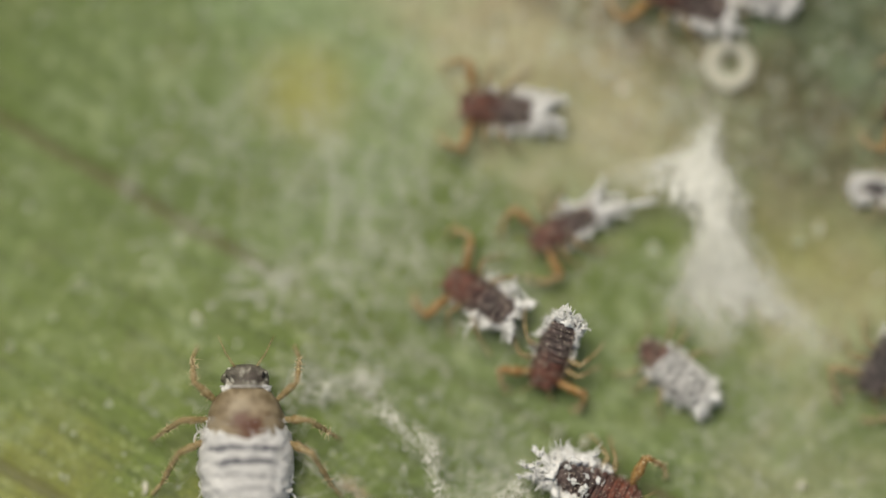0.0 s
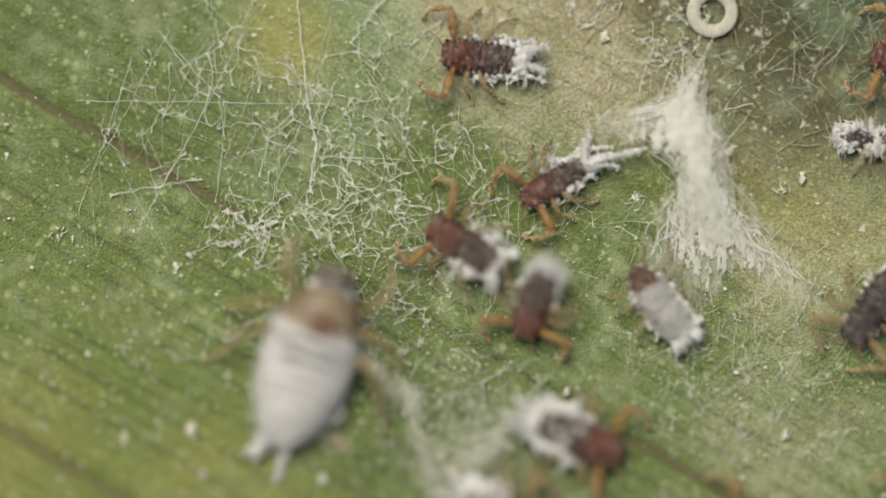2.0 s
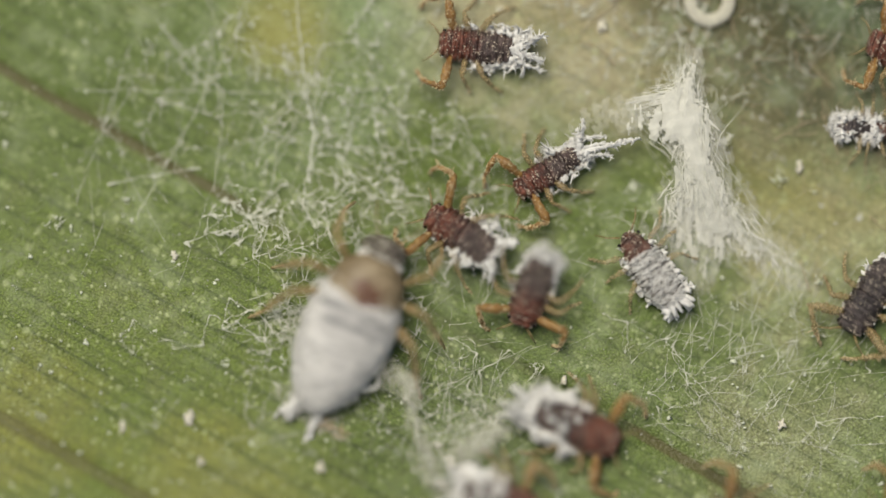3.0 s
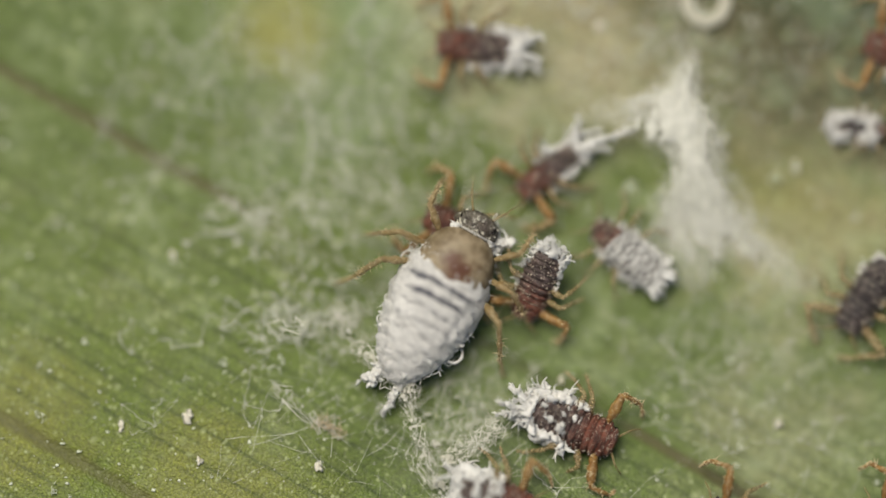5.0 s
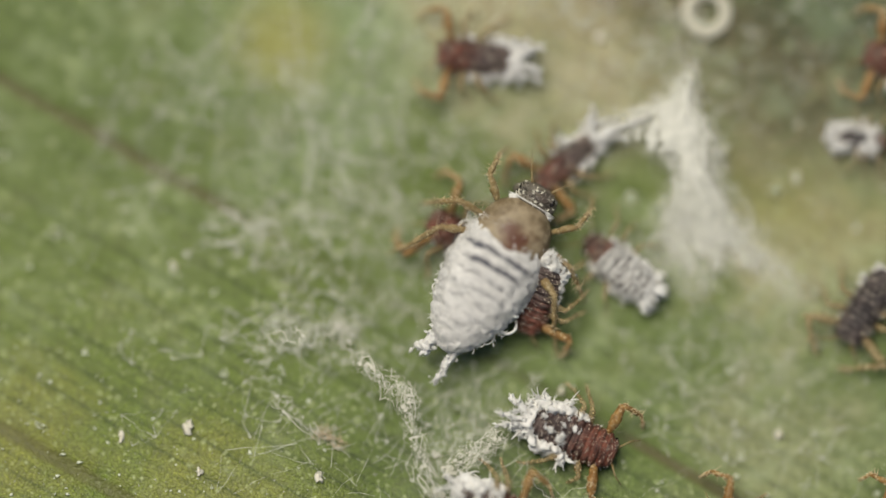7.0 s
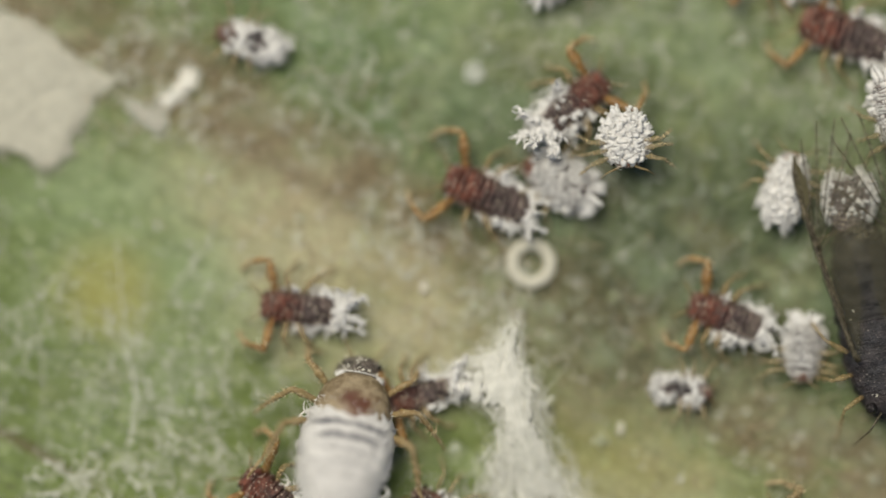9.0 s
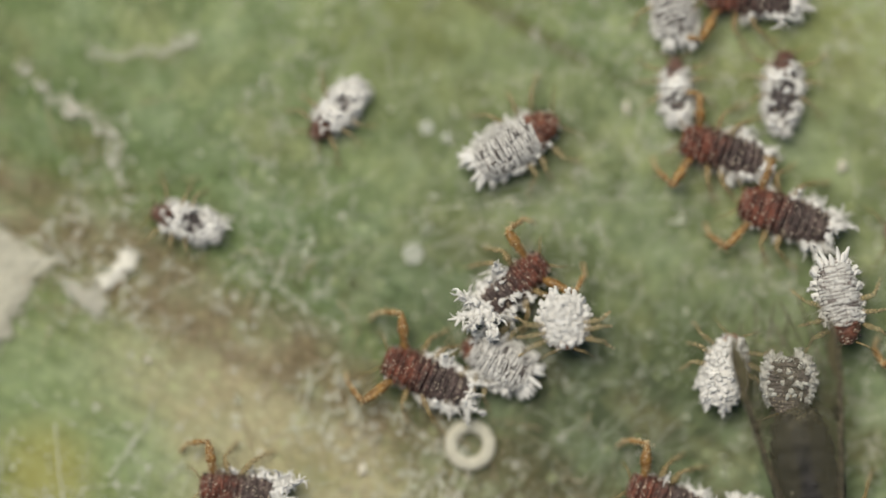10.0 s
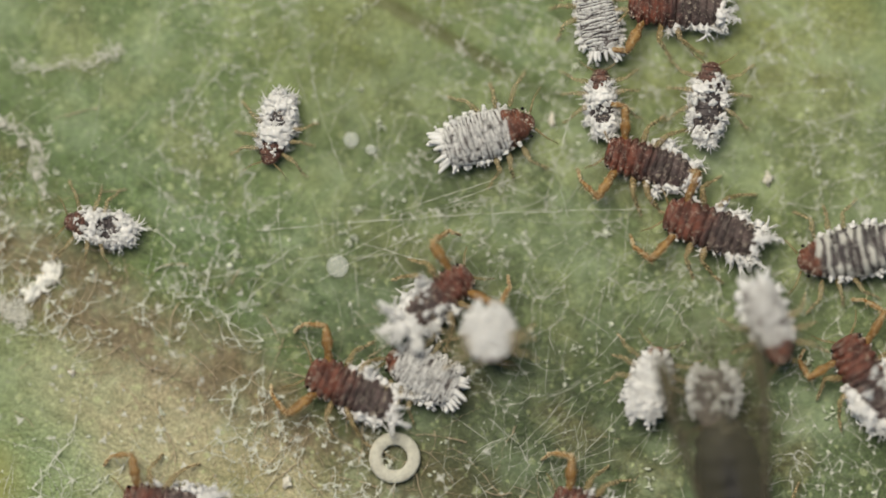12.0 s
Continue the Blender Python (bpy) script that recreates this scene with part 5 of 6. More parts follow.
def web(g, nodes, rng, reach, r, ties=(1, 2, 2, 3)):
    """Ties each node to some of its neighbours by a crooked strand that flares at both ends, and lays a torn film on the node."""
    for a in nodes:
        near = [b for b in sorted(nodes, key=lambda b: (b - a).length_squared)[1:8] if (b - a).length < reach]
        for b in rng.sample(near, min(len(near), rng.choice(ties))):
            n = max(6, int((b - a).length / 0.05))
            side = Vector((a.y - b.y, b.x - a.x, 0)).normalized()
            bow, wide, off, pts, rad = rng.gauss(0, 0.03), r * rng.choice((0.25, 0.35, 0.5, 0.8)), 0.0, [], []
            for i in range(n + 1):
                f = i / n
                off = 0.75 * off + rng.gauss(0, 0.011)
                pts.append(a.lerp(b, f) + side * (off * math.sin(math.pi * f) * 1.6 + bow * 4 * f * (1 - f)))
                rad.append(wide * (0.62 + 1.5 * abs(2 * f - 1) ** 4) * rng.uniform(0.7, 1.3))
            g.tape(pts, rad)
        film(g, a, rng.choice((0.7, 1.0, 1.4, 1.8, 2.6, 4.2)) * r, rng)


def film(g, c, size, rng):
    """A scrap of torn film with pointed corners."""
    n, b = rng.choice((5, 6, 7, 8)), len(g.v)
    t0 = rng.uniform(0, 6.28)
    for k in range(n):
        t = t0 + 6.28 * (k + rng.uniform(-0.25, 0.25)) / n
        q = size * (rng.uniform(0.9, 1.7) if k % 2 else rng.uniform(0.25, 0.7))
        g.v.append(c + Vector((q * math.cos(t), q * math.sin(t), rng.uniform(-0.002, 0.006))))
    g.v += [c + Vector((0, 0, 0.008)), c - Vector((0, 0, 0.010))]
    for k in range(n):
        g.f += [(b + k, b + (k + 1) % n, b + n), (b + (k + 1) % n, b + k, b + n + 1)]


def silk_net():
    """Node-and-strand net of wax silk over the middle of the leaf."""
    rng = random.Random(21)
    g = Geo()
    for cx, cy, sx, sy, n, reach, r in ((-1.3, 1.5, 0.95, 0.80, 105, 0.75, 0.0120), (-0.9, 0.5, 0.9, 0.45, 50, 0.6, 0.0115), (-3.9, 2.2, 1.2, 1.0, 62, 0.9, 0.0085), (-2.2, 2.6, 1.3, 0.8, 60, 0.8, 0.0095), (-3.25, 0.05, 0.30, 0.22, 30, 0.5, 0.0170), (-2.7, 0.15, 0.55, 0.40, 44, 0.5, 0.0100), (-2.1, -0.7, 0.55, 0.55, 34, 0.7, 0.0085), (-2.6, -1.0, 0.75, 0.55, 30, 0.8, 0.0085), (-1.3, -0.6, 0.5, 0.5, 22, 0.6, 0.0085),
                                         (-1.0, -1.4, 0.7, 0.5, 40, 0.5, 0.0085), (-2.2, -1.6, 0.55, 0.30, 60, 0.5, 0.0100), (0.6, 1.9, 0.8, 0.7, 40, 0.6, 0.0075), (1.0, -0.2, 0.9, 0.6, 46, 0.6, 0.0085), (-0.3, -0.7, 0.5, 0.5, 26, 0.5, 0.0085), (4.9, -2.2, 1.1, 0.9, 60, 0.7, 0.0070), (0.6, -3.2, 0.9, 0.7, 60, 0.6, 0.0085), (-3.9, -2.4, 1.2, 0.7, 24, 0.7, 0.0065)):
        nodes = [Vector((rng.gauss(cx, sx), rng.gauss(cy, sy), abs(rng.gauss(0.03, 0.04)) + 0.015)) for _ in range(n)]
        web(g, nodes, rng, reach, r)
    for _ in range(150):
        a = Vector((rng.gauss(-1.5, 1.1), rng.gauss(1.2, 1.1), rng.uniform(0.02, 0.12)))
        t = rng.uniform(0, 6.28)
        thread(g, a, a + Vector((math.cos(t), math.sin(t), 0)) * rng.uniform(0.4, 1.4), rng.uniform(0.0012, 0.0026), rng, 0.06, 10)
    for _ in range(60):
        a = Vector((rng.uniform(-5.8, 0.2), rng.uniform(0.2, 4.4), 0.05))
        d = Vector((rng.gauss(0.15, 0.45), -1, 0)) * rng.uniform(0.4, 1.5)
        thread(g, a, a + d, rng.uniform(0.0016, 0.0042), rng, 0.02, 12)
    for a, b, r in (((-2.35, 4.0), (-2.15, 2.2), 0.016), ((-2.15, 2.2), (-2.02, 1.55), 0.020), ((-2.02, 1.55), (-2.12, 0.8), 0.022), ((-5.95, 2.26), (-1.7, 2.20), 0.006), ((-3.2, 3.4), (-3.95, 1.9), 0.008), ((-3.95, 1.9), (-4.9, 0.2), 0.007),
                    ((-4.6, 3.4), (-4.15, 2.8), 0.011), ((-4.5, 3.3), (-3.6, 2.3), 0.008), ((0.2, 3.9), (-0.3, 2.9), 0.008), ((-2.1, 1.35), (-0.6, 1.3), 0.007), ((-1.7, 2.6), (-2.0, 1.7), 0.009)):
        row = [Vector((*a, 0.07)).lerp(Vector((*b, 0.07)), i / 16) + Vector((rng.gauss(0, 0.010), rng.gauss(0, 0.010), 0)) for i in range(17)]
        g.tape(row, [r * rng.uniform(0.4, 1.1) for _ in row])
        for k in range(5):
            film(g, row[rng.randrange(17)], r * rng.uniform(1.2, 3.0), rng)
    for _ in range(150):
        a = Vector((rng.gauss(-2.1, 0.5), rng.gauss(-1.5, 0.25), rng.uniform(0.01, 0.12)))
        strand(g, a, Vector((rng.uniform(-1, 1), rng.uniform(-0.5, 0.5), 0.1)), rng.uniform(0.1, 0.40), rng.uniform(0.004, 0.009), rng, 4.0, 4, 8, 0.4)
    whole("silk_net", g, SILK, "tangled net of fine white wax silk strands", "silk", "stuff", smooth=False)


def silk_threads():
    """Long straight threads and short scribbles over the rest of the leaf."""
    rng = random.Random(22)
    g = Geo()
    for cx, cy, w, h, n, lo, hi in ((5.3, -2.3, 1.8, 1.5, 260, 0.3, 1.1), (7.6, 5.8, 2.2, 1.6, 120, 0.2, 1.2), (4.0, 8.0, 3.0, 2.0, 110, 0.3, 1.8), (9.5, 8.2, 2.5, 2.2, 110, 0.3, 1.5),
                                    (0.2, -3.3, 1.0, 1.2, 300, 0.2, 0.9), (-1.8, -2.8, 1.6, 1.2, 90, 0.3, 1.4), (1.8, 2.2, 1.4, 1.2, 130, 0.3, 1.2), (1.6, 0.2, 1.4, 1.2, 120, 0.3, 0.9), (0, 9.6, 2.5, 1.4, 70, 0.3, 1.6), (6.5, 3.2, 2.0, 1.2, 150, 0.3, 1.2)):
        for _ in range(int(n * (0.7 if cy < 4.5 else 0.45))):
            a = Vector((rng.gauss(cx, w * 0.6), rng.gauss(cy, h * 0.6), rng.uniform(0.0, 0.10)))
            t = rng.choice((rng.uniform(0, 6.28), rng.gauss(1.3, 0.4), rng.gauss(0.5, 0.3)))
            d = Vector((math.cos(t), math.sin(t), 0)) * rng.uniform(lo, hi)
            thread(g, a, a + d, rng.uniform(0.0014, 0.0044), rng, 0.06, 7, 0.02)
    for a, b in (((2.2, 7.4, 0.1), (8.6, 7.75, 0.2)), ((3.4, 6.9, 0.1), (6.5, 8.3, 0.2)), ((6.0, 8.2, 0.2), (3.2, 7.2, 0.05)), ((3.2, 6.6, 0.06), (5.0, 7.4, 0.1)), ((7.3, 9.3, 0.3), (6.9, 7.9, 0.05)), ((7.2, 9.2, 0.2), (8.3, 9.6, 0.2)),
                 ((4.5, 3.4, 0.1), (4.1, 2.6, 0.1)), ((3.9, 3.2, 0.1), (3.6, 2.4, 0.1)), ((3.9, 7.2, 0.08), (5.0, 6.9, 0.2)), ((-5.0, 3.0, 0.05), (-5.9, 0.4, 0.03)), ((-4.4, 3.4, 0.05), (-5.6, 1.2, 0.03)), ((-3.75, 4.2, 0.05), (-3.5, 1.6, 0.1)), ((-3.5, 2.2, 0.1), (-3.65, 0.6, 0.05))):
        thread(g, a, b, 0.0050, rng, 0.02, 14)
    knots = []
    while len(knots) < 1500:
        p = Vector((rng.uniform(0.5, 13.0), rng.uniform(1.0, 12.0), rng.uniform(0.005, 0.05)))
        if p.y + 0.35 * p.x > 6.6 and noise.noise(Vector((p.x * 0.45, p.y * 0.45, 5))) > rng.uniform(-0.45, 0.45):
            knots.append(p)
    web(g, knots, rng, 0.7, 0.0074)
    matted = []
    while len(matted) < 330:
        u, v = rng.uniform(-6, 6), rng.gauss(5.1, 0.75)
        p = Vector((u * math.cos(LEAF_TURN) - v * math.sin(LEAF_TURN), u * math.sin(LEAF_TURN) + v * math.cos(LEAF_TURN), rng.uniform(0.02, 0.08)))
        if -3.5 < p.x < 4.5 and noise.noise(Vector((p.x * 0.7, p.y * 0.7, 3))) > rng.uniform(-0.4, 0.5):
            matted.append(p)
    web(g, matted, rng, 0.7, 0.0105)
    for a, b, r in (((5.79, 3.35), (5.72, 2.44), 0.006), ((4.37, 3.19), (4.24, 2.68), 0.005), ((4.21, 2.49), (4.91, 2.55), 0.004), ((4.53, 1.90), (4.91, 2.49), 0.006), ((4.6, 2.1), (5.1, 2.2), 0.008), ((3.5, 3.2), (3.2, 2.2), 0.006)):
        thread(g, (*a, 0.12), (*b, 0.12), r, rng, 0.03, 10)
    for _ in range(240):
        a = Vector((rng.uniform(1.5, 12.5), rng.uniform(4.5, 11.5), rng.uniform(0.01, 0.06)))
        t = rng.choice((rng.uniform(0, 6.28), rng.gauss(0.6, 0.35)))
        thread(g, a, a + Vector((math.cos(t), math.sin(t), 0)) * rng.uniform(0.3, 1.4), rng.uniform(0.0015, 0.0046), rng, 0.08, 9)
    whole("silk_threads", g, SILK, "long loose white silk threads across the leaf", "silk", "stuff", smooth=False)


def sheet(g, x, y, outline, seed, step, high, holes=0.0, lift=None):
    """A thin uneven sheet with a ragged rim, laid into g; holes thins it out."""
    pts = [Vector((p[0], p[1])) for p in outline]
    lo = [min(p[k] for p in pts) - 0.2 for k in (0, 1)]
    cols, rows = [int((max(p[k] for p in pts) + 0.2 - lo[k]) / step) for k in (0, 1)]
    known, index, kept = {}, {}, set()

    def depth(i, k):
        if (i, k) in known:
            return known[(i, k)]
        q, near, inside = Vector((lo[0] + i * step, lo[1] + k * step)), 9.0, False
        for n, a in enumerate(pts):
            b = pts[n - 1]
            e = b - a
            t = min(1, max(0, (q - a).dot(e) / e.length_squared))
            near = min(near, (q - a - e * t).length)
            if (a.y > q.y) != (b.y > q.y) and q.x < (b.x - a.x) * (q.y - a.y) / (b.y - a.y) + a.x:
                inside = not inside
        known[(i, k)] = near if inside else -near
        return known[(i, k)]

    def vert(i, k, side):
        if (i, k, side) not in index:
            q = Vector((lo[0] + i * step, lo[1] + k * step))
            p = Vector((q.x, q.y, seed))
            d = min(1.0, max(0.0, depth(i, k) * 0.3 / high))
            z = 0.02 + high * d + 0.7 * high * d * noise.noise(p * 2.5) + (0.1 if lift else 0.5) * high * noise.noise(p * 9)
            z = max(0.015, z) + (lift(q) if lift else 0)
            index[(i, k, side)] = len(g.v)
            g.v.append(Vector((q.x - x, q.y - y, z if side else (z - 0.02 if lift else -0.05))))
        return index[(i, k, side)]

    for i in range(cols):
        for k in range(rows):
            p = Vector((lo[0] + (i + 0.5) * step, lo[1] + (k + 0.5) * step, seed))
            ragged = 0.35 if lift else 1.0
            f = depth(i, k) + ragged * (0.12 * noise.noise(p * 3) + 0.08 * noise.noise(p * 9) + 0.05 * noise.noise(p * 20))
            gap = holes(p) if callable(holes) else holes
            if f > 0 and (not gap or noise.noise(Vector((p.x * 9, p.y * 2.6, seed))) + 0.6 * noise.noise(Vector((p.x * 20, p.y * 7, seed))) + 2.2 * min(f, 0.3) > gap):
                kept.add((i, k))
    for i, k in sorted(kept):
        g.f.append((vert(i, k, 1), vert(i + 1, k, 1), vert(i + 1, k + 1, 1), vert(i, k + 1, 1)))
        for (di, dk), (a, b) in (((0, -1), ((i, k), (i + 1, k))), ((1, 0), ((i + 1, k), (i + 1, k + 1))), ((0, 1), ((i + 1, k + 1), (i, k + 1))), ((-1, 0), ((i, k + 1), (i, k)))):
            if (i + di, k + dk) not in kept:
                g.f.append((vert(*a, 1), vert(*a, 0), vert(*b, 0), vert(*b, 1)))
    return pts


def wool_sheet(x, y, outline, seed, name="wool_pad", label="large matted cream wool pad on the withered streak", material=None, step=0.05, high=0.06, frays=240):
    g, rng = Geo(), random.Random(seed)
    pts = sheet(g, x, y, outline, seed, step, high)
    for i in range(frays):
        k = rng.randrange(len(pts))
        p = pts[k].lerp(pts[k - 1], rng.random())
        strand(g, Vector((p.x - x + rng.gauss(0, 0.08), p.y - y + rng.gauss(0, 0.08), 0.04)), Vector((rng.gauss(0, 1), rng.gauss(0, 1), 0.1)), rng.uniform(0.05, 0.3), rng.uniform(0.003, 0.010), rng, 2.5, 4, 6, 0.5)
    return whole(name, g, material or WOOL, label, "wax wool", "stuff", at=(x, y))


def silk_fan():
    """The thick fan of silk: gathered at the waist, spread over the leaf below."""
    rng = random.Random(23)
    ob = thing("silk_fan", "dense cream fan of silk strands fastened to the leaf", "silk", 4.13, 1.03, 0, 0)
    g = Geo()
    for i in range(270):
        f = rng.random()
        up = rng.random()
        if up < 0.66:
            top = Vector((rng.gauss(-0.14, 0.13), 1.60 + rng.gauss(0, 0.16), rng.uniform(0.05, 0.4)))
        elif up < 0.96:
            top = Vector((-1.05 + rng.gauss(0, 0.20), 0.95 + rng.gauss(0, 0.12), rng.uniform(0.03, 0.25)))
        else:
            top = Vector((rng.uniform(0.3, 1.3), rng.uniform(0.9, 1.5), rng.uniform(0.03, 0.2)))
        waist = Vector((0.02 + rng.gauss(0, 0.13) + 0.1 * f, rng.gauss(0.1, 0.35), rng.uniform(0.1, 0.45)))
        f2 = f ** 0.8
        foot = Vector((-0.60 + 2.35 * f2 + rng.gauss(0, 0.10), -1.25 - 0.70 * f2 + rng.gauss(0, 0.26), 0.02))
        if rng.random() < 0.62:
            foot = Vector((-0.55, -1.2, 0.02)).lerp(Vector((1.0, -0.8, 0.02)), rng.random()) + Vector((rng.gauss(0, 0.10), rng.gauss(0, 0.28), 0))
        pts, t0, t1 = [], rng.choice((0, 0, 0.2, 0.4)), rng.choice((1, 1, 0.8, 0.6))
        ph, amp = rng.uniform(0, 6), rng.uniform(0.02, 0.12)
        for k in range(11):
            t = t0 + (t1 - t0) * k / 10
            p = (1 - t) ** 2 * top + 2 * t * (1 - t) * (waist * 2 - (top + foot) * 0.5) + t * t * foot
            p += Vector((amp * math.sin(9 * t + ph), amp * math.cos(7 * t + ph), 0))
            p.z = max(p.z, 0.015)
            pts.append(p)
        wd = rng.choice((0.0014, 0.0020, 0.0030, 0.0055))
        g.tape(pts, [wd * rng.uniform(0.6, 1.3) * (1.3 - 0.9 * abs(k / 10 - 0.45)) for k in range(11)])
    knots = []
    while len(knots) < 260:
        t = rng.random()
        if t < 0.5:
            f = rng.random()
            knots.append(Vector((-0.14, 1.55, 0)).lerp(Vector((0.12, -0.2, 0)), f) + Vector((rng.gauss(0, 0.13 - 0.06 * math.sin(3.14 * f)), rng.gauss(0, 0.1), rng.uniform(0.2, 0.4))))
        elif t < 0.86:
            f = rng.random()
            y = -0.15 - 0.95 * f
            knots.append(Vector((rng.uniform(-0.18 - 0.40 * f, 0.30 + 0.75 * f), y + rng.gauss(0, 0.12), 0.34 - 0.26 * f)))
        elif t < 0.94:
            f = rng.random()
            knots.append(Vector((0.55, -0.55, 0.2)).lerp(Vector((1.45, -1.6, 0.04)), f) + Vector((rng.gauss(0, 0.12), rng.gauss(0, 0.12), 0)))
        else:
            f = rng.random()
            knots.append(Vector((0.2, 0.1, 0.3)).lerp(Vector((0.62, 0.55, 0.2)), f) + Vector((rng.gauss(0, 0.05), rng.gauss(0, 0.05), 0)))
    for a in knots:
        near = sorted(knots, key=lambda b: (b - a).length_squared)[1:8]
        for b in rng.sample(near, rng.choice((2, 3, 4))):
            thread(g, a, b, rng.uniform(0.003, 0.010), rng, 0.10, 4)
        for _ in range(3):
            t = rng.uniform(0, 6.28)
            d = Vector((math.cos(t), math.sin(t), 0)) * rng.uniform(0.04, 0.12)
            g.tape([a - d * 0.3, a, a + d * 0.5, a + d], [0.003, rng.uniform(0.008, 0.024), 0.009, 0.002])
    tagged(part("web", g, SILKCREAM, ob, smooth=False), kind="stuff")
    p = Geo()
    for i in range(170):
        t = rng.random() ** 0.8
        if t < 0.62:
            c = Vector((-0.12, 1.58, 0.40)).lerp(Vector((0.10, -0.15, 0.36)), t / 0.62)
            wide, lean = 0.13 - 0.05 * math.sin(math.pi * t / 0.62), 0.12
        elif rng.random() < 0.45:
            c = Vector((0.05, -0.1, 0.36)).lerp(Vector((-0.42, -0.95, 0.10)), (t - 0.62) / 0.38)
            wide, lean = 0.13, -0.5
        else:
            c = Vector((0.15, -0.1, 0.36)).lerp(Vector((1.35, -1.55, 0.06)), ((t - 0.62) / 0.38) ** 1.2)
            wide, lean = 0.17, 0.75
        c += Vector((rng.gauss(0, wide), rng.gauss(0, 0.10), rng.uniform(-0.05, 0.06)))
        d = Vector((lean + rng.gauss(0, 0.30), -1, rng.gauss(0, 0.08))).normalized()
        n, q, bend = 7, [c], rng.gauss(0, 0.16)
        for k in range(n):
            d = (d + Vector((bend, 0, 0)) * 0.5 + Vector((rng.gauss(0, 0.22), 0, 0))).normalized()
            q.append(q[-1] + d * rng.uniform(0.03, 0.085))
        wd = rng.uniform(0.003, 0.015)
        p.tape(q, [wd * math.sin(math.pi * (k + 0.7) / (n + 1.4)) * rng.uniform(0.5, 1.4) for k in range(n + 1)])
    for i in range(120):
        t = rng.random() ** 0.6
        c = Vector((-1.12, 0.92, 0.26)).lerp(Vector((-0.12, 0.9, 0.40)), t) + Vector((0, rng.gauss(0, 0.09) + 0.18 * math.sin(math.pi * t), 0))
        q = [c + Vector((0.07 * k, 0.02 * k * (1 - t) + rng.gauss(0, 0.01), 0)) for k in range(6)]
        wd = rng.uniform(0.004, 0.014)
        p.tape(q, [wd * math.sin(math.pi * (k + 0.7) / 6.4) for k in range(6)])
    tent = [(290, 55), (350, 55), (348, 160), (400, 215), (395, 300), (420, 390), (445, 450), (480, 510), (530, 590), (572, 660), (650, 750), (695, 850), (600, 800), (520, 745),
            (475, 690), (440, 690), (405, 780), (360, 820), (300, 745), (215, 650), (265, 480), (285, 400), (270, 340), (200, 300), (60, 320), (90, 255), (160, 205), (230, 190), (245, 145), (285, 130)]
    spine = ((55, 320), (300, 338), (500, 372), (760, 450), (900, 500))
    for shrink, seed, gap, up in ((1.0, 61.3, 0.50, 0.0), (0.86, 62.7, 0.36, 0.02), (0.70, 63.1, 0.24, 0.04), (0.52, 65.2, 0.10, 0.06), (0.36, 67.8, 0.0, 0.08)):
        rim = []
        for qx, qy in tent:
            k = max(i for i in range(4) if i == 0 or spine[i][0] <= qy)
            mid = spine[k][1] + (spine[k + 1][1] - spine[k][1]) * (qy - spine[k][0]) / (spine[k + 1][0] - spine[k][0])
            rim.append((2.368 + 0.005286 * (mid + (qx - mid) * shrink) - 4.13, 3.154 - 0.005286 * (qy - (1 - shrink) * 0.35 * (qy - 430)) - 1.03))
        sheet(p, 0, 0, rim, seed, 0.024, 0.035, lambda q: gap + 0.42 * max(0.0, -0.25 - q.y) + 0.6 * max(0.0, -0.35 - q.x), lambda q: up + 0.03 + 0.30 * min(1.0, max(0.0, (q.y + 1.1) / 1.1)))
    haze = Geo()
    for grow, seed, gap in ((1.22, 71.3, 0.10), (1.5, 72.9, 0.22)):
        rim = []
        for qx, qy in tent:
            k = max(i for i in range(4) if i == 0 or spine[i][0] <= qy)
            mid = spine[k][1] + (spine[k + 1][1] - spine[k][1]) * (qy - spine[k][0]) / (spine[k + 1][0] - spine[k][0])
            rim.append((2.368 + 0.005286 * (mid + 12 + (qx - mid) * grow) - 4.13, 3.154 - 0.005286 * (qy + (grow - 1) * 0.12 * (qy - 430)) - 1.03))
        sheet(haze, 0, 0, rim, seed, 0.030, 0.035, lambda q: gap + 0.15 * max(0.0, -0.6 - q.y), lambda q: 0.01 + 0.22 * min(1.0, max(0.0, (q.y + 1.1) / 1.1)))
    tagged(part("veil", haze, HAZE, ob, "thin haze of silk round the fan", smooth=False), kind="stuff")
    tagged(part("felt", p, GAUZE, ob, "matted core of the fan", smooth=False), kind="stuff")


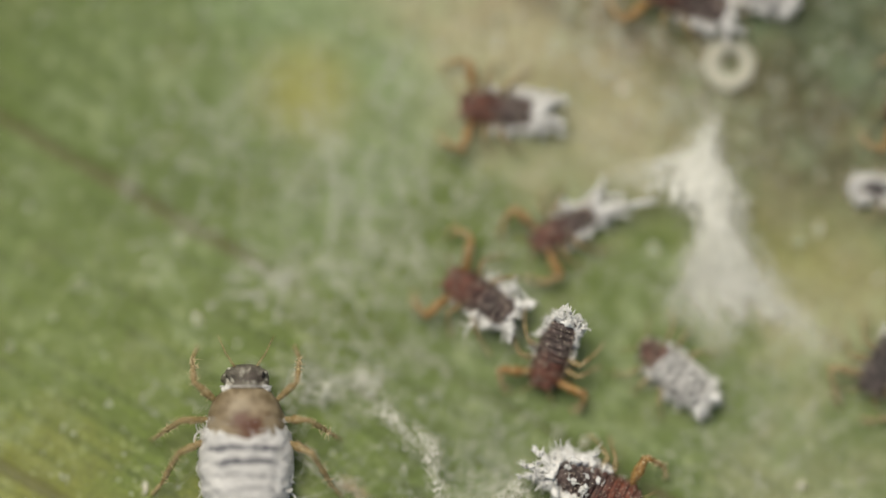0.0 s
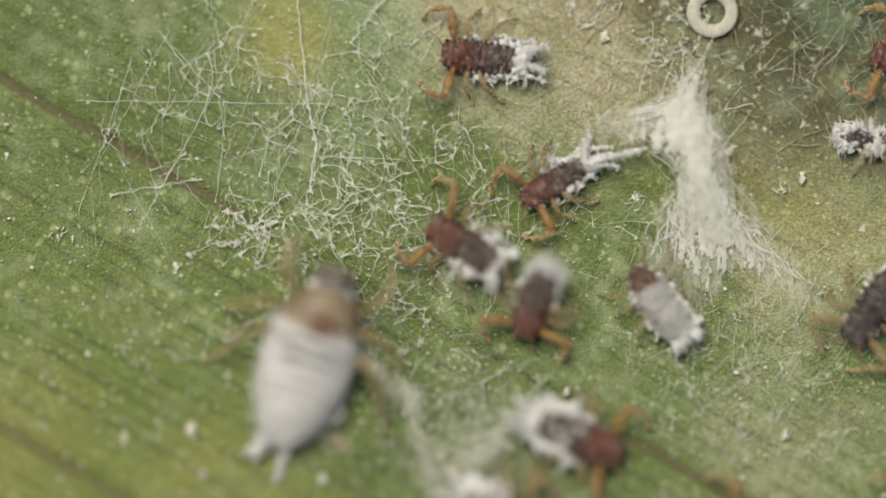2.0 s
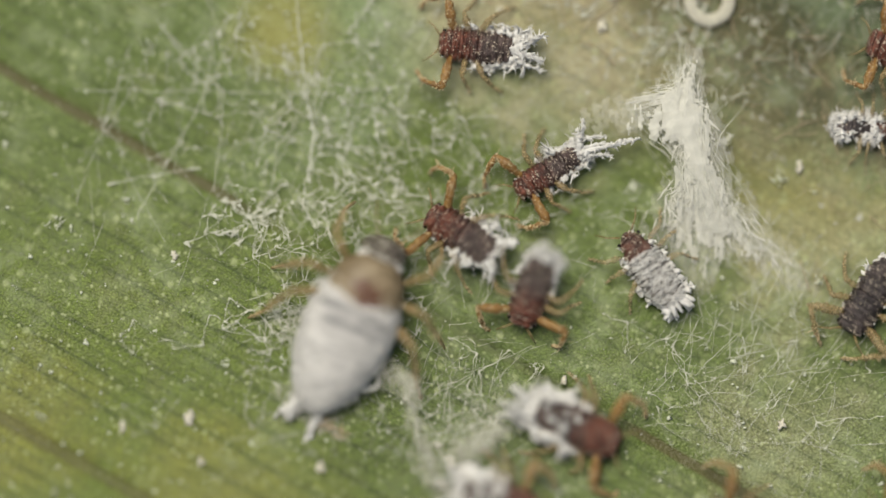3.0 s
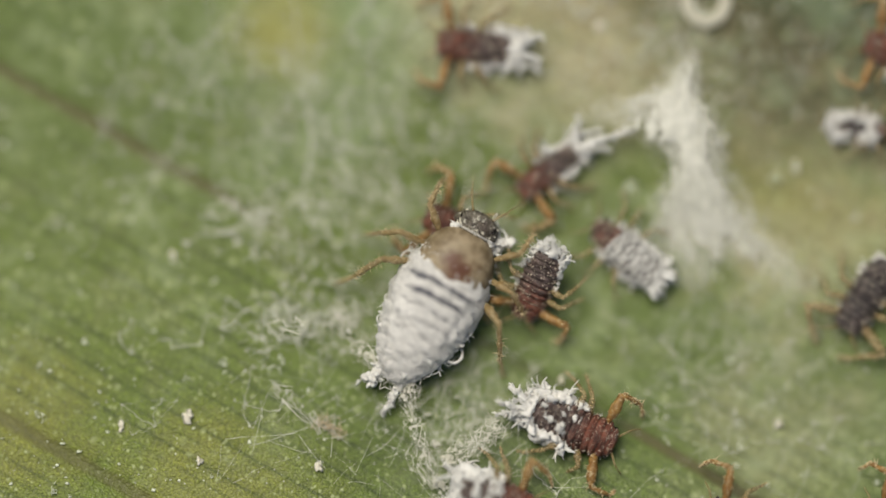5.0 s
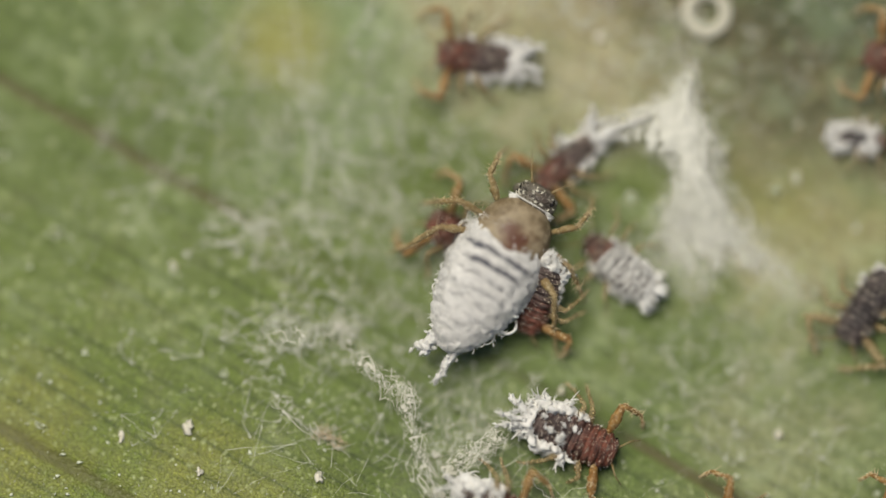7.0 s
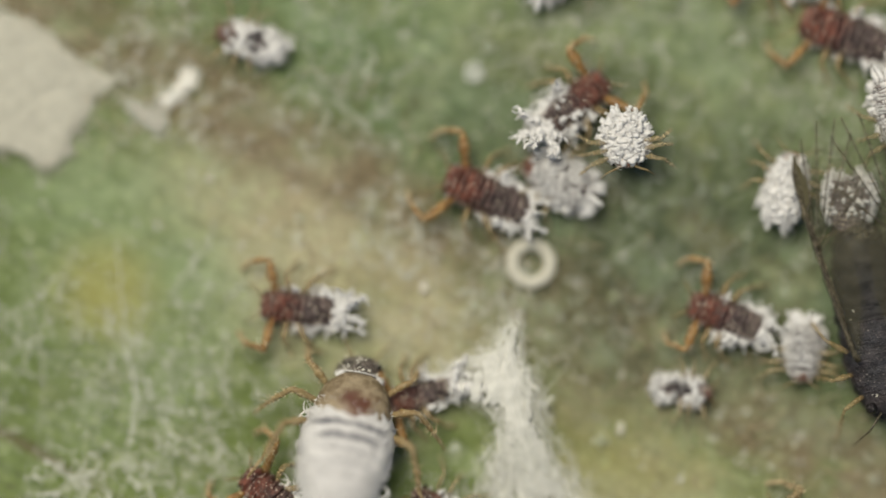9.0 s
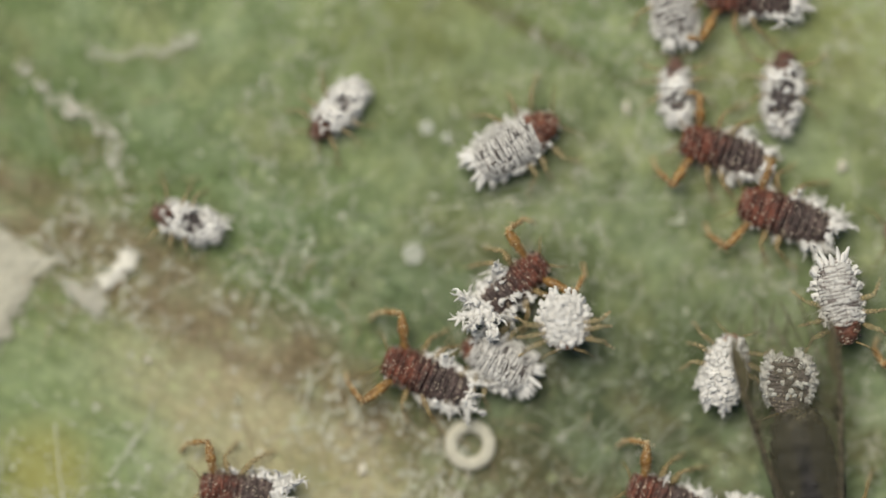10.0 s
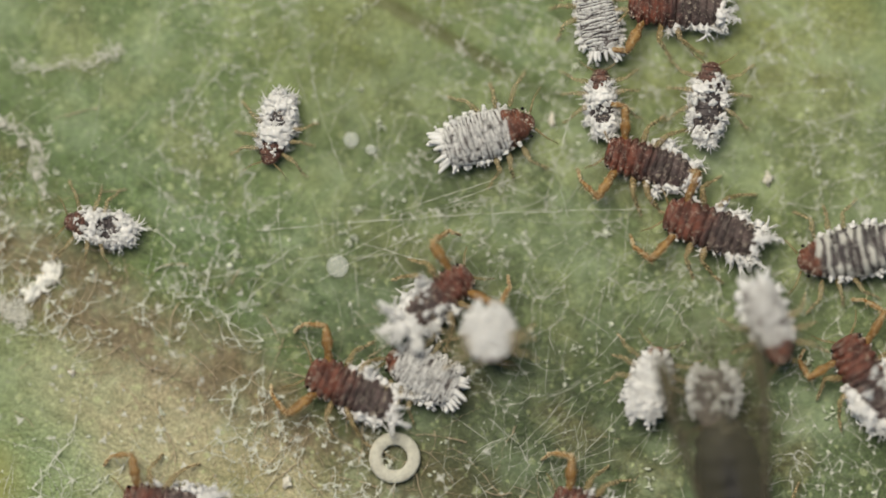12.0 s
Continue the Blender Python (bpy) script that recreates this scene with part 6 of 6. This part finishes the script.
def rope(name, label, pts, count, seed, spread=0.07, material=None, lift=0.0, lumps=()):
    """A frayed rope of cast skins and wax: fibres that wander along it, small loops and crumbs."""
    rng = random.Random(seed)
    g = Geo()
    o = Vector((*pts[0], 0))
    knots = [Vector((*q, 0)) - o for q in pts]

    def along(t):
        k = min(len(knots) - 2, max(0, int(t)))
        return knots[k].lerp(knots[k + 1], t - k) + Vector((0, 0, lift * math.sin(math.pi * min(1.0, max(0.0, t / (len(knots) - 1)))) ** 0.5))

    ends = len(knots) - 1
    for i in range(count):
        t, step = rng.uniform(-0.1, ends - 0.1), rng.choice((-1, 1)) * rng.uniform(0.03, 0.20)
        off, row, ph = Vector((rng.gauss(0, spread), rng.gauss(0, spread), abs(rng.gauss(0.06, 0.05)))), [], rng.uniform(0, 99)
        for k in range(9):
            q = Vector((t * 2.0, ph, k * 0.35))
            p = along(min(ends, max(0.0, t))) + off + Vector((noise.noise(q), noise.noise(q + Vector((0, 9, 0))), 0)) * 0.30
            p.z = max(0.012, p.z)
            row.append(p)
            t += step
        wd = rng.choice((0.0022, 0.003, 0.0045, 0.007))
        g.tape(row, [wd * math.sin(math.pi * (q + 0.8) / 9.6) * rng.uniform(0.6, 1.4) for q in range(9)])
        if i % 4 == 1:
            c = along(rng.uniform(0, ends)) + Vector((rng.gauss(0, spread * 1.3), rng.gauss(0, spread * 1.3), rng.uniform(0.03, 0.14)))
            strand(g, c, Vector((rng.gauss(0, 1), rng.gauss(0, 1), 0.2)), rng.uniform(0.06, 0.24), rng.uniform(0.003, 0.008), rng, 7.0, 4, 9, 0.7)
        if i % 3 == 0:
            c = along(rng.uniform(0, ends)) + Vector((rng.gauss(0, spread * 0.8), rng.gauss(0, spread * 0.8), rng.uniform(0.02, 0.08)))
            g.blob(c, rng.uniform(0.008, 0.026), rng, (rng.uniform(0.6, 1.8), rng.uniform(0.6, 1.8), 0.6), 0.6)
    for x, y, size in lumps:
        for k in range(3):
            tuft(g, Vector((x, y, 0.02)) - o + Vector((rng.gauss(0, 0.3), rng.gauss(0, 0.3), 0)) * size, Vector((rng.gauss(0, 1), rng.gauss(0, 1), 0.5)), size * 0.8, rng, 3)
    return whole(name, g, material or STRINGS, label, "wax wool", at=(o.x, o.y), smooth=False)


def litter():
    """Wax grains and dust strewn over the leaf."""
    rng = random.Random(31)
    g = Geo()
    for i in range(3600):
        x, y = rng.uniform(-8.5, 14), rng.uniform(-6, 12.5)
        if noise.noise(Vector((x * 0.5, y * 0.5, 2))) < rng.uniform(-0.7, 0.3):
            continue
        g.blob((x, y, 0.0), rng.choice((0.005, 0.007, 0.008, 0.010, 0.013, 0.020)) * rng.uniform(0.8, 1.3), rng, (rng.uniform(0.7, 1.9), rng.uniform(0.7, 1.5), 0.3), 0.6)
    scraps = Geo()
    for i in range(7000):
        x, y = rng.uniform(-8.5, 14), rng.uniform(-6, 12.5)
        if noise.noise(Vector((x * 0.4, y * 0.4, 7))) < rng.uniform(-0.8, 0.3):
            continue
        film(scraps, Vector((x, y, skin(x, y) + 0.012)), rng.choice((0.006, 0.009, 0.012, 0.016, 0.022)) * rng.uniform(0.7, 1.1), rng)
    for i in range(420):
        u, v = rng.uniform(-6, 14), rng.gauss(4.6, 0.9)
        x, y = u * math.cos(LEAF_TURN) - v * math.sin(LEAF_TURN), u * math.sin(LEAF_TURN) + v * math.cos(LEAF_TURN)
        film(scraps, Vector((x, y, skin(x, y) + 0.008)), rng.choice((0.02, 0.03, 0.045, 0.07)), rng)
    whole("film_scraps", scraps, SILKCREAM, "flat scraps of pale wax film stuck to the leaf", "wax film", "stuff", smooth=False)
    whole("wax_grains", g, GRIT, "fine white wax grains strewn over the leaf", "wax dust", "stuff")
    g = Geo()
    for i in range(900):
        u, v = rng.uniform(-10, 16), rng.gauss(5.0, 0.8)
        c, s = math.cos(radians(-29.8)), math.sin(radians(-29.8))
        p = Vector((u * c - v * s, u * s + v * c, rng.uniform(0, 0.06)))
        if not (-8 < p.x < 14 and -6 < p.y < 13):
            continue
        t = rng.gauss(-0.52, 1.1)
        thread(g, p, p + Vector((math.cos(t), math.sin(t), 0)) * rng.uniform(0.15, 0.9), rng.choice((0.0015, 0.0025, 0.004, 0.008)), rng, 0.12, 8)
    tufts = Geo()
    for i in range(270):
        x, y = rng.uniform(-7.5, 13), rng.uniform(-5.5, 12)
        if noise.noise(Vector((x * 0.6, y * 0.6, 9))) < rng.uniform(-0.5, 0.3):
            continue
        size = rng.choice((0.3, 0.4, 0.5, 0.7, 1.1))
        for k in range(rng.choice((7, 10, 14))):
            p = Vector((x + rng.gauss(0, 0.06) * size, y + rng.gauss(0, 0.06) * size, 0.01))
            strand(tufts, p, Vector((rng.gauss(0, 1), rng.gauss(0, 1), rng.uniform(0, 0.7))), rng.uniform(0.05, 0.16) * size, rng.uniform(0.006, 0.02) * size, rng, 2.0, 4, 4, 0.5)
    whole("wax_tufts", tufts, GRIT, "tiny fluffy wax tufts stuck to the leaf", "wax dust", "stuff")
    whole("dry_fibres", g, FIBRE, "dry tan plant fibres along the withered streak", "fibre", "stuff")


def flake(x, y, size, seed, label="loose white wax flake on the leaf", material=None):
    rng = random.Random(seed)
    g, rows = Geo(), []
    for i in range(9):
        t = math.pi * i / 8 - math.pi / 2
        row = []
        for k in range(12):
            a = 2 * math.pi * k / 12
            q = 0.75 * size * max(0.03, math.cos(t)) * (1 + 1.5 * noise.noise(Vector((math.cos(a) * 1.4, math.sin(a) * 1.4, seed * 3.1 + t))))
            row.append(Vector((q * math.cos(a), 1.3 * q * math.sin(a), size * 0.4 * (1 + math.sin(t)) * (1 + 0.5 * noise.noise(Vector((a, t * 2, seed)))))))
        rows.append(row)
    g.loft(rows)
    whole("wax_flake", g, material or CREAM, label, "wax flake", "", "loose wax flakes", (x, y))


build_leaf()
silk_fan()
litter()
silk_net()
silk_threads()
ring_of_wax()
bead(3.51, 6.82, 0.185, "clear whitish honeydew bead on the leaf", BEAD)
bead(3.73, 8.89, 0.13, "dull pale honeydew bead stuck to the leaf", BEAD)
bead(4.05, 8.73, 0.09, "dull pale honeydew bead stuck to the leaf", BEAD)
wool_sheet(-3.6, 6.5, [(-6.4, 9.2), (-4.25, 7.89), (-3.44, 7.45), (-2.82, 6.95), (-2.19, 6.70), (-2.69, 6.39), (-3.0, 5.83), (-3.25, 5.27), (-3.62, 5.27), (-4.25, 5.52), (-6.4, 5.6)], 41, material=PADWOOL, high=0.05)
wool_sheet(-1.4, 6.5, [(-0.92, 6.86), (-1.15, 6.90), (-1.42, 6.62), (-1.62, 6.40), (-1.76, 6.16), (-1.58, 6.14), (-1.34, 6.38), (-1.10, 6.58)], 42, "wool_scrap", "torn scrap of white wool beside the pad", CHALK, 0.02, 0.09, 36)
rope("wool_scrap", "thin strip of cream wool beside the pad", [(-2.07, 6.27), (-1.62, 5.95)], 90, 46, 0.045)
rope("wax_rope", "bent white string of wax wool on the leaf", [(-2.88, 9.87), (-2.5, 9.5), (-2.14, 9.25), (-1.75, 9.1), (-1.49, 8.85), (-1.35, 8.55), (-1.40, 8.25)], 46, 43, 0.03, STRINGS, lumps=((-2.08, 9.15, 0.13), (-1.66, 8.86, 0.08), (-1.45, 8.84, 0.07), (-1.42, 8.30, 0.05), (-2.6, 9.55, 0.07)))
rope("wax_rope", "faint wispy wax strand on the leaf", [(-1.8, 10.15), (-1.0, 10.12), (-0.52, 10.14), (-0.05, 10.36)], 34, 44, 0.03, STRINGS)
rope("wax_rope", "thin pale wax thread below the lumpy string", [(-1.42, 8.3), (-1.25, 7.95), (-1.15, 7.6)], 10, 47, 0.015, STRINGS)
rope("wax_rope", "frayed rope of cream wax and cast skins", [(-1.62, -1.38), (-1.3, -1.9), (-1.15, -2.1), (-0.55, -2.45), (-0.40, -2.55), (-0.45, -2.9), (-0.3, -3.4), (-0.1, -3.9), (0.05, -4.4)], 95, 51, 0.055, STRINGS, 0.36, lumps=((0.26, -3.83, 0.12), (0.0, -3.5, 0.06), (0.05, -4.2, 0.10)))
rope("wax_rope", "wispy white wax strand beside the rope", [(-1.45, -1.45), (-1.9, -1.55), (-2.3, -1.65), (-2.75, -1.72)], 15, 55, 0.07, STRINGS, 0.25)
rope("wax_rope", "frayed rope of white wax strands", [(0.3, -3.7), (0.9, -3.4), (1.1, -3.1)], 42, 52, 0.06, STRINGS, 0.3)
rope("wax_rope", "thin frayed wax rope with a tan husk", [(-2.6, -2.7), (-2.1, -3.1), (-1.6, -3.35)], 16, 53, 0.05)
rope("dry_husk", "tan shrivelled husk on the leaf", [(-1.85, -3.2), (-1.5, -3.35)], 14, 54, 0.025, FIBRE)
for fx, fy, fs, fk in ((-4.04, -3.08, 0.10, 1), (-5.12, -3.24, 0.07, 2), (-3.85, -3.82, 0.06, 3), (-0.82, 5.09, 0.06, 4), (10.53, 8.26, 0.09, 5), (7.0, 9.2, 0.08, 6), (5.9, 1.0, 0.08, 7), (-4.3, -0.45, 0.06, 8), (2.7, 3.3, 0.09, 9), (2.05, -2.5, 0.07, 10), (-1.9, -3.9, 0.08, 11), (5.6, -3.2, 0.08, 12), (8.0, -0.3, 0.08, 13)):
    flake(fx, fy, fs, fk)

# ---- insects that stay where they are (x, y, turn, length, seed, wax, tail)
soldier(0.66, 2.96, 84, 1.36, 101, 0.9, 1.1, label="brown soldier aphid with wide amber forelegs and a plumed wax tail", plumes=((0.5, -1, 0.2, 0.5, 0.07), (-0.3, -1, 0.1, 0.45, 0.06), (0.9, -0.6, 0.1, 0.35, 0.05)))
soldier(2.22, -3.24, -114, 1.65, 103, 1.3, 1.5, label="brown soldier aphid with a shaggy white wax tail", cover=95, plumes=((0.5, -1, 0.2, 0.5, 0.06), (-0.4, -1, 0.1, 0.5, 0.06)))
soldier(0.95, -4.40, -105, 1.35, 104, 1.3, 1.4, label="slate soldier aphid heaped with white wax curls", cover=120)
nymph(6.95, 1.62, -95, 1.02, 105, label="short slate aphid ringed with lumps of white wax", saddle=(0.34, 0.90))
soldier(7.63, 2.82, 70, 1.38, 106, 1.2, 1.0)
soldier(7.05, -1.12, 147, 1.45, 107, 0.35, 0.0, fold=0.3, label="bare slate-brown soldier aphid with little wax", cover=4, hide=GREY, arms=STRAW)
soldier(8.61, -0.76, 43, 1.20, 108, 1.0, 0.6, label="slate soldier aphid with white wax tufts", hide=GREY, arms=STRAW)
soldier(3.74, 4.81, 67, 1.62, 109, 1.0, 0.8, label="long red-brown soldier aphid beside the wax ring")
soldier(5.15, 6.30, -50, 1.40, 110, 1.6, 1.5, label="brown soldier aphid under a heap of white wax", cover=34, z=0.10, plumes=((0.9, -0.7, 0.4, 0.50, 0.09), (-0.9, -0.5, 0.4, 0.50, 0.08), (-0.3, -1, 0.3, 0.45, 0.09), (0.3, -0.9, 0.6, 0.40, 0.10), (0.9, 0.1, 0.5, 0.35, 0.07)))
soldier(8.59, 8.49, 73, 1.55, 111, 1.0, 0.5)
soldier(9.60, 7.43, 71, 1.68, 112, 1.0, 0.9)
soldier(9.03, 11.06, 86, 1.65, 113, 0.9, 0.5)
soldier(12.14, 4.95, 30, 1.70, 114, 1.5, 1.2, label="brown soldier aphid with white wax flung over its back", cover=120)
soldier(5.0, -4.9, 60, 1.4, 115, 1.2, 1.4)
soldier(7.6, -5.0, 60, 1.4, 116, 1.2, 1.4)
nymph(7.81, 9.51, 3, 1.15, 121, saddle=(0.13, 0.92))
nymph(9.56, 9.50, -5, 1.42, 122, label="slender young aphid with a bare brown head and wax tufts", saddle=(0.30, 0.80))
waxy(4.90, 5.06, 62, 1.40, 0.72, 131, PLATES, label="round aphid under grey mealy wax plates", bare=0.16)
waxy(5.97, 5.68, -176, 0.95, 1.02, 132, DENSE, label="round aphid thickly coated in white wax", z=0.5, bare=0.12, fingers=40, finger=0.13, square=2.0, skin=DENSE, grid=None)
waxy(7.73, 10.91, 13, 1.40, 0.62, 133, PLATES)
waxy(8.60, 4.92, -15, 1.30, 0.66, 134, DENSE, label="aphid coated in shaggy white wax beside the winged one", bare=0.10, fingers=34, finger=0.15, z=0.1, skin=DENSE, grid=None)
waxy(9.62, 4.66, 178, 1.02, 1.02, 135, DENSE, label="plum-grey aphid with white wax tufts under the clear wings", z=0.25, skin=PLUM, head=PLUM, grid=None, lumps=60, legs=False, fingers=64, finger=0.15, bare=0.3)
waxy(8.88, 2.26, 177, 1.10, 0.74, 136, PLATES, label="oval aphid under mealy grey wax plates", bare=0.12)
winged_aphid()

# ---- insects that move
BIG, BIG_LEGS = big_aphid()
PUSHED = soldier(0.42, -0.15, 57, 1.42, 201, 1.2, 0.5, label="brown soldier aphid with ragged wax round its slate rear")
HELD = soldier(1.58, -0.95, 160, 1.38, 202, 0.8, 0.7, label="red-brown soldier aphid trodden on by the large aphid")
BACKING = soldier(1.72, 1.02, 119, 1.32, 203, 0.8, 1.4, label="slim brown soldier aphid with a long wax plume", width=0.36, plumes=((-0.35, -1, 0.1, 1.0, 0.06), (0.6, -0.5, 0.3, 0.35, 0.05)))
CRAWLER = waxy(3.53, -1.35, 47, 1.62, 0.53, 204, PLATES, bare=0.30, head=BROWN, label="plump white-plated aphid with a brown head and stubby tail")
TURNER = waxy(5.07, 8.62, -55, 1.74, 0.60, 205, PLATES, bare=0.30, label="large plump grey-white aphid with a rusty head")
SHAGGY = nymph(2.36, 9.27, 129, 1.25, 206, saddle=(0.12, 0.42))
SMALL = nymph(-0.18, 7.34, 72, 1.25, 207, saddle=(0.14, 0.55))
CLIMBER = waxy(10.40, 6.10, -166, 1.54, 0.58, 208, PLATES, label="white wax-plated aphid climbing past the clear wing", z=0.25, skin=PLUM, lost=0.01)
STRIPED = waxy(11.98, 7.26, 99, 1.85, 0.60, 209, STRIPES, label="large aphid striped with white wax and dark bands", grid=(10, 10), gap=0.046, lost=0.0, join=0.95, bare=0.2, skin=GREY)


def glide(ob, rows, z=0.0, tip=0.0):
    """rows: seconds, x, y, turn and, if it leaves the ground, height and tip."""
    walk(ob, [(r[0], pose(r[1] * MM, r[2] * MM, ((r[4] if len(r) > 4 else z) + ground(r[1], r[2])) * MM, r[5] if len(r) > 5 else tip, 0, r[3])) for r in rows])


def motions():
    glide(BIG, [(0, -3.47, -2.68, 0), (0.5, -3.15, -2.01, -6), (1, -2.73, -2.01, -6), (1.5, -2.36, -1.74, -13), (2, -2.10, -1.85, -19), (2.5, -1.63, -1.76, -22), (3, -1.38, -1.50, -25),
                (4, -0.60, -1.30, -27, 0.05), (5, 0.09, -1.06, -29, 0.14), (5.5, 0.51, -0.89, -29, 0.16), (6, 0.56, -0.61, -29, 0.18), (6.5, 0.70, -0.56, -31, 0.18), (6.7, 0.83, -0.54, -32, 0.18),
                (7.5, 1.20, -0.10, -27, 0.28, -8), (8.3, 1.43, 0.28, -21,0.32, -15), (8.5, 1.42, 0.37, -19,0.32, -20), (8.8, 1.36, 0.50, -14,0.30, -22), (9, 1.41, 0.65, -11,0.30, -22), (9.5, 1.42, 0.72, -9,0.30, -22), (12, 1.44, 0.80, -8,0.30, -22)])
    for i, lg in enumerate(BIG_LEGS):
        base, rows, k = lg.location.copy(), [], 0
        sign = 1 if i in (0, 2, 4) else -1
        for k in range(25):
            t = 0.5 * k
            swing = (9 if t < 9 else 3) * sign * (1 if k % 2 else -1)
            rows.append((t, Matrix.Translation(base) @ Matrix.Rotation(radians(swing), 4, "Z")))
        walk(lg, rows)
    glide(PUSHED, [(0, 0.40, -0.15, 58), (3, 0.44, -0.15, 57), (5.5, 0.46, -0.14, 57), (6.5, 0.49, -0.05, 55), (8.3, 0.33, -0.28, 42), (8.8, 0.28, -0.22, 46), (12, 0.28, -0.22, 46)], 0.18, -12)
    glide(HELD, [(0, 1.58, -0.96, 159), (3, 1.58, -0.94, 160), (5, 1.69, -0.85, 157), (5.5, 1.74, -0.84, 160), (6.5, 1.70, -0.88, 157), (8.3, 1.78, -0.92, 163), (8.5, 1.75, -0.88, 162), (12, 1.75, -0.88, 162)], 0.30, -22)
    glide(BACKING, [(0, 1.74, 1.02, 118), (0.5, 1.81, 1.04, 112), (0.8, 2.05, 1.07, 111), (1, 2.21, 1.14, 112), (1.2, 2.10, 1.05, 115), (1.5, 1.85, 0.89, 120), (2, 1.87, 0.92, 122), (3, 1.81, 0.91, 122),
                    (5, 1.86, 0.92, 128), (6, 1.87, 1.05, 130), (6.5, 2.14, 1.16, 131), (6.7, 2.10, 1.20, 131), (8.3, 2.57, 1.36, 128), (8.8, 2.52, 1.48, 110), (9, 2.60, 1.53, 106), (12, 2.60, 1.53, 106)])
    glide(CRAWLER, [(0, 3.53, -1.37, 47), (0.5, 3.57, -1.31, 46), (1, 3.50, -1.23, 41), (1.5, 3.53, -1.17, 39), (2, 3.58, -1.06, 37), (2.5, 3.56, -0.92, 35), (3, 3.49, -0.70, 36),
                    (4, 3.30, -0.50, 43), (5, 3.15, -0.43, 49), (5.5, 3.12, -0.49, 49), (6.5, 3.01, -0.52, 49), (6.7, 3.00, -0.48, 48), (8.3, 3.10, -0.52, 49), (8.5, 3.09, -0.49, 51), (12, 3.09, -0.49, 51)])
    glide(TURNER, [(0, 5.07, 8.62, -55), (9.5, 5.07, 8.62, -55), (10, 5.18, 8.62, -59), (10.5, 5.42, 8.70, -61), (11, 5.59, 8.75, -64), (11.5, 5.70, 8.81, -68), (12, 5.94, 8.95, -72)])
    glide(SHAGGY, [(0, 2.36, 9.27, 127), (9.5, 2.36, 9.27, 129), (10, 2.24, 9.13, 137), (10.5, 2.32, 9.07, 143), (11, 2.32, 9.03, 150), (11.5, 2.42, 9.02, 158), (12, 2.50, 9.03, 167)])
    glide(SMALL, [(0, -0.18, 7.34, 72), (9.5, -0.18, 7.34, 72), (10, -0.22, 7.36, 73), (10.5, -0.32, 7.36, 72), (11, -0.36, 7.39, 72), (11.5, -0.40, 7.43, 75), (12, -0.38, 7.46, 79)])
    glide(CLIMBER, [(0, 10.40, 6.10, -166), (9.5, 10.40, 6.10, -166), (10, 10.47, 6.03, -168), (10.5, 10.46, 6.05, -172), (11, 10.42, 6.04, -172), (11.5, 10.46, 6.01, -168), (12, 10.52, 5.90, -159)], 0.3)
    glide(STRIPED, [(0, 12.3, 7.3, 99), (9.5, 12.10, 7.28, 99), (10.5, 11.98, 7.26, 98), (11, 11.87, 7.17, 97), (11.5, 11.81, 7.03, 99), (12, 11.85, 7.04, 101)])


motions()
